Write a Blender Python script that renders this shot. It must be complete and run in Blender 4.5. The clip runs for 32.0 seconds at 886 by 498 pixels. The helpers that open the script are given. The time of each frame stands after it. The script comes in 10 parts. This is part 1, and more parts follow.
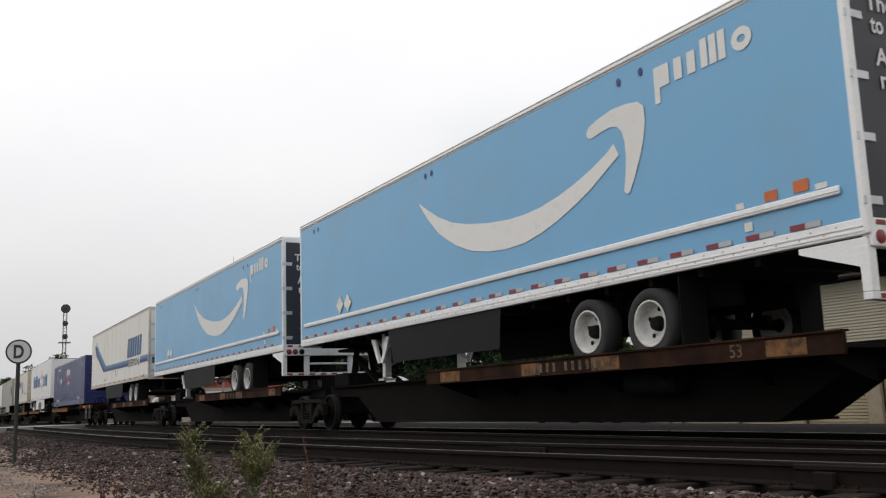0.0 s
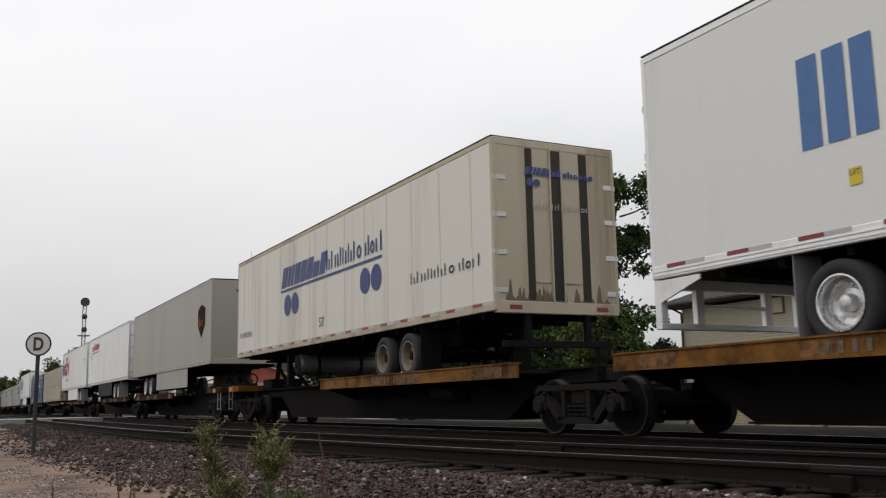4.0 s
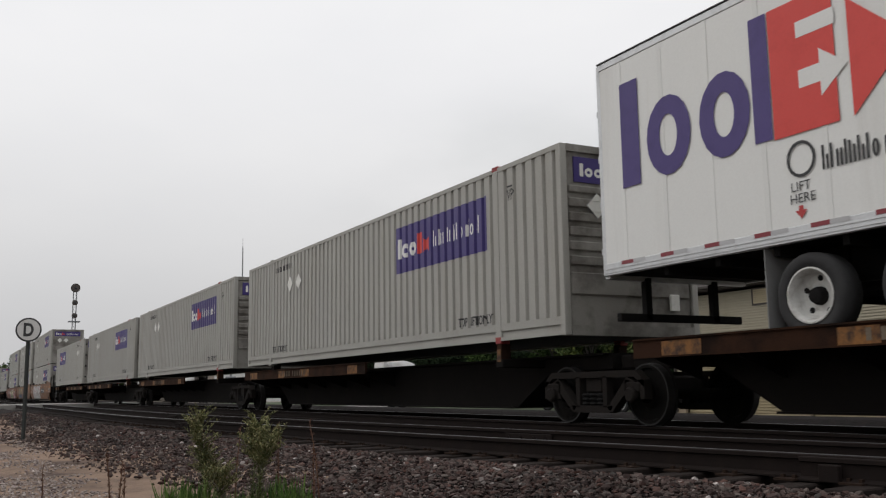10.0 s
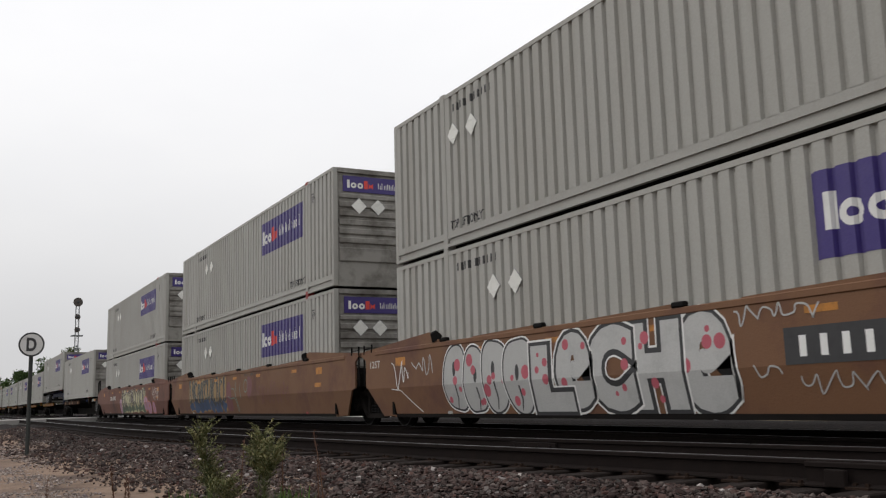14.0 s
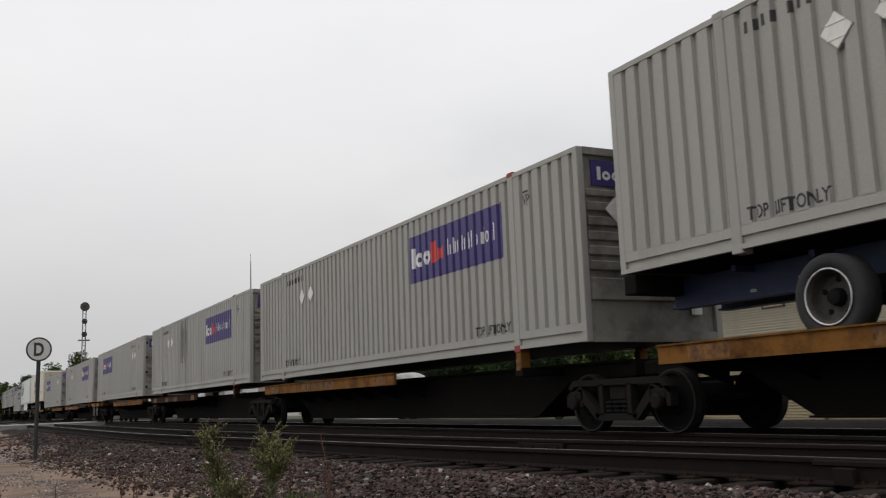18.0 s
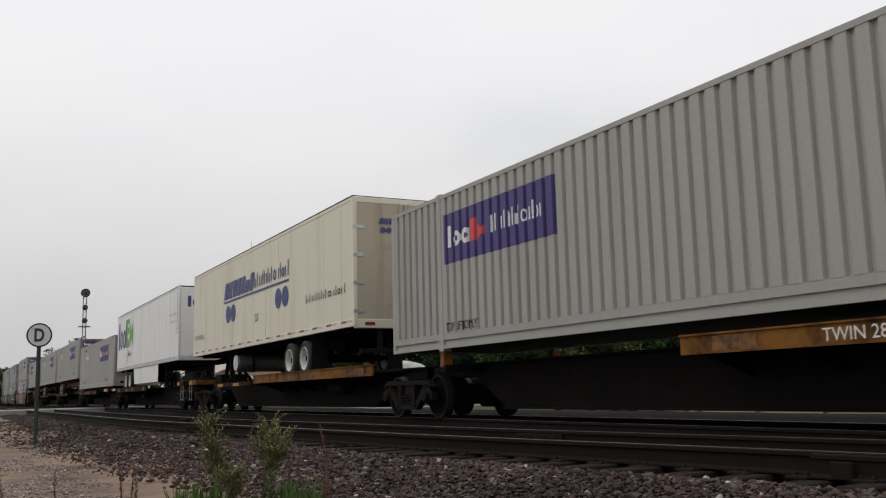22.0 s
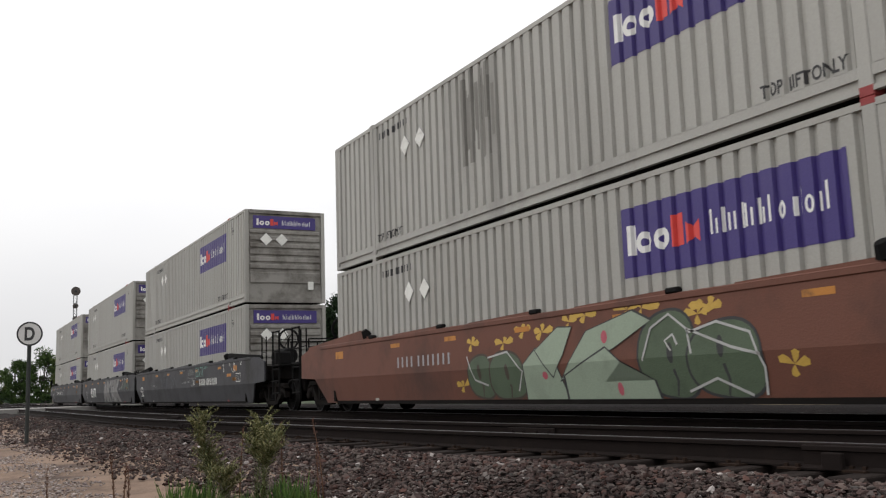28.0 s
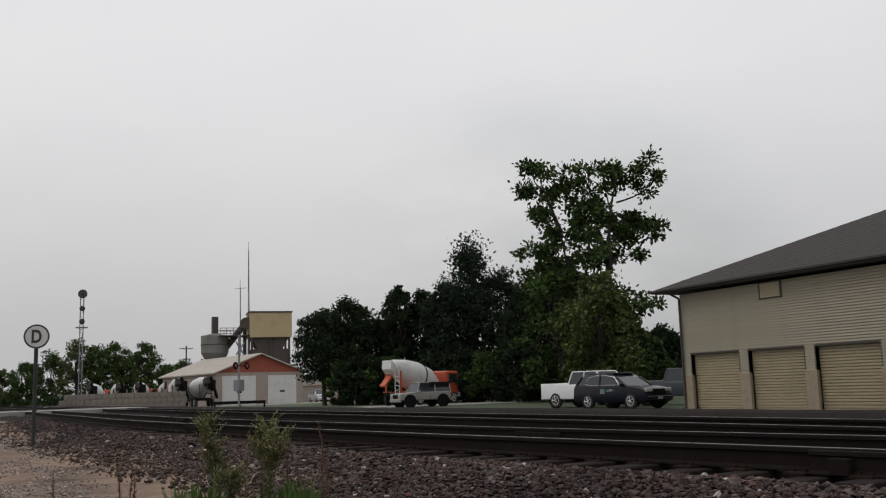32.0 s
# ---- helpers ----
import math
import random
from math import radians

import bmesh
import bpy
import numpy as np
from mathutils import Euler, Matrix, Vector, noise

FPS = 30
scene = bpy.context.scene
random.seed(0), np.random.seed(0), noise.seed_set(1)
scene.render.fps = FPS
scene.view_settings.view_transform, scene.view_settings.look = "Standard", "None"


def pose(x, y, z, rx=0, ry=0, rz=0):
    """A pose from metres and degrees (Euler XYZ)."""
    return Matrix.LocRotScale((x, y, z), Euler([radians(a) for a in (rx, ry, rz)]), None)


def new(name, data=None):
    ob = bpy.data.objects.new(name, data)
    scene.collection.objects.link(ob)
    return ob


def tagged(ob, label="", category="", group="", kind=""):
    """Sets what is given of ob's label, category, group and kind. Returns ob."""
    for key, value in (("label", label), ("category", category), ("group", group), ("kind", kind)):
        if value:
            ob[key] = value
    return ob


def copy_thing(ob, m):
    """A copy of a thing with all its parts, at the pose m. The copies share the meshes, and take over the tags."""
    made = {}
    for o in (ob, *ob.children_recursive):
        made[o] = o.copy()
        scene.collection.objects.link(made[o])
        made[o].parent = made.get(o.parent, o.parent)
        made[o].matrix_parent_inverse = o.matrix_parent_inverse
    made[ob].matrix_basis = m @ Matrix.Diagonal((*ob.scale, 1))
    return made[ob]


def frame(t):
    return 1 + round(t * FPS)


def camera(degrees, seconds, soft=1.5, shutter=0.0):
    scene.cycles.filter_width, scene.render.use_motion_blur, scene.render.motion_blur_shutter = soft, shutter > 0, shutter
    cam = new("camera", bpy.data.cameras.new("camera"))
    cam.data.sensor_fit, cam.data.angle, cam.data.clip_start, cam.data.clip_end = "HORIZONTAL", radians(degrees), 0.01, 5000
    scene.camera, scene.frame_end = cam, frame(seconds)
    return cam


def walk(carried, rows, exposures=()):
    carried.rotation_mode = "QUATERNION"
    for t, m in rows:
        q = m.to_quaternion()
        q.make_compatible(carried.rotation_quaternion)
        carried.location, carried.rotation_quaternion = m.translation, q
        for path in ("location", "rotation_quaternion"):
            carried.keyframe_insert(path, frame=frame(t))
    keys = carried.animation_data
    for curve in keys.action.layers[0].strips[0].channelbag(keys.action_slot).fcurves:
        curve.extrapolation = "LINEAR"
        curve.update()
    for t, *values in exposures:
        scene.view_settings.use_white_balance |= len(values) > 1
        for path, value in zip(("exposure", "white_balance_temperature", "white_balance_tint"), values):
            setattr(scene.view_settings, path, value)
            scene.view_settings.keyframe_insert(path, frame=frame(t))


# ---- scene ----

# ======== camera: a steady hand beside the track; yaw, pitch and roll by the second ========
EYE = (0.0, 0.0, 0.52)
CAM = [
    (0.0, -28.62, 9.43, -1.93), (0.5, -28.63, 9.47, -1.91), (1.0, -28.66, 9.56, -1.81), (1.5, -28.57, 9.72, -1.45),
    (2.0, -28.46, 9.73, -1.30), (2.5, -28.17, 9.63, -1.03), (3.0, -27.75, 9.53, -0.90), (3.5, -27.62, 9.47, -1.08),
    (4.0, -27.54, 9.32, -1.13), (4.5, -27.59, 9.32, -1.09), (6.5, -27.90, 9.61, -1.47), (7.0, -28.01, 9.39, -1.55),
    (7.5, -27.88, 9.39, -1.38), (8.0, -28.14, 9.46, -1.33), (8.5, -28.30, 9.12, -1.21), (9.0, -28.17, 8.98, -1.15),
    (9.5, -28.06, 8.87, -1.22), (10.0, -28.04, 8.58, -0.85), (10.5, -28.01, 8.51, -0.67), (11.0, -27.94, 8.58, -0.61),
    (11.5, -27.90, 8.59, -0.69), (12.0, -27.90, 8.65, -0.91), (12.5, -27.90, 8.83, -1.11), (13.0, -27.97, 9.05, -1.50),
    (13.5, -28.03, 9.13, -1.50), (14.0, -27.94, 9.15, -1.59), (14.5, -27.76, 9.09, -1.43), (15.0, -27.64, 9.10, -1.57),
    (15.5, -27.58, 9.11, -1.62), (17.5, -27.57, 9.10, -1.84), (18.0, -27.60, 9.25, -2.05), (18.5, -27.67, 9.40, -2.04),
    (19.0, -27.72, 9.38, -1.51), (19.5, -27.70, 9.33, -1.37), (20.0, -27.70, 9.10, -1.45), (20.5, -27.68, 9.04, -1.40),
    (21.0, -27.61, 8.80, -1.36), (21.5, -27.53, 8.75, -1.28), (22.0, -27.53, 8.65, -1.43), (22.5, -27.54, 8.52, -1.59),
    (23.0, -27.54, 8.35, -1.67), (23.5, -27.54, 8.32, -1.70), (24.0, -27.55, 8.29, -1.69), (24.5, -27.57, 8.21, -2.07),
    (26.5, -27.73, 8.48, -1.94), (27.0, -27.79, 8.47, -2.05), (27.5, -27.84, 8.56, -2.27), (28.0, -28.07, 8.33, -1.98),
    (28.5, -28.08, 8.20, -1.96), (29.0, -28.06, 8.23, -1.76), (29.5, -28.06, 8.26, -1.64), (30.0, -28.14, 8.53, -1.46),
    (30.5, -28.19, 8.75, -1.48), (31.0, -28.17, 8.72, -1.56), (31.5, -27.90, 8.66, -1.70), (32.0, -27.70, 8.57, -1.80),
]
cam = camera(50.73, 32.0, soft=1.2, shutter=0.03)
walk(cam, [(t, pose(*EYE, 90 + pitch, 0, yaw) @ pose(0, 0, 0, 0, 0, roll)) for t, yaw, pitch, roll in CAM],
     exposures=[(0.0, 0.04), (3.0, -0.04), (4.5, -0.06), (6.5, -0.16), (12.5, -0.16), (14.0, 0.0), (15.5, 0.0), (17.5, -0.17), (21.5, -0.17), (23.0, -0.04), (25.0, 0.02), (26.5, 0.24), (28.5, 0.26), (30.0, 0.06), (31.0, -0.12), (32.0, -0.34)])

# ======== light: a bright overcast sky ========
SUN_EL, SUN_AZ = 50.0, -55.0
world = bpy.data.worlds.new("overcast")
scene.world = world
world.use_nodes = True
nt = world.node_tree
nt.nodes.clear()
sky = nt.nodes.new("ShaderNodeTexSky")
sky.sky_type, sky.sun_disc = "NISHITA", False
sky.sun_elevation, sky.sun_rotation, sky.air_density, sky.dust_density = radians(SUN_EL), radians(SUN_AZ), 1.0, 6.0
tc = nt.nodes.new("ShaderNodeTexCoord")
cloud = nt.nodes.new("ShaderNodeTexNoise")
cloud.inputs["Scale"].default_value, cloud.inputs["Detail"].default_value, cloud.inputs["Roughness"].default_value = 2.0, 5.0, 0.52
mp = nt.nodes.new("ShaderNodeMapping")
mp.inputs["Scale"].default_value = (1.0, 1.0, 2.2)
ramp = nt.nodes.new("ShaderNodeValToRGB")
ramp.color_ramp.elements[0].position, ramp.color_ramp.elements[0].color = 0.3, (10.0, 10.0, 10.2, 1)
ramp.color_ramp.elements[1].position, ramp.color_ramp.elements[1].color = 0.75, (11.2, 11.1, 11.1, 1)
mix = nt.nodes.new("ShaderNodeMix")
mix.data_type = "RGBA"
mix.inputs["Factor"].default_value = 0.93
sepz = nt.nodes.new("ShaderNodeSeparateXYZ")
rise = nt.nodes.new("ShaderNodeMapRange")
rise.interpolation_type = "SMOOTHSTEP"
rise.inputs["From Min"].default_value, rise.inputs["From Max"].default_value = -0.08, 0.40
rise.inputs["To Min"].default_value, rise.inputs["To Max"].default_value = 0.06, 0.099
zenith = nt.nodes.new("ShaderNodeMapRange")
zenith.inputs["From Min"].default_value, zenith.inputs["From Max"].default_value = 0.4, 0.9
zenith.inputs["To Min"].default_value, zenith.inputs["To Max"].default_value = 0.0, 0.02
lift = nt.nodes.new("ShaderNodeMath")
bg = nt.nodes.new("ShaderNodeBackground")
wo = nt.nodes.new("ShaderNodeOutputWorld")
ln = nt.links.new
ln(tc.outputs["Generated"], mp.inputs["Vector"])
ln(mp.outputs["Vector"], cloud.inputs["Vector"])
ln(cloud.outputs["Fac"], ramp.inputs["Fac"])
ln(sky.outputs["Color"], mix.inputs["A"])
ln(ramp.outputs["Color"], mix.inputs["B"])
ln(tc.outputs["Generated"], sepz.inputs["Vector"])
ln(sepz.outputs["Z"], rise.inputs["Value"])
# a heavier bank of cloud low beyond the storage building
toward = nt.nodes.new("ShaderNodeVectorMath")
toward.operation = "DOT_PRODUCT"
toward.inputs[1].default_value = (0.56, 0.827, 0.03)
bank = nt.nodes.new("ShaderNodeMapRange")
bank.interpolation_type = "SMOOTHSTEP"
bank.inputs["From Min"].default_value, bank.inputs["From Max"].default_value = 0.95, 0.997
wisp = nt.nodes.new("ShaderNodeMapRange")
wisp.inputs["From Min"].default_value, wisp.inputs["From Max"].default_value = 0.62, 0.36
heavy = nt.nodes.new("ShaderNodeMath")
heavy.operation = "MULTIPLY"
grey = nt.nodes.new("ShaderNodeMix")
grey.data_type = "RGBA"
grey.inputs["B"].default_value = (7.2, 7.4, 7.4, 1)
ln(tc.outputs["Generated"], toward.inputs[0])
ln(toward.outputs["Value"], bank.inputs["Value"])
ln(cloud.outputs["Fac"], wisp.inputs["Value"])
ln(bank.outputs["Result"], heavy.inputs[0])
ln(wisp.outputs["Result"], heavy.inputs[1])
ln(heavy.outputs["Value"], grey.inputs["Factor"])
ln(mix.outputs["Result"], grey.inputs["A"])
ln(grey.outputs["Result"], bg.inputs["Color"])
ln(sepz.outputs["Z"], zenith.inputs["Value"])
ln(rise.outputs["Result"], lift.inputs[0])
ln(zenith.outputs["Result"], lift.inputs[1])
ln(lift.outputs["Value"], bg.inputs["Strength"])
ln(bg.outputs["Background"], wo.inputs["Surface"])
sun = new("sun", bpy.data.lights.new("sun", "SUN"))
sun.data.energy, sun.data.angle, sun.data.color = 0.45, radians(25), (1.0, 0.97, 0.93)
sun.matrix_world = pose(0, 0, 50, 90 - SUN_EL, 0, 180 - SUN_AZ)

# ======== materials ========
MATS = {}


def mat(name, col, rough=0.75, metal=0.0, dirt=None, amount=0.35, scale=3.0, streak=False, bump=0.15, fine=40.0, vary=0.05, spot=0.5, spec=0.5):
    """A painted or raw surface: base colour, broad stains (drawn out downwards when streak), fine grain, and a small change from piece to piece."""
    m = bpy.data.materials.new(name)
    m.use_nodes = True
    t = m.node_tree
    b = t.nodes["Principled BSDF"]
    add, tie = t.nodes.new, t.links.new
    co = add("ShaderNodeTexCoord")
    mp1 = add("ShaderNodeMapping")
    mp1.inputs["Scale"].default_value = (scale, scale, scale * (0.07 if streak else 1.0))
    n1 = add("ShaderNodeTexNoise")
    n1.inputs["Scale"].default_value, n1.inputs["Detail"].default_value, n1.inputs["Roughness"].default_value = 1.0, 6.0, 0.65
    r1 = add("ShaderNodeValToRGB")
    r1.color_ramp.elements[0].position, r1.color_ramp.elements[1].position = spot, min(0.99, spot + 0.22)
    k = add("ShaderNodeMath")
    k.operation = "MULTIPLY"
    k.inputs[1].default_value = amount
    n2 = add("ShaderNodeTexNoise")
    n2.inputs["Scale"].default_value, n2.inputs["Detail"].default_value = fine, 3.0
    m1 = add("ShaderNodeMix")
    m1.data_type = "RGBA"
    m1.inputs["A"].default_value = (*col, 1)
    m1.inputs["B"].default_value = (*(dirt or [c * 0.5 for c in col]), 1)
    oi = add("ShaderNodeObjectInfo")
    v1 = add("ShaderNodeMapRange")
    v1.inputs["To Min"].default_value, v1.inputs["To Max"].default_value = 1 - vary, 1 + vary
    v2 = add("ShaderNodeMapRange")
    v2.inputs["From Min"].default_value, v2.inputs["From Max"].default_value = 0.3, 0.7
    grain = 0.025 if bump <= 0.06 else 0.05 if bump <= 0.2 else 0.1
    v2.inputs["To Min"].default_value, v2.inputs["To Max"].default_value = 1 - grain, 1 + grain * 0.8
    vm = add("ShaderNodeMath")
    vm.operation = "MULTIPLY"
    hs = add("ShaderNodeHueSaturation")
    bp = add("ShaderNodeBump")
    bp.inputs["Strength"].default_value, bp.inputs["Distance"].default_value = bump, 0.02
    rr = add("ShaderNodeMapRange")
    rr.inputs["To Min"].default_value, rr.inputs["To Max"].default_value = max(0.02, rough - 0.08), min(1, rough + 0.15)
    tie(co.outputs["Object"], mp1.inputs["Vector"])
    tie(mp1.outputs["Vector"], n1.inputs["Vector"])
    tie(co.outputs["Object"], n2.inputs["Vector"])
    tie(n1.outputs["Fac"], r1.inputs["Fac"])
    tie(r1.outputs["Color"], k.inputs[0])
    tie(k.outputs["Value"], m1.inputs["Factor"])
    tie(oi.outputs["Random"], v1.inputs["Value"])
    tie(n2.outputs["Fac"], v2.inputs["Value"])
    tie(v1.outputs["Result"], vm.inputs[0])
    tie(v2.outputs["Result"], vm.inputs[1])
    tie(m1.outputs["Result"], hs.inputs["Color"])
    tie(vm.outputs["Value"], hs.inputs["Value"])
    tie(hs.outputs["Color"], b.inputs["Base Color"])
    tie(n2.outputs["Fac"], bp.inputs["Height"])
    tie(bp.outputs["Normal"], b.inputs["Normal"])
    tie(n1.outputs["Fac"], rr.inputs["Value"])
    tie(rr.outputs["Result"], b.inputs["Roughness"])
    b.inputs["Metallic"].default_value, b.inputs["Specular IOR Level"].default_value = metal, spec
    MATS[name] = m
    return m


def islands(name, cols, rough=0.9, spread=1.0, spec=0.25, rare=0.0):
    """A surface of many small pieces, each of its own shade between the given colours."""
    m = bpy.data.materials.new(name)
    m.use_nodes = True
    t = m.node_tree
    b = t.nodes["Principled BSDF"]
    g = t.nodes.new("ShaderNodeNewGeometry")
    r = t.nodes.new("ShaderNodeValToRGB")
    el = r.color_ramp.elements
    while len(el) < len(cols):
        el.new(0.5)
    for i, c in enumerate(cols):
        el[i].position, el[i].color = i / (len(cols) - 1), (*c, 1)
    if rare:                                     # the last shade but seldom
        el[len(cols) - 2].position = 1 - rare
    t.links.new(g.outputs["Random Per Island"], r.inputs["Fac"])
    co = t.nodes.new("ShaderNodeTexCoord")
    n = t.nodes.new("ShaderNodeTexNoise")
    n.inputs["Scale"].default_value = 0.6 * spread
    n.inputs["Detail"].default_value = 4
    mr = t.nodes.new("ShaderNodeMapRange")
    mr.inputs["From Min"].default_value, mr.inputs["From Max"].default_value = 0.3, 0.7
    mr.inputs["To Min"].default_value, mr.inputs["To Max"].default_value = 0.7, 1.25
    hs = t.nodes.new("ShaderNodeHueSaturation")
    t.links.new(co.outputs["Object"], n.inputs["Vector"])
    t.links.new(n.outputs["Fac"], mr.inputs["Value"])
    t.links.new(r.outputs["Color"], hs.inputs["Color"])
    t.links.new(mr.outputs["Result"], hs.inputs["Value"])
    t.links.new(hs.outputs["Color"], b.inputs["Base Color"])
    b.inputs["Roughness"].default_value, b.inputs["Specular IOR Level"].default_value = rough, spec
    MATS[name] = m
    return m


def glass(name, col=(0.02, 0.025, 0.03)):
    m = bpy.data.materials.new(name)
    m.use_nodes = True
    b = m.node_tree.nodes["Principled BSDF"]
    b.inputs["Base Color"].default_value, b.inputs["Roughness"].default_value = (*col, 1), 0.06
    MATS[name] = m
    return m


GREY = mat("grey_container_paint", (0.318, 0.313, 0.288), 0.55, dirt=(0.2, 0.18, 0.15), amount=0.45, scale=1.1, streak=True, spot=0.52)
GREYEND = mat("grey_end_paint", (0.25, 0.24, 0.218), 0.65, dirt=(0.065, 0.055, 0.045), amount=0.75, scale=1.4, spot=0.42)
SOOT = mat("sooty_grey_paint", (0.34, 0.335, 0.31), 0.6, dirt=(0.1, 0.095, 0.09), amount=0.7, scale=0.5, streak=True, spot=0.5)
NAVY = mat("navy_container_paint", (0.012, 0.019, 0.11), 0.3, dirt=(0.012, 0.015, 0.06), amount=0.5, scale=1.2, streak=True, spot=0.48)
CREAM = mat("cream_container_paint", (0.49, 0.45, 0.37), 0.6, dirt=(0.27, 0.2, 0.13), amount=0.6, scale=2.2, streak=True, spot=0.52)
CREAMEND = mat("cream_rusty_doors", (0.27, 0.22, 0.15), 0.7, dirt=(0.07, 0.035, 0.02), amount=0.9, scale=1.8, streak=True, spot=0.47)
PURPLE = mat("purple_sign_paint", (0.036, 0.021, 0.15), 0.45, dirt=(0.075, 0.06, 0.17), amount=0.35, scale=1.0, spot=0.5)
WHITEMK = mat("white_marking_paint", (0.7, 0.7, 0.68), 0.6, amount=0.3, scale=4, spot=0.55, bump=0.04)
ORANGEMK = mat("orange_marking_paint", (0.6, 0.055, 0.045), 0.55, amount=0.2, scale=4, bump=0.03)
GREENMK = mat("green_marking_paint", (0.12, 0.36, 0.06), 0.6, amount=0.2, scale=4, bump=0.04)
SKYLIGHT = mat("light_steel_blue_marking", (0.10, 0.22, 0.36), 0.55, amount=0.3, scale=2, bump=0.04)
BLUEMK = mat("dark_blue_marking", (0.035, 0.05, 0.17), 0.55, amount=0.3, scale=4, bump=0.04)
VIOLETMK = mat("violet_marking", (0.06, 0.04, 0.17), 0.55, amount=0.3, scale=4, bump=0.04)
SKYMK = mat("mid_blue_marking", (0.06, 0.15, 0.36), 0.55, amount=0.3, scale=4, bump=0.04)
TEALMK = mat("steel_blue_marking", (0.05, 0.13, 0.24), 0.55, amount=0.3, scale=2, bump=0.04)
AMBERMK = mat("amber_marking", (0.6, 0.2, 0.03), 0.55, amount=0.2, scale=4, bump=0.04)
REDMK = mat("red_marking", (0.4, 0.03, 0.03), 0.5, amount=0.25, scale=6, bump=0.04)
BLACKMK = mat("black_marking", (0.03, 0.03, 0.032), 0.6, amount=0.3, scale=6, bump=0.04)
STENCIL = mat("faded_white_stencil", (0.15, 0.12, 0.09), 0.8, dirt=(0.03, 0.02, 0.015), amount=0.9, scale=7, spot=0.45, spec=0.1)
SOOTMK = mat("soot_smear", (0.2, 0.195, 0.18), 0.85, dirt=(0.26, 0.255, 0.24), amount=0.8, scale=3, streak=True, spot=0.45, spec=0.2)
TAPERED = mat("dark_red_reflective_tape", (0.2, 0.02, 0.03), 0.4, amount=0.4, scale=7, spot=0.5, bump=0.03)
TAPEGREY = mat("silver_reflective_tape", (0.42, 0.42, 0.43), 0.4, amount=0.4, scale=7, bump=0.03)
LIFTYL = mat("yellow_lift_label", (0.62, 0.48, 0.03), 0.5, amount=0.3, scale=9, bump=0.03)
STICKER = mat("orange_sticker", (0.55, 0.13, 0.03), 0.5, amount=0.3, scale=9, bump=0.03)
GREYMK = mat("pale_grey_marking", (0.3, 0.3, 0.3), 0.6, amount=0.3, scale=6)
mat("faint_grey_marking", (0.5, 0.5, 0.5), 0.6, amount=0.3, scale=6)
REDCAST = mat("red_corner_casting", (0.24, 0.03, 0.03), 0.6, amount=0.5, scale=8)
PLACARD = mat("white_placard_holder", (0.7, 0.7, 0.66), 0.4, amount=0.25, scale=8)
TRWHITE = mat("white_trailer_skin", (0.69, 0.695, 0.68), 0.42, dirt=(0.36, 0.34, 0.3), amount=0.5, scale=0.8, streak=True, spot=0.54, bump=0.05)
TRDUSTY = mat("dusty_white_trailer_skin", (0.66, 0.65, 0.61), 0.5, dirt=(0.42, 0.39, 0.32), amount=0.55, scale=0.9, streak=True, spot=0.53, bump=0.05)
TRCREAM = mat("aged_cream_trailer_skin", (0.67, 0.63, 0.51), 0.5, dirt=(0.3, 0.24, 0.15), amount=0.5, scale=0.9, streak=True, spot=0.53, bump=0.06)
TRGREY = mat("taupe_grey_trailer_skin", (0.29, 0.275, 0.24), 0.45, dirt=(0.2, 0.18, 0.15), amount=0.4, scale=0.8, streak=True, bump=0.05)
TRBLUE = mat("sky_blue_trailer_skin", (0.16, 0.395, 0.63), 0.38, dirt=(0.2, 0.36, 0.5), amount=0.6, scale=0.6, spot=0.5, bump=0.04)
GRIME = mat("brown_road_grime", (0.16, 0.125, 0.085), 0.85, dirt=(0.05, 0.035, 0.025), amount=0.7, scale=5, streak=True, spot=0.5)
SOOTPOST = mat("sooty_brown_grime", (0.022, 0.018, 0.014), 0.8, dirt=(0.07, 0.055, 0.04), amount=0.5, scale=3, streak=True, spot=0.5)
DOORDARK = mat("dark_slate_door", (0.025, 0.027, 0.035), 0.5, amount=0.4, scale=2)
DOORDIRT = mat("grimy_trailer_doors", (0.42, 0.37, 0.28), 0.7, dirt=(0.12, 0.08, 0.045), amount=0.75, scale=0.9, streak=True, spot=0.5)
TRAGED = mat("sun_bleached_cream_skin", (0.61, 0.592, 0.535), 0.5, dirt=(0.32, 0.28, 0.21), amount=0.6, scale=1.0, streak=True, spot=0.5, bump=0.06)
RAILDIRT = mat("dirty_cream_rail", (0.5, 0.475, 0.41), 0.55, dirt=(0.2, 0.17, 0.12), amount=0.7, scale=2.0, bump=0.06)
TANKGREY = mat("dull_grey_tank_metal", (0.13, 0.125, 0.12), 0.45, 0.4, amount=0.5, scale=4)
ALU = mat("worn_aluminium", (0.55, 0.56, 0.57), 0.4, 0.6, amount=0.4, scale=5)
RAILBRT = mat("bright_aluminium_rail", (0.76, 0.765, 0.76), 0.38, 0.15, dirt=(0.45, 0.44, 0.42), amount=0.45, scale=3, spot=0.55)
CHROME = mat("polished_rim_metal", (0.6, 0.6, 0.6), 0.25, 0.9, amount=0.3, scale=8)
RIMWHITE = mat("white_steel_rim", (0.55, 0.55, 0.53), 0.5, dirt=(0.2, 0.17, 0.14), amount=0.6, scale=9)
RUBBER = mat("tyre_rubber", (0.022, 0.022, 0.023), 0.85, amount=0.4, scale=9)
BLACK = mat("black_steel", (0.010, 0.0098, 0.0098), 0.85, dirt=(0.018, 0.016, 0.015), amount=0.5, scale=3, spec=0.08)
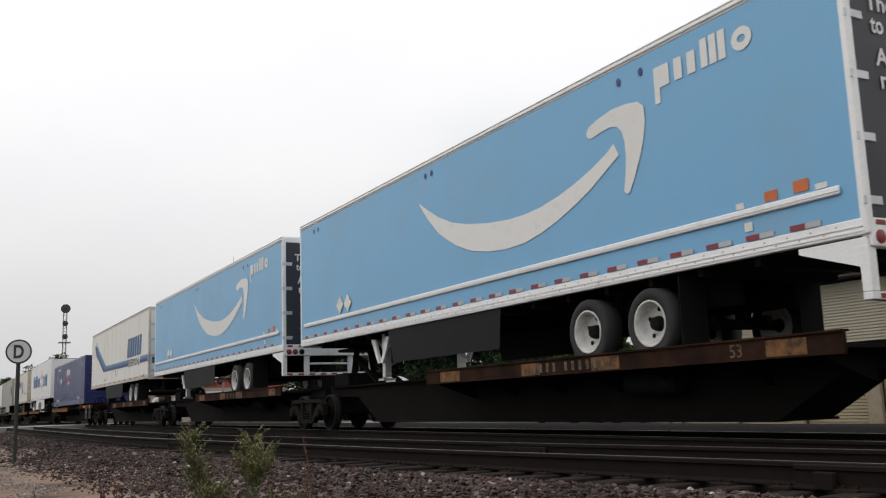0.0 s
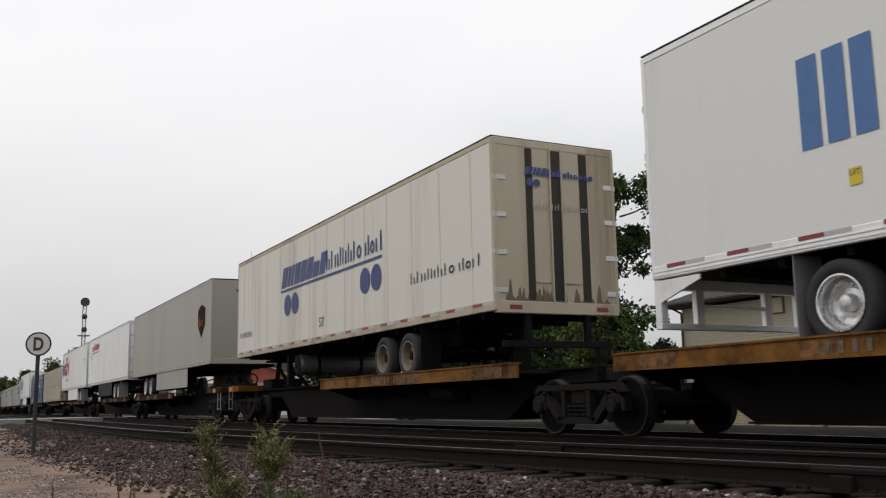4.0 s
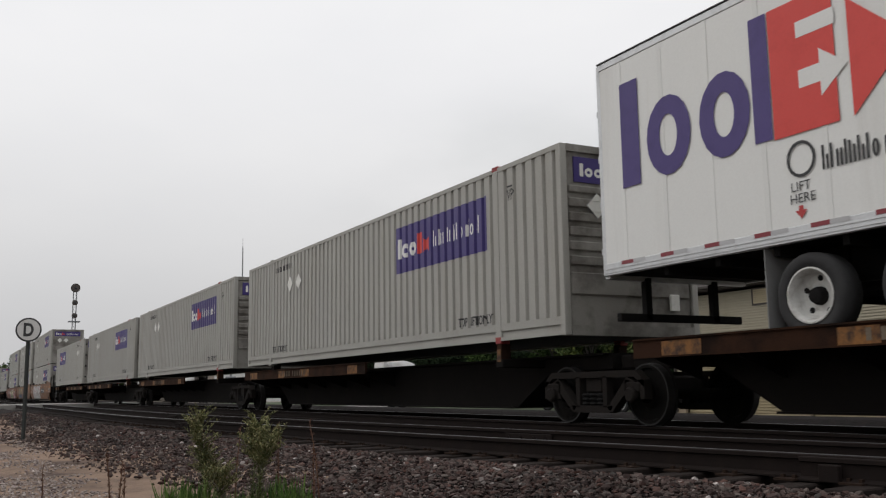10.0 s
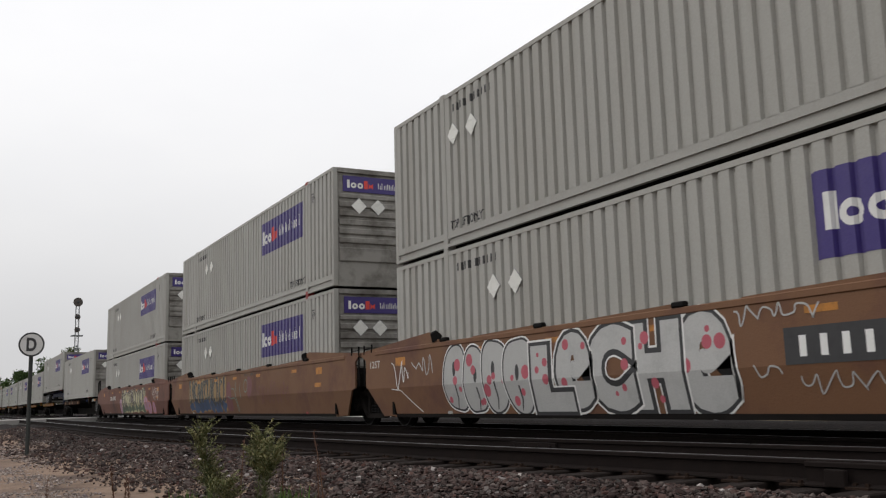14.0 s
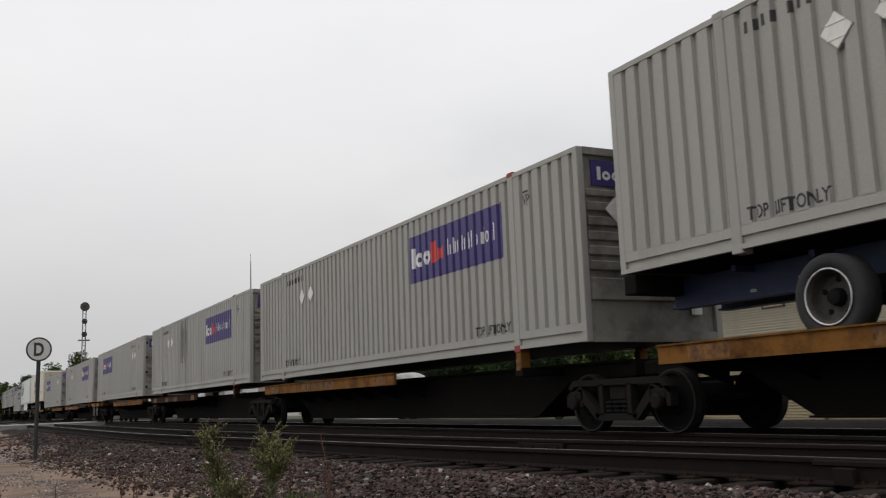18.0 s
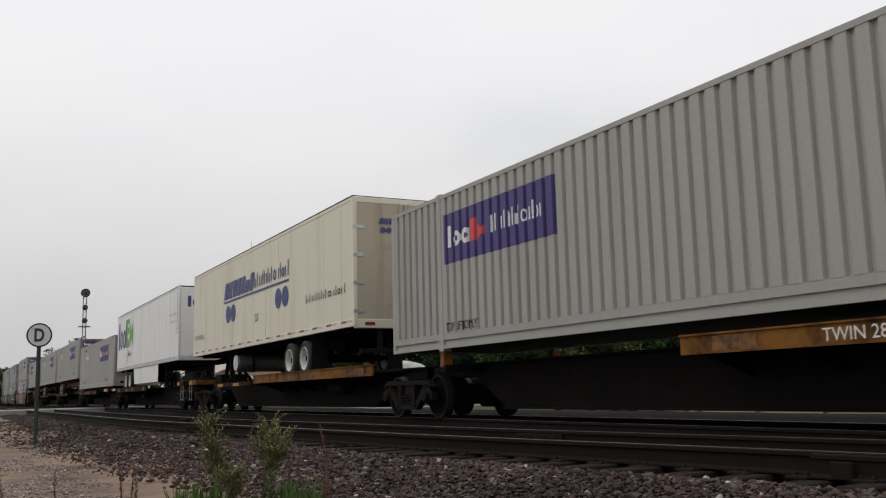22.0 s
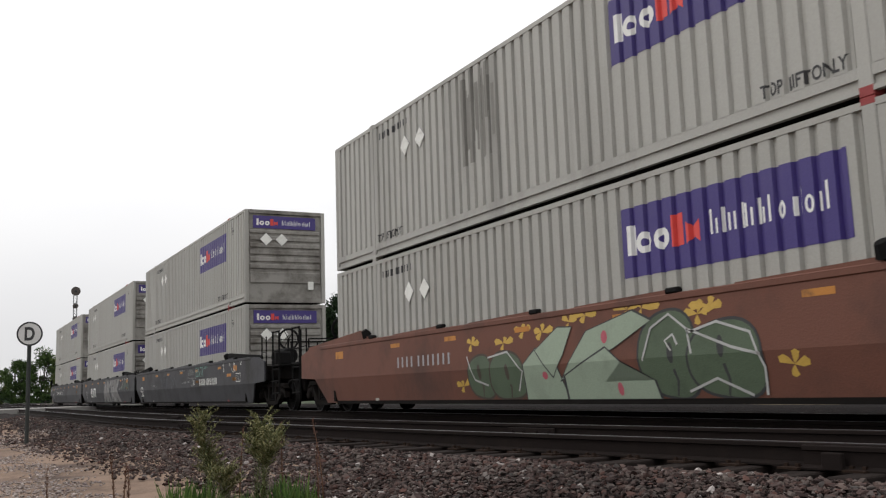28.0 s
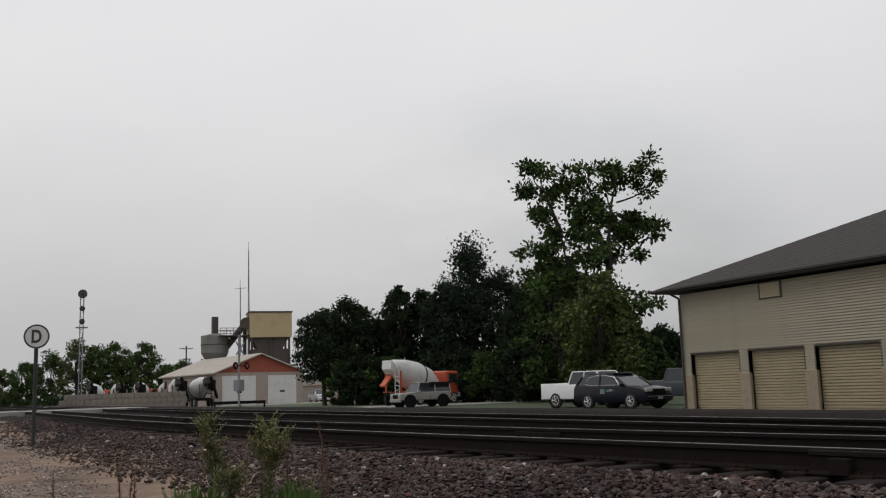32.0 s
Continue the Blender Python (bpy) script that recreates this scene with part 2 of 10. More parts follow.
SKIRTBLK = mat("black_side_skirt", (0.014, 0.015, 0.016), 0.55, dirt=(0.03, 0.03, 0.03), amount=0.4, scale=1.5, spec=0.08)
BOGIEM = mat("dusty_brown_cast_steel", (0.015, 0.013, 0.012), 0.95, dirt=(0.02, 0.016, 0.013), amount=0.6, scale=4, spec=0.08)
WHEELM = mat("dark_wheel_steel", (0.007, 0.0065, 0.006), 0.9, 0.0, dirt=(0.014, 0.011, 0.009), amount=0.5, scale=5, spec=0.08)
TREADM = mat("worn_wheel_tread", (0.012, 0.011, 0.0105), 0.7, 0.1, amount=0.2, scale=8)
SPINEBR = mat("brown_flatcar_paint", (0.033, 0.0155, 0.009), 0.9, dirt=(0.010, 0.007, 0.006), amount=0.85, scale=1.6, spot=0.42, spec=0.08)
SPINEYL = mat("worn_yellow_flatcar_paint", (0.2, 0.09, 0.022), 0.75, dirt=(0.035, 0.018, 0.01), amount=0.9, scale=1.8, spot=0.42, spec=0.08)
# near-black underframe tone: the deep shade below the cars is put into its colour
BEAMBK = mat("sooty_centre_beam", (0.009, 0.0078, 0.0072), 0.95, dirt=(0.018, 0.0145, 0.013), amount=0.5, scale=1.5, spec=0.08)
RUSTRF = mat("worn_brown_yellow_patch", (0.2, 0.085, 0.018), 0.8, dirt=(0.03, 0.015, 0.01), amount=0.95, scale=6, spot=0.4)
YELLOWRF = mat("amber_reflector", (0.42, 0.17, 0.025), 0.6, dirt=(0.09, 0.045, 0.02), amount=0.85, scale=5)
WELLBR = mat("red_brown_well_paint", (0.125, 0.045, 0.027), 0.7, dirt=(0.05, 0.024, 0.018), amount=0.7, scale=0.7, spot=0.48)
WELLOR = mat("orange_brown_well_paint", (0.15, 0.07, 0.031), 0.7, dirt=(0.09, 0.034, 0.026), amount=0.8, scale=0.9, spot=0.48)
WELLBK = mat("charcoal_well_paint", (0.03, 0.03, 0.035), 0.65, dirt=(0.014, 0.012, 0.011), amount=0.85, scale=1.1, spot=0.48)
CHASRED = mat("red_chassis_paint", (0.15, 0.03, 0.025), 0.7, amount=0.6, scale=3)
# chassis blue roughly halved, so the shade under the container is in the colour
CHASBLU = mat("blue_chassis_paint", (0.01375, 0.02475, 0.0715), 0.6, amount=0.5, scale=3)
RAILM = mat("rusty_rail_steel", (0.013, 0.0098, 0.009), 0.9, 0.0, dirt=(0.022, 0.016, 0.0135), amount=0.5, scale=4, spec=0.08)
RAILTOP = mat("bright_rail_head", (0.16, 0.16, 0.165), 0.4, 0.8, amount=0.2, scale=6)
TIEM = mat("creosoted_tie", (0.021, 0.0165, 0.015), 0.95, dirt=(0.038, 0.03, 0.027), amount=0.7, scale=4, bump=0.5, spec=0.08)
PLATEM = mat("rusty_tie_plate", (0.025, 0.016, 0.012), 0.9, amount=0.5, scale=8, spec=0.08)
SIGNWH = mat("off_white_sign_face", (0.55, 0.55, 0.54), 0.5, amount=0.4, scale=6)
POLEM = mat("dark_green_post", (0.02, 0.024, 0.022), 0.7, amount=0.4, scale=6)
SIDING = mat("cream_lap_siding", (0.29, 0.262, 0.195), 0.65, amount=0.3, scale=0.6, vary=0.03)
GARDOOR = mat("tan_roller_door", (0.31, 0.26, 0.165), 0.55, amount=0.3, scale=1.0)
STONEM = mat("beige_masonry_pier", (0.26, 0.21, 0.15), 0.9, amount=0.5, scale=5, bump=0.5)
SHINGLE = mat("charcoal_shingle_roof", (0.034, 0.028, 0.026), 0.95, amount=0.5, scale=2.5, bump=0.5)
TRIMBR = mat("dark_brown_trim", (0.035, 0.028, 0.024), 0.6, amount=0.3, scale=3)
PALEWALL = mat("pale_corrugated_wall", (0.3, 0.25, 0.215), 0.7, amount=0.5, scale=0.5)
BRICKRED = mat("brick_red_gable", (0.26, 0.065, 0.04), 0.8, amount=0.4, scale=1.0)
WHITEDR = mat("white_overhead_door", (0.55, 0.55, 0.54), 0.55, amount=0.3, scale=1.0)
TANROOF = mat("tan_metal_roof", (0.36, 0.325, 0.28), 0.6, amount=0.4, scale=1.0)
CONCRETE = mat("weathered_concrete", (0.2, 0.175, 0.15), 0.9, amount=0.6, scale=0.6, bump=0.3)
SILOM = mat("galvanised_silo", (0.2, 0.2, 0.19), 0.55, 0.4, dirt=(0.1, 0.08, 0.06), amount=0.7, scale=0.5)
PLANTTAN = mat("tan_plant_cladding", (0.42, 0.33, 0.19), 0.65, amount=0.4, scale=0.4)
PLANTDK = mat("shadowed_plant_steel", (0.06, 0.05, 0.045), 0.8, amount=0.5, scale=0.5)
MASTM = mat("grey_mast_steel", (0.2, 0.21, 0.22), 0.6, 0.3, amount=0.3, scale=3)
CARWHITE = mat("white_car_paint", (0.7, 0.71, 0.72), 0.3, amount=0.15, scale=2, bump=0.0)
CARNAVY = mat("dark_blue_car_paint", (0.005, 0.006, 0.013), 0.2, amount=0.15, scale=2, bump=0.0, spec=0.22)
CARGREY = mat("dark_grey_car_paint", (0.06, 0.07, 0.08), 0.3, amount=0.15, scale=2, bump=0.0)
CARTAN = mat("grey_tan_car_paint", (0.24, 0.23, 0.21), 0.35, amount=0.2, scale=2, bump=0.0)
MIXWHITE = mat("white_mixer_drum", (0.56, 0.56, 0.55), 0.45, dirt=(0.3, 0.29, 0.27), amount=0.5, scale=1.2)
MIXORANGE = mat("orange_truck_paint", (0.42, 0.07, 0.025), 0.45, amount=0.3, scale=2)
CARGLASS = glass("car_window_glass")
LAMPGL = glass("headlamp_glass", (0.4, 0.4, 0.4))
BARK = mat("dark_bark", (0.035, 0.03, 0.025), 0.95, amount=0.5, scale=5, bump=0.6)
LEAF1 = islands("broad_leaves", [(0.026, 0.046, 0.014), (0.04, 0.07, 0.02), (0.06, 0.095, 0.027)], 0.85, 0.6, 0.12)
LEAF2 = islands("dark_hedge_leaves", [(0.013, 0.022, 0.012), (0.018, 0.031, 0.015), (0.025, 0.041, 0.018)], 0.9, 0.6, 0.08)
LEAF3 = islands("conifer_needles", [(0.014, 0.023, 0.016), (0.02, 0.032, 0.02), (0.027, 0.041, 0.024)], 0.9, 0.6, 0.08)
LEAFGOLD = islands("yellow_green_leaves", [(0.024, 0.04, 0.01), (0.044, 0.066, 0.013), (0.085, 0.1, 0.02)], 0.7, 0.6)
WEEDLF = islands("weed_leaves", [(0.045, 0.06, 0.022), (0.08, 0.1, 0.035), (0.14, 0.15, 0.065)], 0.85)
ROOFEDGE = mat("weathered_dark_roof_edge", (0.03, 0.029, 0.03), 0.8, amount=0.5, scale=4)
FLAPGREY = mat("grey_rubber_flap", (0.2, 0.2, 0.2), 0.8, amount=0.5, scale=5)
RIMDARK = mat("grimy_dark_rim", (0.035, 0.031, 0.028), 0.65, dirt=(0.1, 0.085, 0.07), amount=0.6, scale=9)
RIMDULL = mat("dusty_brown_rim", (0.2, 0.16, 0.12), 0.7, dirt=(0.07, 0.05, 0.035), amount=0.7, scale=7)
WEEDTIP = islands("weed_flower_heads", [(0.12, 0.12, 0.045), (0.2, 0.19, 0.08), (0.3, 0.275, 0.15)], 0.9)
WEEDDRY = islands("dry_weed_stalks", [(0.06, 0.028, 0.02), (0.1, 0.045, 0.03), (0.14, 0.08, 0.05)], 0.9)
GRASSM = islands("grass_blades", [(0.04, 0.09, 0.02), (0.08, 0.15, 0.03), (0.13, 0.2, 0.05)], 0.8)
STONES = islands("ballast_stones", [(0.016, 0.011, 0.0105), (0.036, 0.024, 0.022), (0.07, 0.05, 0.046), (0.045, 0.024, 0.02), (0.095, 0.07, 0.063), (0.055, 0.05, 0.047), (0.085, 0.044, 0.036), (0.12, 0.1, 0.09), (0.04, 0.028, 0.025), (0.42, 0.38, 0.36)], 0.85, spec=0.15, rare=0.03)
PEBBLES = islands("pale_gravel", [(0.2, 0.17, 0.15), (0.3, 0.25, 0.22), (0.14, 0.11, 0.11), (0.4, 0.35, 0.32)], 0.9)


# ======== mesh helpers ========
def link(name, bm, material, smooth=False):
    me = bpy.data.meshes.new(name)
    bm.to_mesh(me)
    bm.free()
    me.materials.append(material)
    if smooth:
        for p in me.polygons:
            p.use_smooth = True
    return new(name, me)


def part(name, bm, material, parent, label="", smooth=False):
    ob = link(name, bm, material, smooth)
    ob.parent = parent
    if label:
        ob["label"] = label
    return ob


def again(name, ob, parent, m=None, label=""):
    """Another object on the mesh of ob."""
    o = new(name, ob.data)
    o.parent = parent
    if m is not None:
        o.matrix_basis = m
    if label:
        o["label"] = label
    return o


def thing(name, label, category, group="", kind="", at=None):
    ob = new(name)
    ob.empty_display_size = 0.2
    if at is not None:
        ob.matrix_basis = at
    return tagged(ob, label, category, group, kind)


def box(bm, x0, x1, y0, y1, z0, z1, bevel=0.0):
    v = [bm.verts.new((x, y, z)) for z in (z0, z1) for y in (y0, y1) for x in (x0, x1)]
    fs = [bm.faces.new([v[i] for i in f]) for f in ((0, 2, 3, 1), (4, 5, 7, 6), (0, 1, 5, 4), (2, 6, 7, 3), (0, 4, 6, 2), (1, 3, 7, 5))]
    if bevel:
        es = list({e for f in fs for e in f.edges})
        bmesh.ops.bevel(bm, geom=es, offset=bevel, segments=1, affect="EDGES", profile=0.5)
    return v


def B(*dims, bevel=0.0):
    bm = bmesh.new()
    box(bm, *dims, bevel=bevel)
    return bm


def rod(bm, a, b, r, seg=8, r2=None, caps=True):
    a, b = Vector(a), Vector(b)
    q = (b - a).to_track_quat("Z", "Y")
    rings = []
    for p, rad in ((a, r), (b, r if r2 is None else r2)):
        rings.append([bm.verts.new(p + q @ Vector((rad * math.cos(2 * math.pi * i / seg), rad * math.sin(2 * math.pi * i / seg), 0))) for i in range(seg)])
    for i in range(seg):
        j = (i + 1) % seg
        bm.faces.new((rings[0][i], rings[0][j], rings[1][j], rings[1][i]))
    if caps:
        bm.faces.new(rings[0][::-1])
        bm.faces.new(rings[1])
    return bm


def R(*a, **k):
    return rod(bmesh.new(), *a, **k)


def lathe(bm, profile, origin=(0, 0, 0), axis="x", seg=24, caps=True):
    """A turned body: profile is a list of (along, radius)."""
    o = Vector(origin)
    rings = []
    for h, r in profile:
        ring = []
        for i in range(seg):
            a = 2 * math.pi * i / seg
            c, s = r * math.cos(a), r * math.sin(a)
            ring.append(bm.verts.new(o + Vector((h, c, s) if axis == "x" else (c, h, s) if axis == "y" else (c, s, h))))
        rings.append(ring)
    for p, q in zip(rings, rings[1:]):
        for i in range(seg):
            j = (i + 1) % seg
            bm.faces.new((p[i], p[j], q[j], q[i]))
    if caps:
        bm.faces.new(rings[0][::-1])
        bm.faces.new(rings[-1])
    else:
        for i in range(seg):
            j = (i + 1) % seg
            bm.faces.new((rings[-1][i], rings[-1][j], rings[0][j], rings[0][i]))
    return bm


def prism(bm, poly, place, depth):
    """A plate: the outline poly in the plane (u, v), laid by place(u, v, d), from d = 0 to depth."""
    lo = [bm.verts.new(place(u, v, 0)) for u, v in poly]
    hi = [bm.verts.new(place(u, v, depth)) for u, v in poly]
    bm.faces.new(lo[::-1])
    bm.faces.new(hi)
    n = len(poly)
    for i in range(n):
        j = (i + 1) % n
        bm.faces.new((lo[i], lo[j], hi[j], hi[i]))
    return bm


def finish(bm):
    bmesh.ops.recalc_face_normals(bm, faces=bm.faces[:])
    return bm


# ======== flat markings: outlines in (u, v), u to the reader's right, v up ========
def rect(u0, u1, v0, v1, lean=0.0):
    return [(u0, v0), (u1, v0), (u1 + lean, v1), (u0 + lean, v1)]


def disc(u, v, ru, rv=None, n=20):
    return [(u + ru * math.cos(2 * math.pi * i / n), v + (rv or ru) * math.sin(2 * math.pi * i / n)) for i in range(n)]


def ring(u, v, ru, rv, w, n=18):
    out = []
    for i in range(n):
        a, b = 2 * math.pi * i / n, 2 * math.pi * (i + 1) / n
        k, h = 1 - w / ru, 1 - w / rv
        out.append([(u + ru * math.cos(a), v + rv * math.sin(a)), (u + ru * math.cos(b), v + rv * math.sin(b)),
                    (u + k * ru * math.cos(b), v + h * rv * math.sin(b)), (u + k * ru * math.cos(a), v + h * rv * math.sin(a))])
    return out


def stroke(pts, w0, w1=None):
    """A ribbon along pts, from width w0 to w1."""
    out = []
    n = len(pts)
    side = []
    for i, (u, v) in enumerate(pts):
        a, b = pts[max(0, i - 1)], pts[min(n - 1, i + 1)]
        d = Vector((b[0] - a[0], b[1] - a[1])).normalized()
        w = (w0 if w1 is None else w0 + (w1 - w0) * i / (n - 1)) / 2
        side.append(((u - d.y * w, v + d.x * w), (u + d.y * w, v - d.x * w)))
    for p, q in zip(side, side[1:]):
        out.append([p[1], q[1], q[0], p[0]])
    return out


def wordmark(u0, u1, v0, v1, code, lean=0.0, low=0.7, gap=0.18):
    """A plain-shape stand-in for a name: upright bars, blocks and rings of the same sizes and rhythm."""
    wide = {"I": 0.45, "i": 0.45, "o": 1.0, "O": 1.15, "b": 0.9, "s": 0.9, "x": 1.0, " ": 0.5, "M": 1.3}
    total = sum(wide[c] for c in code) + gap * (len(code) - 1)
    k = (u1 - u0) / total
    u, h, out = u0, v1 - v0, []
    for c in code:
        w = wide[c] * k
        lo = h * low
        if c in "Ib":
            out.append(rect(u, u + w, v0, v1, lean * h))
        elif c in "is":
            out.append(rect(u, u + w, v0, v0 + lo, lean * lo))
        elif c == "M":
            for f in (0, 0.36, 0.72):
                out.append(rect(u + f * w, u + (f + 0.28) * w, v0, v1, lean * h))
        elif c == "o":
            out += ring(u + w / 2 + lean * lo / 2, v0 + lo / 2, w / 2, lo / 2, 0.3 * w)
        elif c == "O":
            out += ring(u + w / 2 + lean * h / 2, v0 + h / 2, w / 2, h / 2, 0.28 * w)
        elif c == "x":
            q = 0.2 * w
            c0, c1 = u + w / 2, v0 + lo / 2
            out += [[(u, v0), (c0, c1 - q), (c0, c1 + q), (u, v0 + lo)], [(u + w, v0), (u + w, v0 + lo), (c0, c1 + q), (c0, c1 - q)]]
        u += w + gap * k
    return out


def thin_strokes(u0, u1, v0, v1, w):
    """Slim upright strokes in the rhythm of a light word."""
    out = []
    for f, tall in ((0.0, 1), (0.05, 0.6), (0.1, 1), (0.17, 0.7), (0.22, 0.7), (0.27, 1), (0.32, 0.9), (0.37, 0.7), (0.42, 1), (0.47, 0.6), (0.52, 1), (0.72, 0.7), (0.77, 1), (0.9, 0.7), (0.97, 1)):
        u = u0 + f * (u1 - u0)
        out.append(rect(u, u + w, v0, v0 + tall * (v1 - v0)))
    return out + ring(u0 + 0.62 * (u1 - u0), v0 + 0.35 * (v1 - v0), 0.04 * (u1 - u0), 0.35 * (v1 - v0), w) + ring(u0 + 0.845 * (u1 - u0), v0 + 0.33 * (v1 - v0), 0.035 * (u1 - u0), 0.33 * (v1 - v0), w)


FONT_CACHE = {}


def lettering(text, u0, v0, height, width=None, lean=0.0, bold=0.0):
    """Readable words in the built-in font as triangles in (u, v); u0, v0 is the lower left corner."""
    key = (text, bold)
    if key not in FONT_CACHE:
        cu = bpy.data.curves.new("words", "FONT")
        cu.body, cu.resolution_u, cu.offset = text, (2 if bold < 0.02 else 4), bold
        tmp = new("words", cu)
        bpy.context.view_layer.update()
        me = bpy.data.meshes.new_from_object(tmp.evaluated_get(bpy.context.evaluated_depsgraph_get()))
        co = [(v.co.x, v.co.y) for v in me.vertices]
        fs = [tuple(p.vertices) for p in me.polygons]
        bpy.data.objects.remove(tmp)
        bpy.data.curves.remove(cu)
        bpy.data.meshes.remove(me)
        FONT_CACHE[key] = (co, fs)
    co, fs = FONT_CACHE[key]
    x0, x1 = min(c[0] for c in co), max(c[0] for c in co)
    y0, y1 = min(c[1] for c in co), max(c[1] for c in co)
    ky = height / (y1 - y0)
    kx = width / (x1 - x0) if width else ky
    return [[(u0 + (co[i][0] - x0) * kx + lean * (co[i][1] - y0) * ky, v0 + (co[i][1] - y0) * ky) for i in f] for f in fs]


def decal(shapes, place, breaks=(), fold=None):
    """Paint: faces laid on a surface by place(u, v), cut where the surface folds."""
    bm = bmesh.new()
    for poly in shapes:
        try:
            bm.faces.new([bm.verts.new((u, v, 0)) for u, v in poly])
        except ValueError:
            pass
    if breaks and bm.verts:
        lo, hi = min(v.co.x for v in bm.verts), max(v.co.x for v in bm.verts)
        for c in breaks:
            if lo + 1e-4 < c < hi - 1e-4:
                bmesh.ops.bisect_plane(bm, geom=bm.verts[:] + bm.edges[:] + bm.faces[:], plane_co=(c, 0, 0), plane_no=(1, 0, 0))
    if fold is not None and bm.verts:
        bmesh.ops.bisect_plane(bm, geom=bm.verts[:] + bm.edges[:] + bm.faces[:], plane_co=(0, fold, 0), plane_no=(0, 1, 0))
    for v in bm.verts:
        v.co = Vector(place(v.co.x, v.co.y))
    return bm

# ======== ground and tracks ========
MAIN_X = 9.24          # centre of the train's track; its rail heads are at z = 0
GAUGE = 0.7525         # from the centre of the track to the centre of a rail
LOT_Z = -0.66          # the street and yards beyond the tracks


def siding_x(y):
    """Centre of the nearer track: it leaves the main track off to the right and runs beside it further out."""
    k = 1.6
    return 4.77 + 0.08 * k * math.log1p(math.exp(min(60.0, (24.0 - y) / k))) + 0.068 * math.log1p(math.exp(min(60.0, 9.8 - y)))


def ground_z(x, y):
    d = siding_x(max(-25.0, y)) - x
    wob = 0.035 * noise.noise((x * 0.5, y * 0.5, 0)) + 0.02 * noise.noise((x * 1.7, y * 1.7, 3))
    if d > 1.5:
        t = min(1.0, (d - 1.5) / 1.7)
        z = -0.215 - 0.2 * (t * t * (3 - 2 * t)) - 0.05 * min(1.0, max(0.0, (d - 3.2) / 4))
        return z + wob * min(1.0, (d - 1.5))
    if abs(d) < 1.46:                         # emptied cribs between the ties of the nearer track
        return -0.29 + 0.075 * max(0.0, abs(d) - 1.3) / 0.16 + 0.4 * wob
    if x < MAIN_X + 1.35:
        return -0.215 + 0.3 * wob
    if x < MAIN_X + 3.1:                      # heaped shoulder on the far side of the main track
        t = min(1.0, (x - MAIN_X - 1.35) / 0.9)
        return -0.215 + 0.24 * (t * t * (3 - 2 * t)) + 0.3 * wob
    t = min(1.0, (x - MAIN_X - 3.1) / 1.6)
    return 0.025 + (LOT_Z - 0.025) * (t * t * (3 - 2 * t)) + 0.3 * wob


def steps(*runs):
    out = [runs[0][0]]
    for a, b, d in runs:
        n = max(1, round((b - a) / d))
        out += [a + (b - a) * (i + 1) / n for i in range(n)]
    return out


DIRT = mat("sandy_dirt", (0.22, 0.155, 0.115), 0.95, dirt=(0.07, 0.052, 0.045), amount=0.95, scale=0.8, fine=25, bump=0.8, spot=0.47, spec=0.1)
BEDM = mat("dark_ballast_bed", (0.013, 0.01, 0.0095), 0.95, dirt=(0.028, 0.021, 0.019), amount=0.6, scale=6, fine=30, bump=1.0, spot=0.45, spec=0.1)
LOTM = mat("pale_gravel_lot", (0.27, 0.25, 0.22), 0.95, dirt=(0.17, 0.155, 0.13), amount=0.6, scale=0.25, fine=8, bump=0.4)
LAWNM = mat("rough_grass", (0.035, 0.052, 0.018), 0.95, dirt=(0.06, 0.06, 0.028), amount=0.7, scale=0.4, fine=9, bump=0.8)
ROADM = mat("pale_worn_asphalt", (0.25, 0.24, 0.225), 0.9, dirt=(0.17, 0.16, 0.15), amount=0.5, scale=0.7, fine=30, bump=0.3)


def build_ground():
    gx = steps((-2500, -300, 550), (-300, -40, 65), (-40, -4, 6), (-4, 2, 0.3), (2, 8, 0.12), (8, 13.5, 0.3), (13.5, 60, 4), (60, 300, 40), (300, 2500, 550))
    gy = steps((-2500, -300, 550), (-300, -20, 40), (-20, 2, 2), (2, 40, 0.5), (40, 120, 4), (120, 400, 40), (400, 2900, 500))
    verts = [(x, y, ground_z(x, y) if abs(x) < 400 and abs(y) < 500 else (-0.47 if x < 6 else LOT_Z)) for y in gy for x in gx]
    n = len(gx)
    faces, slot = [], []
    for j in range(len(gy) - 1):
        for i in range(n - 1):
            faces.append((j * n + i, j * n + i + 1, (j + 1) * n + i + 1, (j + 1) * n + i))
            x, y = (gx[i] + gx[i + 1]) / 2, (gy[j] + gy[j + 1]) / 2
            d = siding_x(max(-25.0, y)) - x
            jag = 0.5 * noise.noise((x * 0.8, y * 0.35, 7))
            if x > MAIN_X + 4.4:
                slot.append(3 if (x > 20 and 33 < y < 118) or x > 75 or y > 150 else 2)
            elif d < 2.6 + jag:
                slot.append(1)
            elif x < -14 or y > 130:
                slot.append(3)
            else:
                slot.append(0)
    me = bpy.data.meshes.new("ground")
    me.from_pydata(verts, [], faces)
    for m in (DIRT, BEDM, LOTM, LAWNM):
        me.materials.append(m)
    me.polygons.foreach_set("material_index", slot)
    me.polygons.foreach_set("use_smooth", [True] * len(faces))
    return tagged(new("ground", me), "sandy trackside ground with dark ballast and rough grass", "ground", kind="structure")


build_ground()


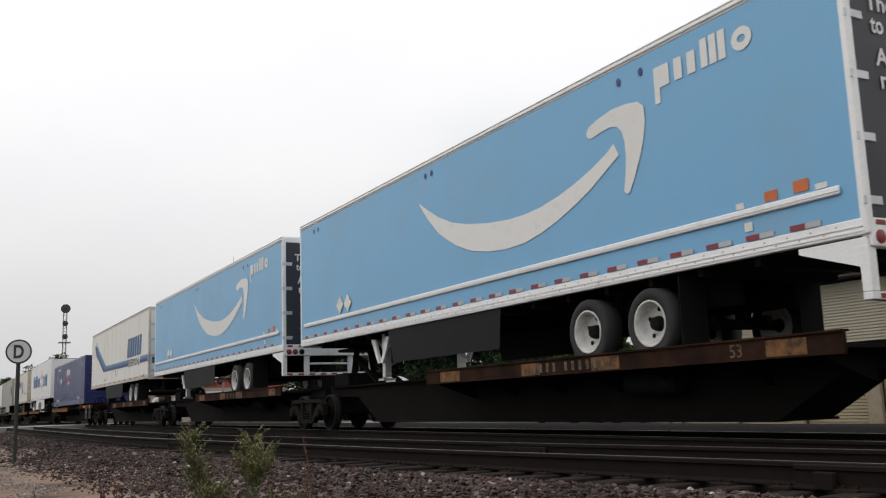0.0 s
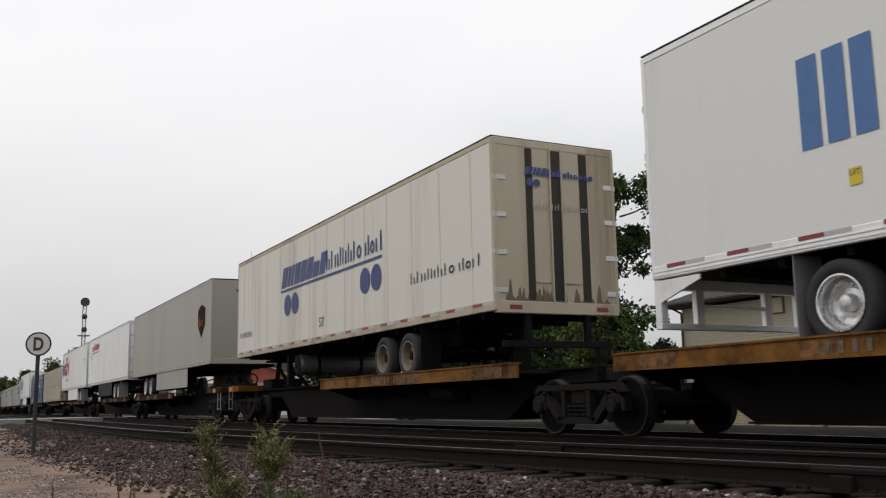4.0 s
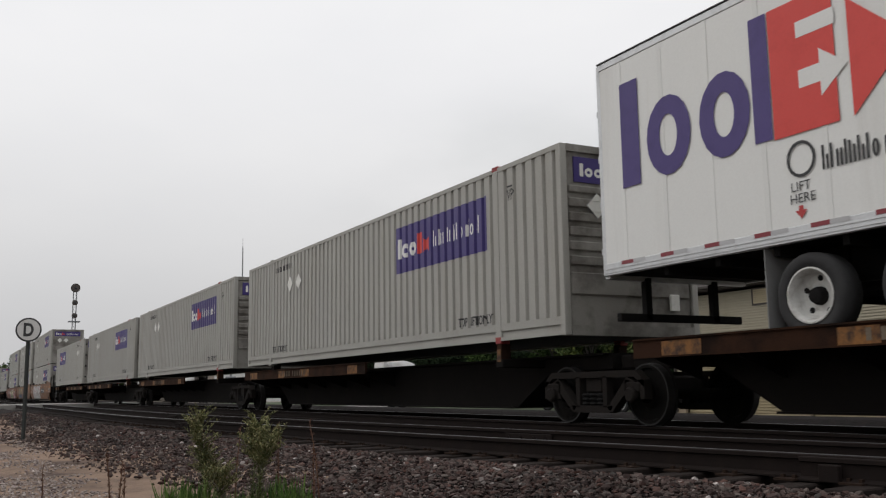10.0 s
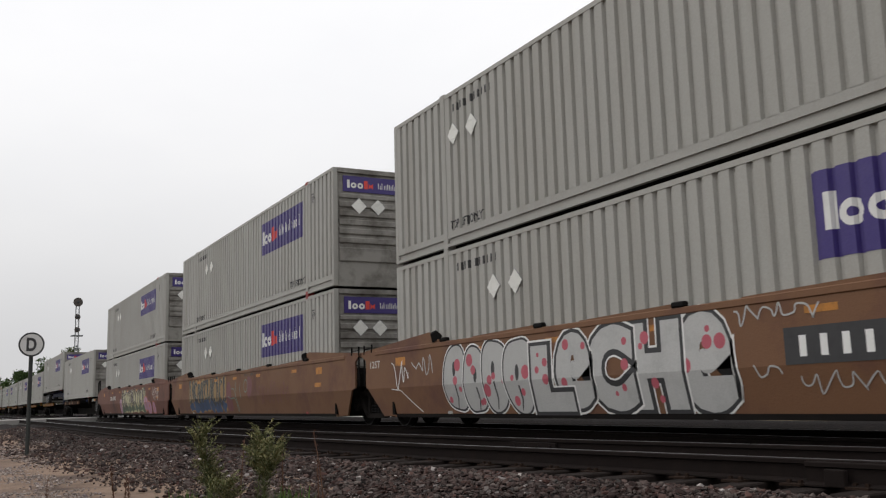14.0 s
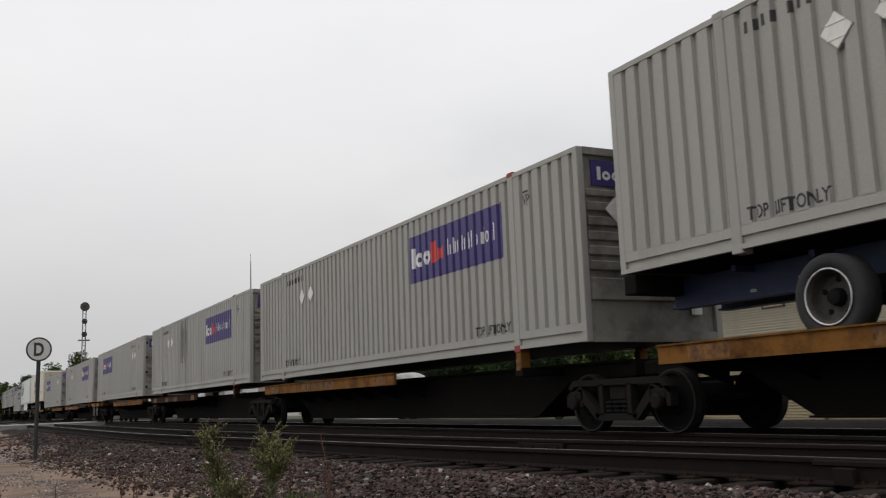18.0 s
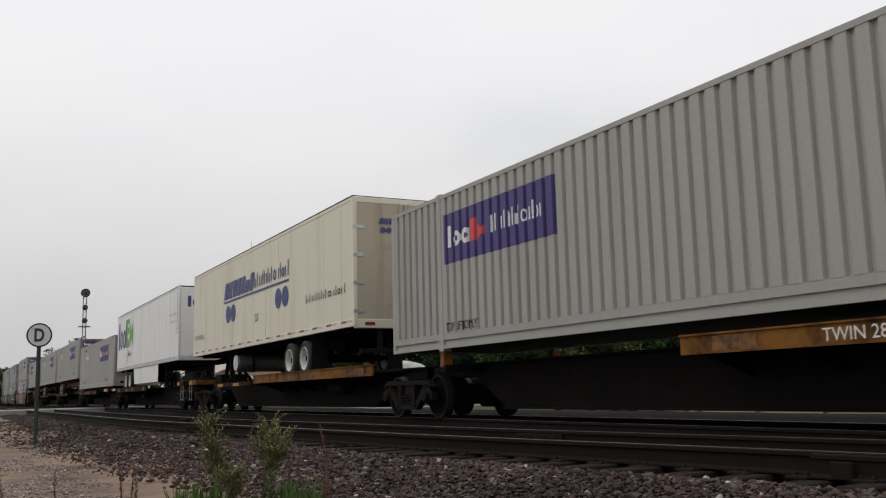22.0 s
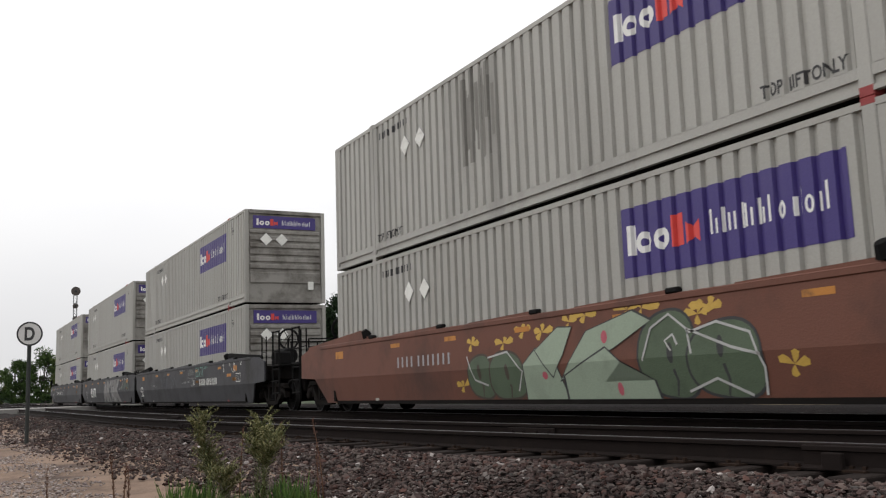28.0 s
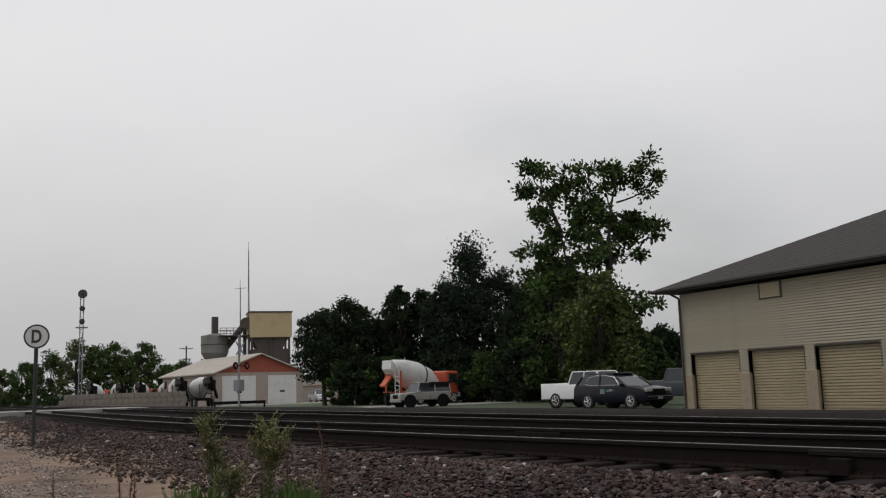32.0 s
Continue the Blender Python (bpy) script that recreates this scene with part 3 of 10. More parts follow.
def build_road():
    ob = thing("road", "pale worn asphalt road over the level crossing", "road", kind="structure")
    bm = bmesh.new()
    line = [(-300, -0.43), (-12, -0.43), (1.5, -0.012), (MAIN_X + 3.2, 0.005), (MAIN_X + 9, -0.62), (300, -0.62)]
    for (xa, za), (xb, zb) in zip(line, line[1:]):
        v = [bm.verts.new(p) for p in ((xa, 63, za), (xb, 63, zb), (xb, 72, zb), (xa, 72, za), (xa, 63, za - 0.6), (xb, 63, zb - 0.6), (xb, 72, zb - 0.6), (xa, 72, za - 0.6))]
        for f in ((0, 1, 2, 3), (0, 4, 5, 1), (3, 2, 6, 7)):
            bm.faces.new([v[i] for i in f])
    part("carriageway", bm, ROADM, ob)
    bm = bmesh.new()
    box(bm, 17, 24.5, 10, 63, LOT_Z - 0.3, LOT_Z + 0.03)
    part("street", bm, ROADM, ob)
    return ob


build_road()

RAIL_SECTION = [(-0.075, -0.178), (0.075, -0.178), (0.075, -0.165), (0.012, -0.145), (0.010, -0.045), (0.037, -0.035), (0.037, -0.008), (0.026, 0.0), (-0.026, 0.0), (-0.037, -0.008), (-0.037, -0.035), (-0.010, -0.045), (-0.012, -0.145), (-0.075, -0.165)]


def rail_bar(path, section):
    """A bar of the given section swept along path points (x, y)."""
    bm = bmesh.new()
    rows = []
    for i, (x, y) in enumerate(path):
        a, b = path[max(0, i - 1)], path[min(len(path) - 1, i + 1)]
        d = Vector((b[0] - a[0], b[1] - a[1], 0)).normalized()
        side = Vector((d.y, -d.x, 0))
        rows.append([bm.verts.new(Vector((x, y, z)) + side * u) for u, z in section])
    n = len(section)
    for p, q in zip(rows, rows[1:]):
        for i in range(n):
            j = (i + 1) % n
            bm.faces.new((p[i], p[j], q[j], q[i]))
    bm.faces.new(rows[0])
    bm.faces.new(rows[-1][::-1])
    return finish(bm)


HEAD_STRIP = [(-0.024, 0.0005), (0.024, 0.0005), (0.024, 0.003), (-0.024, 0.003)]
TIE = B(-1.3, 1.3, -0.115, 0.115, -0.4, -0.187, bevel=0.012)


def build_track(name, centre, y_from, y_to, tie_to, label):
    tr = thing(name, label, "railway track", kind="structure")
    ys = steps((y_from, 40, 1.0), (40, y_to, 20.0))
    for sgn in (-1, 1):
        path = [(centre(y) + sgn * GAUGE, y) for y in ys]
        rb = part("rail", rail_bar(path, RAIL_SECTION), RAILM, tr)
        part("rail_head", rail_bar(path, HEAD_STRIP), RAILTOP, rb, "bright worn running surface")
    me = None
    rng = random.Random(len(name))
    y = 1.5
    while y < tie_to:
        slope = (centre(y + 0.5) - centre(y - 0.5))
        m = pose(centre(y) + rng.uniform(-0.05, 0.05), y, rng.uniform(-0.012, 0.004), rng.uniform(-0.5, 0.5), rng.uniform(-0.7, 0.7), -math.degrees(math.atan(slope)) + rng.uniform(-2.2, 2.2))
        if me is None:
            me = part("tie", TIE.copy(), TIEM, tr)
            me.matrix_basis = m
        else:
            again("tie", me, tr, m)
        y += 0.53 + rng.uniform(-0.02, 0.02)
    return tr


siding = build_track("track_siding", siding_x, -4.0, 420.0, 46.0, "rusty siding track on dark wooden ties")
main = build_track("track_main", lambda y: MAIN_X, -60.0, 620.0, 40.0, "main line track with worn rails")


def build_fastenings():
    """Tie plates with spikes along the nearer rail, joint bars and the heel of the switch."""
    bm = bmesh.new()
    box(bm, -0.19, 0.19, -0.09, 0.09, -0.192, -0.176)
    for sx in (-0.12, 0.12):
        for sy in (-0.05, 0.05):
            box(bm, sx - 0.014, sx + 0.014, sy - 0.014, sy + 0.014, -0.18, -0.15)
    first = None
    y = 1.5
    while y < 26:
        for sgn in (-1, 1):
            m = pose(siding_x(y) + sgn * GAUGE, y, 0, 0, 0, 5)
            if first is None:
                first = part("tie_plate", bm, PLATEM, siding)
                first.matrix_basis = m
            else:
                again("tie_plate", first, siding, m)
        y += 0.53
    for yj, sgn in ((10.2, 1), (26.0, 1), (19.5, -1)):
        x = siding_x(yj) + sgn * GAUGE
        ang = -math.degrees(math.atan(siding_x(yj + 0.5) - siding_x(yj - 0.5)))
        bm = bmesh.new()
        box(bm, -0.062, -0.03, -0.46, 0.46, -0.15, -0.045, bevel=0.008)
        for k in (-0.36, -0.13, 0.13, 0.36):
            rod(bm, (-0.062, k, -0.095), (-0.09, k, -0.095), 0.022, 6)
        jb = part("joint_bar", bm, RAILM, siding)
        jb.matrix_basis = pose(x, yj, 0, 0, 0, ang)
    bm = bmesh.new()
    path = [(siding_x(y) - GAUGE - 0.085, y) for y in steps((-2, 5.12, 0.6))]
    bm.free()
    part("guard_rail", rail_bar(path, [(u * 0.8, z - 0.012) for u, z in RAIL_SECTION]), RAILM, siding, "second rail beside the switch heel")
    for yy in (4.85, 4.3, 3.6):
        x = siding_x(yy) - GAUGE
        part("rail_brace", B(x - 0.16, x - 0.11, yy - 0.09, yy + 0.09, -0.19, -0.06, bevel=0.008), RAILM, siding)


build_fastenings()


# ======== loose stone ========
def scatter(name, spots, sizes, material, label, category, flat=0.7):
    """Many small angular stones in one mesh."""
    g = np.random.default_rng(7)
    n = len(spots)
    t = (1 + 5 ** 0.5) / 2
    ico = np.array([(-1, t, 0), (1, t, 0), (-1, -t, 0), (1, -t, 0), (0, -1, t), (0, 1, t), (0, -1, -t), (0, 1, -t), (t, 0, -1), (t, 0, 1), (-t, 0, -1), (-t, 0, 1)]) / 1.9
    tri = np.array([(0, 11, 5), (0, 5, 1), (0, 1, 7), (0, 7, 10), (0, 10, 11), (1, 5, 9), (5, 11, 4), (11, 10, 2), (10, 7, 6), (7, 1, 8), (3, 9, 4), (3, 4, 2), (3, 2, 6), (3, 6, 8), (3, 8, 9), (4, 9, 5), (2, 4, 11), (6, 2, 10), (8, 6, 7), (9, 8, 1)])
    v = ico[None] * g.uniform(0.45, 1.3, (n, 12, 1)) * g.uniform(0.5, 1.2, (n, 1, 3))
    q = g.normal(size=(n, 4))
    q /= np.linalg.norm(q, axis=1)[:, None]
    w, x, y, z = q.T
    rot = np.stack([1 - 2 * (y * y + z * z), 2 * (x * y - w * z), 2 * (x * z + w * y), 2 * (x * y + w * z), 1 - 2 * (x * x + z * z), 2 * (y * z - w * x), 2 * (x * z - w * y), 2 * (y * z + w * x), 1 - 2 * (x * x + y * y)], -1).reshape(n, 3, 3)
    v = np.einsum("nij,nkj->nki", rot, v)
    v[:, :, 2] *= flat
    v = v * np.asarray(sizes)[:, None, None] + np.asarray(spots)[:, None, :]
    f = (tri[None] + 12 * np.arange(n)[:, None, None]).reshape(-1, 3)
    me = bpy.data.meshes.new(name)
    me.vertices.add(12 * n)
    me.vertices.foreach_set("co", v.astype(np.float32).ravel())
    me.loops.add(len(f) * 3)
    me.loops.foreach_set("vertex_index", f.astype(np.int32).ravel())
    me.polygons.add(len(f))
    me.polygons.foreach_set("loop_start", np.arange(0, len(f) * 3, 3, dtype=np.int32))
    me.polygons.foreach_set("use_smooth", [False] * len(f))
    me.update(calc_edges=True)
    me.materials.append(material)
    return tagged(new(name, me), label, category, kind="stuff")


def stone_spots():
    rng = random.Random(11)
    spots, sizes = [], []
    for y0, y1, per in ((3.0, 9, 860), (9, 15, 520), (15, 24, 240), (24, 48, 60)):
        for _ in range(int((y1 - y0) * 4.3 * per)):
            y = rng.uniform(y0, y1)
            d = 1.2 + 3.05 * rng.random() ** 1.15
            if d > 2.3 and rng.random() < (d - 2.3) / 1.7:
                continue
            x = siding_x(y) - d
            if d < 1.42 + 0.08 * noise.noise((y * 2.0, 0, 4)) and rng.random() < 0.86:
                continue
            r = (0.011 + 0.031 * rng.random() ** 2.0) * (1.25 if y > 15 else 1)
            spots.append((x, y, ground_z(x, y) + r * 0.2 + (rng.uniform(0, 0.03) if d > 1.4 else 0.0)))
            sizes.append(r)
    for _ in range(3500):
        y = rng.uniform(3, 30)
        x = siding_x(y) + rng.uniform(0.85, 2.6)
        spots.append((x, y, ground_z(x, y) + 0.012))
        sizes.append(rng.uniform(0.025, 0.045))
    return spots, sizes


sp, sz = stone_spots()
scatter("ballast", sp, sz, STONES, "crushed grey and reddish ballast stones along the track", "gravel")


def pebble_spots():
    rng = random.Random(12)
    spots, sizes = [], []
    for _ in range(52000):
        x, y = rng.uniform(-3.5, 3.6), rng.uniform(6.5, 30)
        patch = noise.noise((x * 0.7, y * 0.35, 5)) + 0.35 * noise.noise((x * 2, y * 1.2, 9))
        if patch < -0.12 + 0.3 * rng.random() or siding_x(y) - x < 2.2:
            continue
        r = rng.uniform(0.009, 0.026)
        spots.append((x, y, ground_z(x, y) + r * 0.3))
        sizes.append(r)
    return spots, sizes


sp, sz = pebble_spots()
scatter("loose_gravel", sp, sz, PEBBLES, "pale loose gravel lying on sandy dirt", "gravel")
del sp, sz


# ======== lettered disc sign ========
def build_disc_sign():
    x, y = 1.57, 22.0
    z = ground_z(x, y)
    s = thing("track_sign", "round white lettered sign with black rim on a thin dark post", "sign", at=pose(x, y, z, 0, 0, -4))
    top = 0.52 + 22.06 * math.tan(radians(3.66)) - z
    part("post", rod(bmesh.new(), (0, 0, -0.2), (0, 0, top + 0.12), 0.042, 10), POLEM, s)
    part("rim", lathe(bmesh.new(), [(0.0, 0.26), (0.03, 0.26)], (0, -0.062, top), "y", 32), BLACKMK, s, "black rim")
    part("face", lathe(bmesh.new(), [(0.0, 0.225), (0.012, 0.225)], (0, -0.072, top), "y", 32), SIGNWH, s, "weathered white face")
    part("letter", decal(lettering("D", -0.1, -0.145, 0.29, 0.2, bold=0.035), lambda u, v: (u, -0.0765, top + v)), BLACKMK, s, "black letter D")
    for dz in (-0.1, 0.1):
        part("bracket", B(-0.05, 0.05, -0.045, -0.03, top + dz - 0.015, top + dz + 0.015), POLEM, s)


build_disc_sign()


# ======== weeds ========
def leaf(bm, base, tip, w, droop=0.0):
    base, tip = Vector(base), Vector(tip)
    d = tip - base
    side = d.cross(Vector((0, 0, 1)))
    side = (side.normalized() if side.length > 1e-4 else Vector((1, 0, 0))) * w
    mid = base + d * 0.55 + Vector((0, 0, droop))
    v = [bm.verts.new(p) for p in (base, mid - side, tip, mid + side)]
    bm.faces.new(v)


def weed(x, y, height, seed, bushy=True):
    """A single stem; the bushy ones have narrow leaves all the way up and a spreading plume of small heads."""
    rng = random.Random(seed)
    z = ground_z(x, y)
    w = thing("weed", "tall green weed gone to seed beside the ballast" if bushy else "thin dry reddish weed stalk", "weed", "trackside weeds", at=pose(x, y, z))
    stem, tops = bmesh.new(), bmesh.new()
    lean = Vector((rng.uniform(-0.05, 0.05), rng.uniform(-0.05, 0.05), 0))
    pts = [Vector((0, 0, -0.03)) + Vector((0, 0, 1)) * height * i / 8 + lean * (i / 8) ** 2 * 2 for i in range(9)]
    along = lambda f: pts[min(7, int(f * 8))].lerp(pts[min(7, int(f * 8)) + 1], f * 8 - min(7, int(f * 8)))
    for i in range(8):
        rod(stem, pts[i], pts[i + 1], 0.0075 * (1 - 0.08 * i), 5, 0.0075 * (1 - 0.08 * (i + 1)), caps=False)
    if bushy:
        heads = bmesh.new()
        for i in range(270):                     # narrow leaves, longest at mid height, drooping
            f = rng.uniform(0.12, 0.8)
            b = along(f)
            a = rng.uniform(0, 6.28)
            ln = rng.uniform(0.05, 0.085) * (0.55 + 0.6 * f)
            leaf(tops, b, b + Vector((math.cos(a) * ln, math.sin(a) * ln, rng.uniform(-0.035, 0.05))), 0.0045)
        for i in range(90):                      # plume: branchlets that rise and arch outwards
            f = rng.uniform(0.62, 0.97)
            b = along(f)
            a = rng.uniform(0, 6.28)
            out = Vector((math.cos(a), math.sin(a), 0))
            reach = rng.uniform(0.06, 0.165) * (1.5 - 0.75 * f)
            rise = reach * rng.uniform(0.5, 1.15)
            q = [b + out * reach * k + Vector((0, 0, rise * (1.5 * k - 0.5 * k * k))) for k in (0.0, 0.5, 1.0)]
            rod(stem, q[0], q[1], 0.0017, 3, caps=False)
            rod(stem, q[1], q[2], 0.0014, 3, caps=False)
            for _ in range(24):
                k = rng.uniform(0.25, 1.0)
                c = q[0].lerp(q[1], k * 2) if k < 0.5 else q[1].lerp(q[2], k * 2 - 1)
                a2 = rng.uniform(0, 6.28)
                leaf(heads if rng.random() < 0.72 else tops, c, c + Vector((math.cos(a2) * 0.017, math.sin(a2) * 0.017, rng.uniform(-0.006, 0.024))), 0.0045)
        part("flower_head", heads, WEEDTIP, w, "pale yellow-green flower heads")
    else:
        for i in range(70):
            f = rng.uniform(0.35, 1.0)
            b = along(f)
            a = rng.uniform(0, 6.28)
            leaf(tops, b, b + Vector((math.cos(a) * 0.022, math.sin(a) * 0.022, rng.uniform(0.0, 0.035))), 0.005)
    part("stem", stem, WEEDLF if bushy else WEEDDRY, w)
    part("leaves" if bushy else "seed_head", tops, WEEDLF if bushy else WEEDDRY, w)


def at_bearing(az, dist):
    return dist * math.sin(radians(az)), dist * math.cos(radians(az))


for az, dist, h, sd, bushy in ((14.05, 7.4, 0.8, 1, True), (14.3, 7.5, 0.5, 14, True), (16.55, 7.2, 0.76, 2, True), (17.1, 7.25, 0.7, 3, True), (16.8, 7.1, 0.68, 15, True),
                               (8.75, 7.6, 0.56, 4, False), (9.2, 7.4, 0.5, 5, False), (15.6, 7.7, 0.72, 6, False), (18.1, 7.6, 0.74, 7, False),
                               (20.5, 7.5, 0.76, 8, False), (5.2, 8.2, 0.44, 9, False), (14.7, 7.0, 0.42, 10, True), (20.2, 7.2, 0.55, 11, False),
                               (9.5, 7.2, 0.46, 12, False), (2.6, 9.0, 0.4, 13, False)):
    weed(*at_bearing(az, dist), h, sd, bushy)


def grass_tuft(x, y, size, count, seed):
    rng = random.Random(seed)
    z = ground_z(x, y)
    bm = bmesh.new()
    for _ in range(count):
        a, r = rng.uniform(0, 6.28), size * math.sqrt(rng.random()) * 0.6
        b = Vector((math.cos(a) * r, math.sin(a) * r, -0.02))
        h = size * rng.uniform(0.5, 1.25)
        k = Vector((rng.uniform(-0.35, 0.35), rng.uniform(-0.35, 0.35), 1)) * h
        leaf(bm, b, b + k, rng.uniform(0.004, 0.008), 0.02)
    ob = link("grass_tuft", bm, GRASSM)
    ob.matrix_basis = pose(x, y, z)
    tagged(ob, "low tuft of bright green grass", "grass", kind="stuff")


for i, (az, dist, size, count) in enumerate(((12.9, 7.3, 0.3, 190), (12.2, 7.6, 0.24, 120), (18.1, 7.3, 0.3, 170), (19.3, 7.5, 0.22, 90), (15.4, 7.0, 0.25, 110), (1.3, 11.0, 0.24, 120), (0.4, 11.5, 0.28, 140), (-1.0, 13.0, 0.3, 120), (16.2, 7.1, 0.2, 90))):
    grass_tuft(*at_bearing(az, dist), size, count, 30 + i)


def dry_scrub():
    """Low dry growth along the edge of the dirt."""
    rng = random.Random(21)
    bm = bmesh.new()
    for _ in range(5200):
        x, y = rng.uniform(-5, 1.2), rng.uniform(24, 60)
        if noise.noise((x * 0.6, y * 0.15, 2)) < 0.05 or siding_x(y) - x < 2.6:
            continue
        b = Vector((x, y, ground_z(x, y) - 0.01))
        leaf(bm, b, b + Vector((rng.uniform(-0.08, 0.08), rng.uniform(-0.08, 0.08), rng.uniform(0.08, 0.26))), 0.012)
    tagged(link("dry_scrub", bm, WEEDDRY), "thin dry grass along the edge of the dirt", "grass", kind="stuff")


dry_scrub()


def litter():
    x, y = 4.0, 21.3
    bm = B(-0.16, 0.16, -0.07, 0.07, 0, 0.09, bevel=0.02)
    ob = link("litter", bm, REDMK)
    ob.matrix_basis = pose(siding_x(y) - 0.4, y, -0.19, 0, 0, 30)
    tagged(ob, "crumpled red and white scrap lying on the ties", "litter")


litter()

# ======== the train ========
# Things of the train are placed by S, metres back along the train from where it passes the eye at the clock's zero.
MOVERS = []
HALF = 1.295
LEN = 16.15


def run(ob, s, z):
    ob.matrix_basis = pose(MAIN_X, s, z)
    MOVERS.append((ob, s, z))
    return ob


def near_side(u, v, d=0.0):
    """Side towards the eye: u runs to the reader's right, v up, d outwards."""
    return (-HALF - d, -u, v)


def near_end(u, v, d=0.0):
    return (u, -LEN / 2 - d, v)


def du(d):
    """u of a point d metres from the rearward end."""
    return d - LEN / 2


# ---- corrugated containers ----
BAYS = ((0.11, 2.06), (2.24, 14.18), (14.36, 16.04))
PITCH = 0.272
RIB = (0.0, 0.165, 0.188, 0.249)      # crest, flank, trough, flank
DEEP = 0.048


def corrugation():
    pts = []
    for a, b in BAYS:
        n = round((b - a) / PITCH)
        p = (b - a) / n
        for i in range(n):
            for f, d in zip(RIB, (0, 0, -DEEP, -DEEP)):
                pts.append((du(a + i * p + f * p / PITCH), d))
        pts.append((du(b), 0))
    return pts


FOLDS = corrugation()
FOLD_U = [p[0] for p in FOLDS]
FOLD_D = [p[1] for p in FOLDS]


def on_ribs(off=0.004):
    def place(u, v):
        return (-HALF + 0.008 - float(np.interp(u, FOLD_U, FOLD_D)) - off, -u, v)
    return place


def corrugated_panel(a, b, v0, v1, sign):
    """One bay of corrugated wall between two posts."""
    pts = [(u, d) for u, d in FOLDS if du(a) - 1e-5 <= u <= du(b) + 1e-5]
    bm = bmesh.new()
    prev = None
    for u, d in pts:
        x = sign * (HALF - 0.008 + d)
        cur = [bm.verts.new((x, -u, v0)), bm.verts.new((x, -u, v1))]
        if prev:
            bm.faces.new((prev[0], cur[0], cur[1], prev[1]))
        prev = cur
    return bm


def diamond(u, v, r):
    return [(u - r, v), (u, v - r), (u + r, v), (u, v + r)]


def placard(parent, u, v, place_fn, r=0.2):
    """A flip-type holder: a pale diamond on a dark backing, with two cross clips."""
    bm = bmesh.new()
    prism(bm, diamond(u, v, r + 0.016), place_fn, 0.006)
    back = len(bm.faces)
    prism(bm, diamond(u, v, r), lambda a, b, d: place_fn(a, b, d + 0.006), 0.007)
    for k in (-0.42, 0.42):
        prism(bm, rect(u - r * 0.62, u + r * 0.62, v + k * r - 0.012, v + k * r + 0.012), lambda a, b, d: place_fn(a, b, d + 0.013), 0.006)
    finish(bm)
    bm.faces.ensure_lookup_table()
    for f in bm.faces[:back]:
        f.material_index = 1
    ob = part("placard_holder", bm, PLACARD, parent, "white diamond placard holder")
    ob.data.materials.append(GREYMK)
    return ob


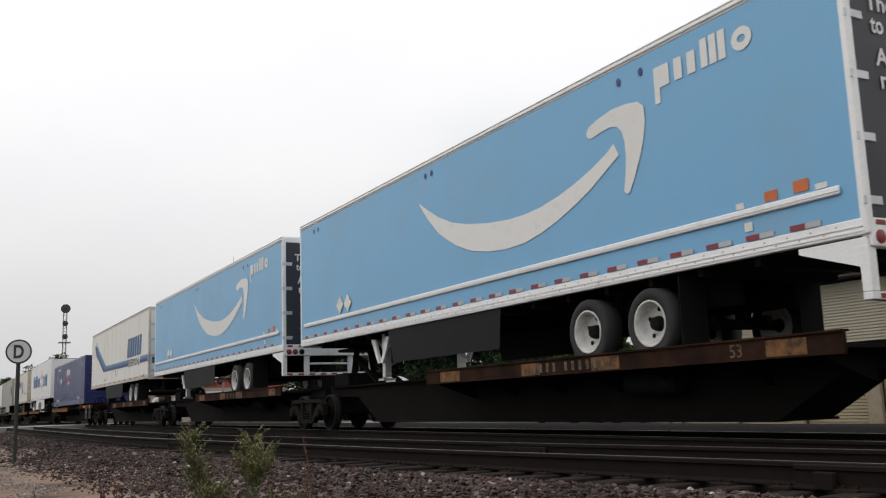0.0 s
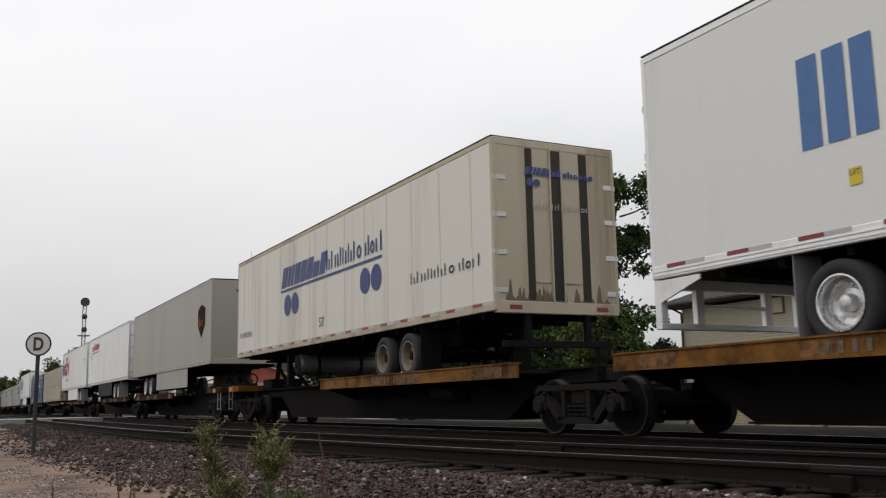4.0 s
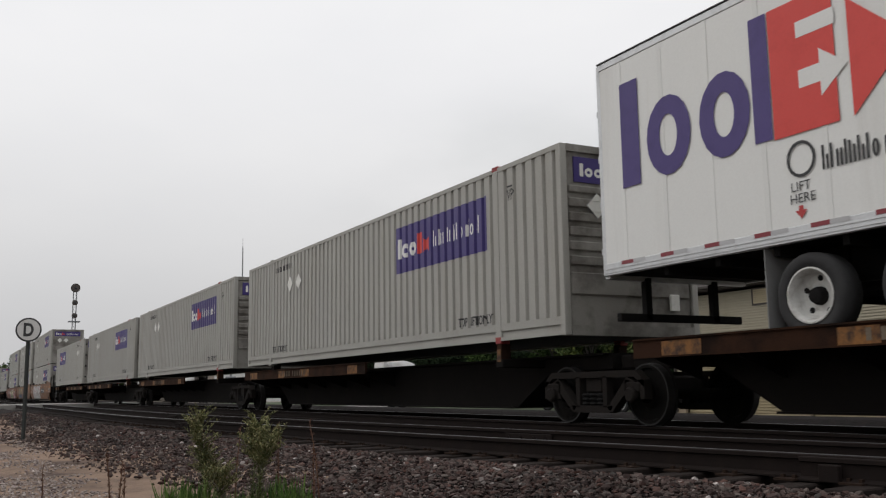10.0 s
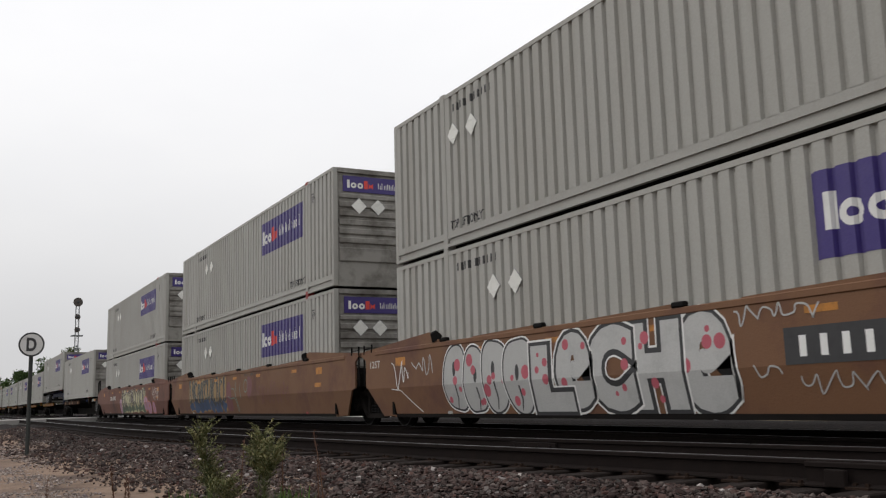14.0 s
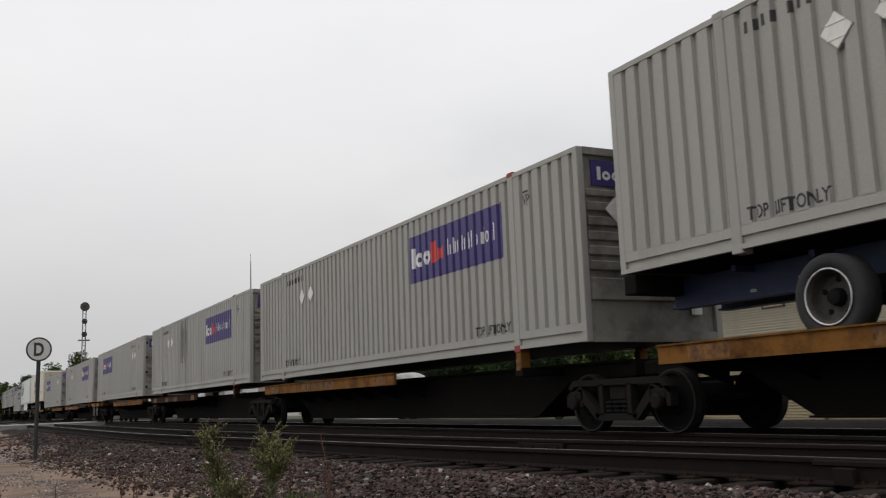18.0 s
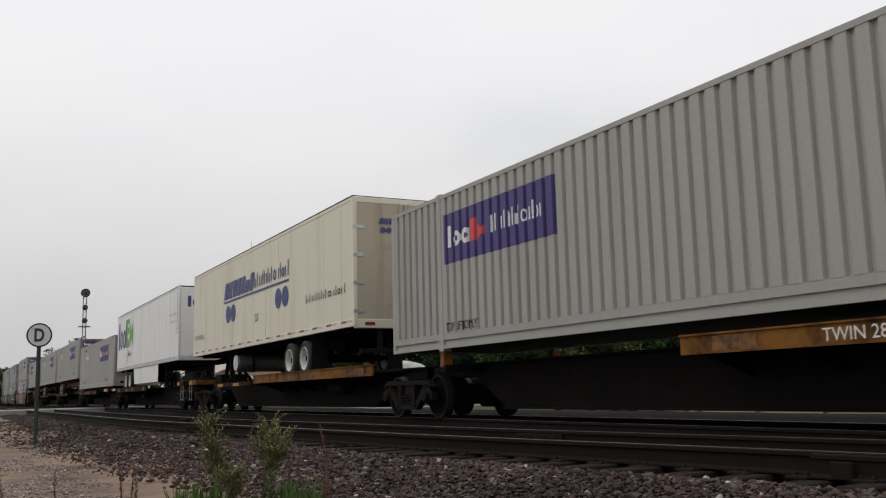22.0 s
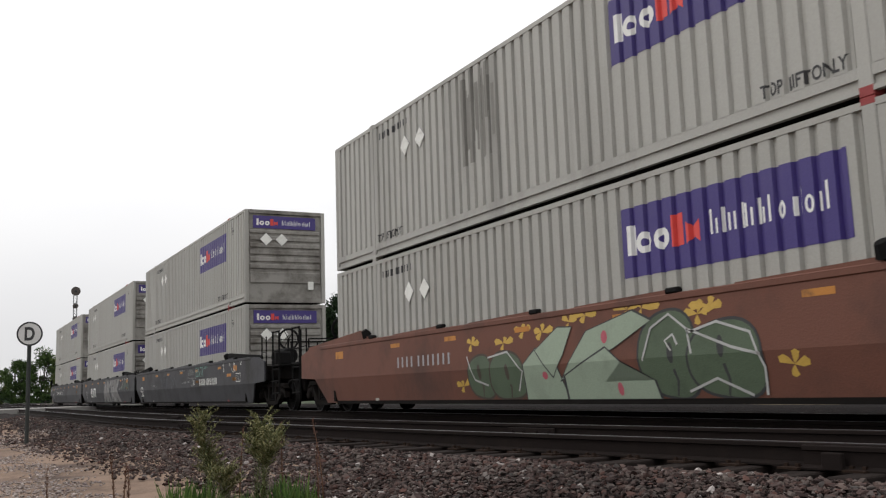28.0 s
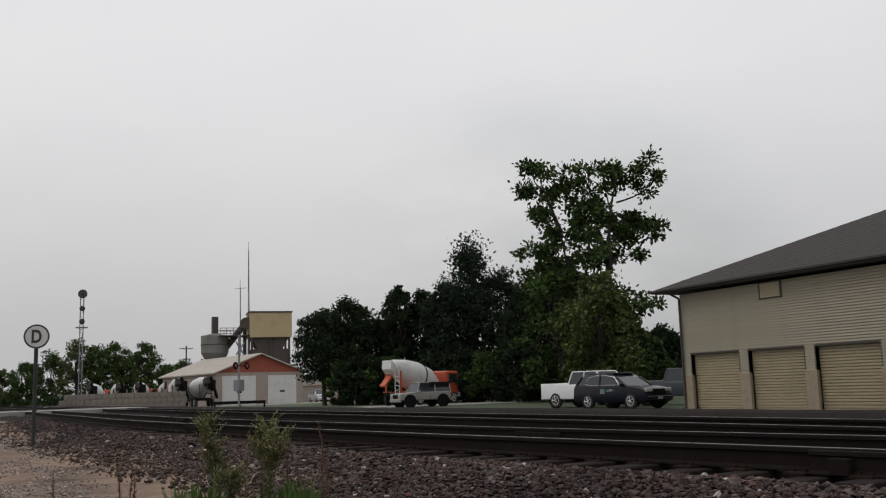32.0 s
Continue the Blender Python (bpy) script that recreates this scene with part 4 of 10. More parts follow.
def container(label, paint, endpaint, group, logo, doors_near=False, mark=WHITEMK, smooth=False, rev=False, forward=0.0):
    c = thing("shipping_container", label, "container", group)
    for sgn in (-1, 1):
        first = None
        for a, b in BAYS:
            if not smooth:
                part("side_panel", corrugated_panel(a, b, 0.30, 2.83, sgn), paint, c)
                continue
            part("side_panel", B(*sorted((sgn * (HALF - 0.06), sgn * (HALF - 0.024))), LEN / 2 - b, LEN / 2 - a, 0.16, 2.83), paint, c)
            n = round((b - a) / 0.41)
            for i in range(1, n):
                m = pose(sgn * (HALF - 0.024), LEN / 2 - a - (b - a) * i / n, 0)
                if first is None:
                    bm = B(-0.024, 0.024, -0.02, 0.02, 0.17, 2.82)
                    box(bm, -0.036, 0.036, -0.032, 0.032, 1.32, 2.8)
                    first = part("rib", bm, paint, c)
                    first.matrix_basis = m
                else:
                    again("rib", first, c, m)
        bm = bmesh.new()
        x0, x1 = sorted((sgn * (HALF - 0.07), sgn * HALF))
        box(bm, x0, x1, -LEN / 2 + 0.1, LEN / 2 - 0.1, 2.82, 2.895)
        part("top_rail", bm, CREAMEND if smooth else paint, c)
        bm = bmesh.new()
        inset = lambda k: sorted((sgn * (HALF - 0.07), sgn * (HALF - k)))
        if smooth:
            box(bm, x0, x1, -LEN / 2 + 0.1, LEN / 2 - 0.1, 0.03, 0.17)
        else:                                    # a channel: flange, shadowed web and sill
            box(bm, *inset(-0.002), -LEN / 2 + 0.1, LEN / 2 - 0.1, 0.03, 0.085)
            box(bm, *inset(0.04), -LEN / 2 + 0.1, LEN / 2 - 0.1, 0.084, 0.2)
            box(bm, *inset(0.008), -LEN / 2 + 0.1, LEN / 2 - 0.1, 0.185, 0.305)
        part("bottom_rail", bm, CREAMEND if smooth else paint, c)
        for y in (-LEN / 2 + 0.06, LEN / 2 - 0.06):
            part("corner_post", B(*sorted((sgn * (HALF - 0.12), sgn * HALF)), y - 0.06, y + 0.06, 0.02, 2.9, bevel=0.01), paint, c)
        for d in (2.15, 14.27):
            y = LEN / 2 - d
            post = part("lifting_post", B(*sorted((sgn * (HALF - 0.1), sgn * (HALF + 0.004))), y - 0.085, y + 0.085, 0.02, 2.86, bevel=0.012), paint, c)
            for z0, z1 in ((-0.02, 0.10), (2.84, 2.93)):
                part("corner_casting", B(*sorted((sgn * (HALF - 0.17), sgn * (HALF + 0.006))), y - 0.09, y + 0.09, z0, z1, bevel=0.012), REDCAST if (d > 10) != rev else paint, post)
    bm = bmesh.new()
    box(bm, -HALF + 0.05, HALF - 0.05, -LEN / 2 + 0.08, LEN / 2 - 0.08, 2.84, 2.875)
    part("roof", bm, paint, c)
    part("floor", B(-HALF + 0.06, HALF - 0.06, -LEN / 2 + 0.08, LEN / 2 - 0.08, 0.06, 0.24), BLACK, c)
    for sy in (-1, 1):
        y0, y1 = sorted((sy * (LEN / 2 - 0.11), sy * (LEN / 2 - 0.06)))
        if (sy < 0) == doors_near:
            for sx in (-1, 1):
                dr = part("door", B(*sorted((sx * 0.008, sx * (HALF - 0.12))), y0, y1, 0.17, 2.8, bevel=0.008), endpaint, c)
                bm = bmesh.new()
                for k in range(4):
                    zz = 0.35 + 0.32 * k
                    box(bm, *sorted((sx * 0.1, sx * 1.08)), *sorted((sy * (LEN / 2 - 0.06), sy * (LEN / 2 - 0.025))), zz, zz + 0.15, bevel=0.02)
                part("door_swage", bm, endpaint, dr)
                for xr in (0.32, 0.86):
                    bm = rod(bmesh.new(), (sx * xr, sy * (LEN / 2 - 0.012), 0.12), (sx * xr, sy * (LEN / 2 - 0.012), 2.82), 0.02, 8)
                    box(bm, *sorted((sx * (xr - 0.02), sx * (xr - 0.3))), *sorted((sy * (LEN / 2 - 0.02), sy * LEN / 2)), 0.74, 0.77)
                    part("lock_rod", bm, ALU, dr, "galvanised lock rod with handle")
                for zh in (0.4, 1.1, 1.8, 2.5):
                    part("hinge", B(*sorted((sx * (HALF - 0.22), sx * (HALF - 0.02))), *sorted((sy * (LEN / 2 - 0.06), sy * (LEN / 2 - 0.03))), zh, zh + 0.09), BLACK, dr)
        else:
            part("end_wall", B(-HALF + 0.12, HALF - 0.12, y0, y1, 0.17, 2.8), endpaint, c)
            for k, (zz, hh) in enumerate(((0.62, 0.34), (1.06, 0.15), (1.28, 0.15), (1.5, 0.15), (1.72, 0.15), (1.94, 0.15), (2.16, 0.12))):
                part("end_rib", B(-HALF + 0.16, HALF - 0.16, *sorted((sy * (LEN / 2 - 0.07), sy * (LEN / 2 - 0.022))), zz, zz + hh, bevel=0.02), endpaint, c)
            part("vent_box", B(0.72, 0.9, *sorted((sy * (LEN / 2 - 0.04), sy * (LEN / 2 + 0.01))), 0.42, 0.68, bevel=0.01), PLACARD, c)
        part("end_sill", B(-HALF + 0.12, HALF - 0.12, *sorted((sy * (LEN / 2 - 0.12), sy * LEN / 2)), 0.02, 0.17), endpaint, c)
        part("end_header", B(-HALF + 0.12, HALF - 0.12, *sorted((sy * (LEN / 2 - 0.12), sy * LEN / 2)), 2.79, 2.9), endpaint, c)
    rib = on_ribs()
    black = BLACKMK if mark is WHITEMK and paint is not NAVY else mark
    if smooth:
        part("stencil", decal(lettering("53 102", du(7.66), 2.42, 0.24, 0.33), lambda u, v: near_side(u, v, 0.004 - 0.024)), BLACKMK, c, "stencilled 53 102")
        part("stencil", decal(lettering("53", du(0.15), 0.62, 0.2, 0.14), lambda u, v: near_side(u, v, 0.004)), BLACKMK, c, "stencilled 53")
    for d in () if smooth else (12.93, 2.35):
        part("stencil", decal(lettering("TOP LIFT ONLY", du(d), 0.335, 0.16, 1.16, bold=0.022), rib, FOLD_U), black, c, "stencilled words TOP LIFT ONLY")
    if not smooth:
        part("stencil", decal(lettering("WP", du(2.31 if rev else 14.56), 2.28, 0.19, 0.26) + [rect(du(2.33 if rev else 14.58), du(2.55 if rev else 14.8), 2.5, 2.53)], rib, FOLD_U), black, c)
    if paint is SOOT:
        rs = random.Random(9)
        for k in range(26):
            d = 6.1 + 1.2 * rs.random()
            hi = rs.uniform(2.3, 2.8)
            part("soot_streak", decal([rect(du(d), du(d + rs.uniform(0.05, 0.16)), hi - rs.uniform(0.5, 1.3), hi)], on_ribs(0.003 + 0.0002 * k), FOLD_U), SOOTMK, c)
    rng = random.Random(len(label))
    dn = 12.45 if doors_near or rev else 2.55
    if not smooth:
        part("number_bars", decal([rect(du(dn + 0.13 * i + (0.12 if i > 3 else 0)), du(dn + 0.05 + 0.13 * i + (0.12 if i > 3 else 0)), 2.5, 2.64) for i in range(10)], rib, FOLD_U), black, c, "worn number shown as bars")
    if logo == "parcel":
        d0 = 2.34 if doors_near else 10.31
        part("sign_panel", decal([rect(du(d0), du(d0 + 3.66), 1.57, 2.5)], on_ribs(0.004), FOLD_U), PURPLE, c, "purple sign painted over the ribs")
        part("sign_mark", decal(wordmark(du(d0 + 0.16), du(d0 + 0.98), 1.86, 2.26, "Ioo"), on_ribs(0.007), FOLD_U), WHITEMK, c, "white bars and rings")
        part("sign_mark", decal(wordmark(du(d0 + 1.02), du(d0 + 1.52), 1.86, 2.26, "bx"), on_ribs(0.007), FOLD_U), ORANGEMK if rng.random() < 2 else WHITEMK, c, "orange-red block")
        part("sign_mark", decal(thin_strokes(du(d0 + 1.7), du(d0 + 3.42), 1.91, 2.21, 0.034), on_ribs(0.007), FOLD_U), WHITEMK, c, "thin white strokes")
        ev = -0.012 if doors_near else 0.0
        end2 = lambda u, v: (u, -LEN / 2 + 0.026 + ev, v)
        part("end_sign", B(-1.02, 1.0, -LEN / 2 + 0.034 + ev, -LEN / 2 + 0.06, 2.33, 2.72), PURPLE, c, "purple end sign")
        part("sign_mark", decal(wordmark(-0.92, -0.5, 2.42, 2.62, "Ioo"), end2), WHITEMK, c)
        part("sign_mark", decal(wordmark(-0.48, -0.24, 2.42, 2.62, "bx"), end2), ORANGEMK, c)
        part("sign_mark", decal(thin_strokes(-0.1, 0.82, 2.44, 2.59, 0.018), end2), WHITEMK, c)
        if doors_near:
            part("weight_plate", decal([rect(0.58, 1.02, 0.66, 0.92)], end2), PLACARD, c)
            part("stencil", decal(lettering("24,000 lbs", 0.62, 0.72, 0.09, 0.36), lambda u, v: (u, -LEN / 2 + 0.016, v)), BLACKMK, c, "plate reading 24,000 lbs")
    elif logo == "freight":
        part("sign_mark", decal(wordmark(du(7.42), du(8.95), 1.98, 2.4, "bOO", 0.05), on_ribs(0.006), FOLD_U), WHITEMK, c, "white blocks and rings")
        part("sign_mark", decal([[(du(7.5), 1.4), (du(8.0), 1.62), (du(8.75), 1.78), (du(8.75), 1.92), (du(7.5), 1.86)]], on_ribs(0.006), FOLD_U), ORANGEMK, c, "orange swoosh")
        part("sign_mark", decal(wordmark(du(8.1), du(8.92), 1.42, 1.56, "bbibbib"), on_ribs(0.006), FOLD_U), WHITEMK, c)
        end2 = lambda u, v: (u, -LEN / 2 + 0.016, v)
        part("sign_mark", decal(wordmark(-0.28, 0.5, 2.44, 2.72, "bOO", 0.05), end2), WHITEMK, c)
        part("sign_mark", decal([[(-0.25, 2.2), (0.1, 2.28), (0.45, 2.36), (0.45, 2.4), (-0.25, 2.38)]], end2), ORANGEMK, c)
    dd = (13.1, 13.77) if doors_near else (11.69, 12.36) if rev else (3.79 - forward, 4.46 - forward)
    zz = 1.75 if logo == "freight" else 2.08
    if logo:
        for d in dd:
            placard(c, du(d), zz, lambda u, v, w: (-HALF + 0.006 - w, -u, v))
        for u in (-0.62, -0.12) if logo == "parcel" else (-0.35, 0.28):
            placard(c, u, 1.98, lambda a, v, w: (a, -LEN / 2 + 0.02 - w, v), 0.19)
    return c


GREY_N = container("light grey corrugated container with a purple sign", GREY, GREYEND, "grey containers", "parcel")
GREY_R = container("light grey corrugated container, doors foremost, purple sign", GREY, GREYEND, "grey containers", "parcel", True)
GREY_U = container("light grey corrugated container, small placards near its corner post", GREY, GREYEND, "grey containers", "parcel", forward=1.24)
GREY_S = container("light grey corrugated container with black soot streaks", SOOT, GREYEND, "grey containers", "parcel")
NAVY_N = container("navy blue corrugated container with white placards", NAVY, NAVY, "navy containers", "freight")
NAVY_R = container("navy blue corrugated container, placards at its leading end", NAVY, NAVY, "navy containers", "freight", rev=True)
CREAM_N = container("plain cream container with rust stains and grimy doors", CREAM, CREAMEND, "", "", True, BLACKMK, True)
for o in (GREY_N, GREY_R, GREY_U, GREY_S, NAVY_N, NAVY_R, CREAM_N):
    o["used"] = 0


def put_container(proto, far_s, z):
    s = far_s - LEN / 2
    if not proto["used"]:
        proto["used"] = 1
        return run(proto, s, z)
    return run(copy_thing(proto, pose(0, 0, 0)), s, z)


# ---- road wheels ----
def wheel_meshes():
    tyre = lathe(bmesh.new(), [(-0.13, 0.30), (-0.14, 0.40), (-0.11, 0.455), (0.11, 0.455), (0.14, 0.40), (0.13, 0.30)], (0, 0, 0), "x", 28, caps=False)
    rim = lathe(bmesh.new(), [(-0.142, 0.30), (-0.144, 0.283), (-0.128, 0.272), (-0.09, 0.258), (-0.01, 0.245), (0.025, 0.222), (0.035, 0.16), (0.03, 0.1), (0.06, 0.1), (0.12, 0.27), (0.12, 0.30)], (0, 0, 0), "x", 28, caps=False)
    hub = lathe(bmesh.new(), [(0.045, 0.1), (-0.02, 0.095), (-0.065, 0.08), (-0.08, 0.03)], (0, 0, 0), "x", 16)
    for i in range(5):                           # hand holes in the dish
        a = 2 * math.pi * (i + 0.3) / 5
        rod(hub, (0.024, 0.19 * math.cos(a), 0.19 * math.sin(a)), (0.05, 0.19 * math.cos(a), 0.19 * math.sin(a)), 0.034, 8)
    return tyre, rim, hub


WHEEL_CACHE = {}


def road_wheels(parent, ys, rim_mat, z=0.455):
    """Two wheels a side on each axle, with tyre and rim."""
    for y in ys:
        part("axle", R((-1.0, y, z), (1.0, y, z), 0.07, 8), BLACK, parent)
        for sgn in (-1, 1):
            key = rim_mat.name
            if key not in WHEEL_CACHE:
                t, r, h = wheel_meshes()
                to = part("tyre", t, RUBBER, parent, "black tyre", True)
                ro = part("rim", r, rim_mat, to)
                ho = part("hub", h, BLACK if rim_mat is not CHROME else ALU, to, "dark hub and hand holes")
                lo = None
                if rim_mat is RIMDARK:
                    lo = part("lock_ring", lathe(bmesh.new(), [(-0.142, 0.303), (-0.152, 0.299), (-0.15, 0.288), (-0.138, 0.28), (-0.125, 0.277)], (0, 0, 0), "x", 28, caps=False), ALU, to, "worn bright lock ring", True)
                WHEEL_CACHE[key] = (to, ro, ho, lo)
            else:
                to0, ro0, ho0, lo0 = WHEEL_CACHE[key]
                to = again("tyre", to0, parent, None, "black tyre")
                again("rim", ro0, to)
                again("hub", ho0, to)
                if lo0:
                    again("lock_ring", lo0, to)
            to.matrix_basis = pose(sgn * 1.12, y, z, 0, 0, 0 if sgn < 0 else 180)


# ---- highway trailers ----
DECK = 0.992
BOX0, BOX1 = 1.03, 4.035


def tape(parent, d0, d1, step, v, h=0.055, w=0.3):
    for shift, wide, m in ((0.0, w, TAPERED), (w, min(w, step - w), TAPEGREY)):
        first = None
        for d in np.arange(d0, d1, step):
            if first is None:
                first = part("reflective_tape", decal([rect(0, wide, v, v + h)], lambda u, vv: near_side(u, vv, 0.012)), m, parent)
                first.matrix_basis = pose(0, -du(d + shift), 0)
            else:
                again("reflective_tape", first, parent, pose(0, -du(d + shift), 0))


def trailer(label, skin, group="highway trailers", nose_near=False, axles=(11.55, 12.85), skirt=None, ribs=0.0, endmat=None, rim=RIMWHITE, roofmat=None, gear=None, railmat=ALU):
    t = thing("semi_trailer", label, "trailer", group)
    z0, z1 = BOX0 + 0.17, BOX1 - 0.1
    framed = railmat is RAILBRT
    for sgn in (-1, 1):
        part("side_wall", B(*sorted((sgn * (HALF - 0.05), sgn * (HALF - 0.004))), -LEN / 2 + 0.05, LEN / 2 - 0.05, z0, z1), skin, t)
        part("top_rail", B(*sorted((sgn * (HALF - 0.06), sgn * (HALF + 0.004))), -LEN / 2 + 0.02, LEN / 2 - 0.02, z1, BOX1, bevel=0.012), roofmat or railmat, t)
        part("bottom_rail", B(*sorted((sgn * (HALF - 0.07), sgn * (HALF + 0.008))), -LEN / 2 + 0.02, LEN / 2 - 0.02, BOX0, z0, bevel=0.01), railmat, t)
        for lz in (0.035, 0.085) if railmat in (ALU, RAILBRT) else ():
            part("rail_ledge", B(*sorted((sgn * (HALF - 0.02), sgn * (HALF + 0.018))), -LEN / 2 + 0.04, LEN / 2 - 0.04, BOX0 + lz, BOX0 + lz + 0.014), railmat, t)
        for y in (-LEN / 2 + 0.03, LEN / 2 - 0.03):
            part("corner_post", B(*sorted((sgn * (HALF - 0.1), sgn * (HALF + 0.002))), y - 0.05, y + 0.05, BOX0, BOX1, bevel=0.02), railmat, t)
    if ribs:
        bm = bmesh.new()
        box(bm, -HALF - 0.003, -HALF + 0.01, -0.035, 0.035, z0, z1)
        first = None
        d = ribs * 0.6
        while d < LEN - 0.2:
            if first is None:
                first = part("wall_rib", bm, skin, t)
                first.matrix_basis = pose(0, -du(d), 0)
            else:
                again("wall_rib", first, t, pose(0, -du(d), 0))
            d += ribs
    part("roof", B(-HALF - 0.006, HALF + 0.006, -LEN / 2 + 0.005, LEN / 2 - 0.005, BOX1 + 0.001, BOX1 + 0.03, bevel=0.01), roofmat or ROOFEDGE, t, "dark weathered roof edge")
    part("floor", B(-HALF + 0.06, HALF - 0.06, -LEN / 2 + 0.05, LEN / 2 - 0.05, BOX0 + 0.02, BOX0 + 0.15), BLACK, t)
    nose_y = -1 if nose_near else 1
    e = nose_y * LEN / 2
    part("nose_wall", B(-HALF + 0.08, HALF - 0.08, *sorted((e - nose_y * 0.05, e + nose_y * 0.012)), BOX0 + 0.05, BOX1 - 0.02, bevel=0.02), endmat if (endmat and nose_near) else skin, t)
    part("nose_sill", B(-HALF + 0.06, HALF - 0.06, *sorted((e - nose_y * 0.05, e + nose_y * 0.03)), BOX0 - 0.01, BOX0 + 0.2, bevel=0.015), railmat, t)
    r = -nose_y
    e = r * LEN / 2
    for sx in (-1, 1):
        dr = part("door", B(*sorted((sx * 0.008, sx * (HALF - 0.09))), *sorted((e - r * 0.05, e + r * 0.004)), BOX0 + 0.16, BOX1 - 0.12, bevel=0.008), endmat if (endmat and not nose_near) else skin, t)
        for zh in (0.3, 0.95, 1.6, 2.25):
            part("hinge", B(*sorted((sx * (HALF - 0.26), sx * (HALF + 0.01))), *sorted((e, e + r * 0.02)), BOX0 + zh, BOX0 + zh + 0.09, bevel=0.006), ALU, dr)
        bm = rod(bmesh.new(), (sx * 0.12, e + r * 0.025, BOX0 + 0.15), (sx * 0.12, e + r * 0.025, BOX1 - 0.1), 0.018, 8)
        box(bm, *sorted((sx * 0.1, sx * 0.45)), *sorted((e + r * 0.01, e + r * 0.03)), BOX0 + 0.5, BOX0 + 0.53)
        part("lock_rod", bm, ALU if endmat is not DOORDIRT else DOORDIRT, dr)
    part("rear_header", B(-HALF + 0.05, HALF - 0.05, *sorted((e - r * 0.05, e + r * 0.012)), BOX1 - 0.13, BOX1 + 0.005, bevel=0.01), railmat, t)
    part("rear_sill", B(-HALF + 0.03, HALF - 0.03, *sorted((e - r * 0.1, e + r * 0.02)), BOX0 - (0.12 if framed else 0.04), BOX0 + 0.17, bevel=0.012), railmat, t)
    if framed:                                   # a full rear frame: corner legs with gussets, inner posts, step and taped bar
        for sx in (-1, 1):
            part("corner_leg", B(*sorted((sx * (HALF - 0.12), sx * (HALF - 0.005))), *sorted((e - r * 0.13, e - r * 0.01)), 0.47, BOX0 - 0.1, bevel=0.01), railmat, t)
            bm = bmesh.new()
            prism(bm, [(e - r * 0.02, BOX0 - 0.02), (e - r * 0.85, BOX0 - 0.02), (e - r * 0.85, BOX0 - 0.08), (e - r * 0.14, BOX0 - 0.3), (e - r * 0.02, BOX0 - 0.45)], lambda u, v, d, k=sx: (k * (HALF - 0.008 - d), u, v), 0.03)
            part("gusset", finish(bm), railmat, t)
            part("inner_post", B(*sorted((sx * 0.55, sx * 0.68)), *sorted((e - r * 0.12, e - r * 0.03)), 0.47, BOX0 - 0.1, bevel=0.008), railmat, t)
            for i, x in enumerate((1.13, 0.96, 0.78)):
                part("tail_lamp", lathe(bmesh.new(), [(0, 0.01), (0, 0.072), (0.012, 0.068), (0.022, 0.04), (0.026, 0.01)] if r > 0 else [(0, 0.01), (0, 0.072), (-0.012, 0.068), (-0.022, 0.04), (-0.026, 0.01)], (sx * x, e + r * 0.02, BOX0 - 0.02), "y", 16), TAPERED if i < 2 else BLACK, t)
        part("step_bar", B(-0.55, 0.55, *sorted((e - r * 0.1, e - r * 0.04)), 0.68, 0.73, bevel=0.008), railmat, t)
        part("bumper_bar", B(-HALF + 0.005, HALF - 0.005, *sorted((e - r * 0.13, e - r * 0.01)), 0.39, 0.47, bevel=0.01), railmat, t)
        for i in range(8):
            for v, q in ((0.405, 0.008), (BOX0 + 0.1, 0.023)):
                part("reflective_tape", B(-1.18 + 0.31 * i, -1.03 + 0.31 * i, *sorted((e - r * 0.011, e + r * (q - 0.016))) if v < 0.6 else sorted((e + r * 0.019, e + r * q)), v, v + 0.05), TAPERED, t)
    else:
        bm = bmesh.new()
        for sx in (-0.62, 0.62):
            box(bm, sx - 0.05, sx + 0.05, *sorted((e - r * 0.12, e - r * 0.02)), 0.45, BOX0)
        box(bm, -1.12, 1.12, *sorted((e - r * 0.12, e - r * 0.02)), 0.42, 0.53, bevel=0.01)
        part("bumper_guard", bm, BLACK, t)
        for sx in (-0.9, 0.9):
            part("tail_lamp", B(sx - 0.12, sx + 0.12, *sorted((e + r * 0.018, e + r * 0.03)), BOX0 + 0.03, BOX0 + 0.1), TAPERED, t)
    # running gear
    ays = [LEN / 2 - a for a in axles]
    road_wheels(t, ays, rim)
    mid = sum(ays) / 2
    bm = bmesh.new()
    for sx in (-0.5, 0.5):
        box(bm, sx - 0.05, sx + 0.05, mid - 1.5, mid + 1.5, 0.62, BOX0)
        for y in ays:
            rod(bm, (sx, y - 0.35, 0.5), (sx, y + 0.35, 0.5), 0.06, 6)
            rod(bm, (sx, y + 0.1, 0.5), (sx, y + 0.1, BOX0), 0.11, 8)
    part("suspension_frame", bm, BLACK, t)
    for sx in (-1, 1):
        part("mud_flap", B(*sorted((sx * 0.82, sx * 1.26)), *sorted((mid + r * 1.22, mid + r * 1.235)), 0.14, BOX0), FLAPGREY if skin is TRWHITE else BLACK, t)
    gd = gear if gear is not None else (12.0 if nose_near else 4.15)
    gy = LEN / 2 - gd
    bm = bmesh.new()
    for sx in (-0.9, 0.9):
        box(bm, sx - 0.07, sx + 0.07, gy - 0.07, gy + 0.07, 0.12, BOX0)
        box(bm, sx - 0.14, sx + 0.14, gy - 0.13, gy + 0.13, 0.06, 0.1)
        rod(bm, (sx, gy, 0.62), (sx, gy + 0.55, BOX0), 0.035, 6)
        rod(bm, (sx, gy, 0.62), (sx, gy - 0.55, BOX0), 0.035, 6)
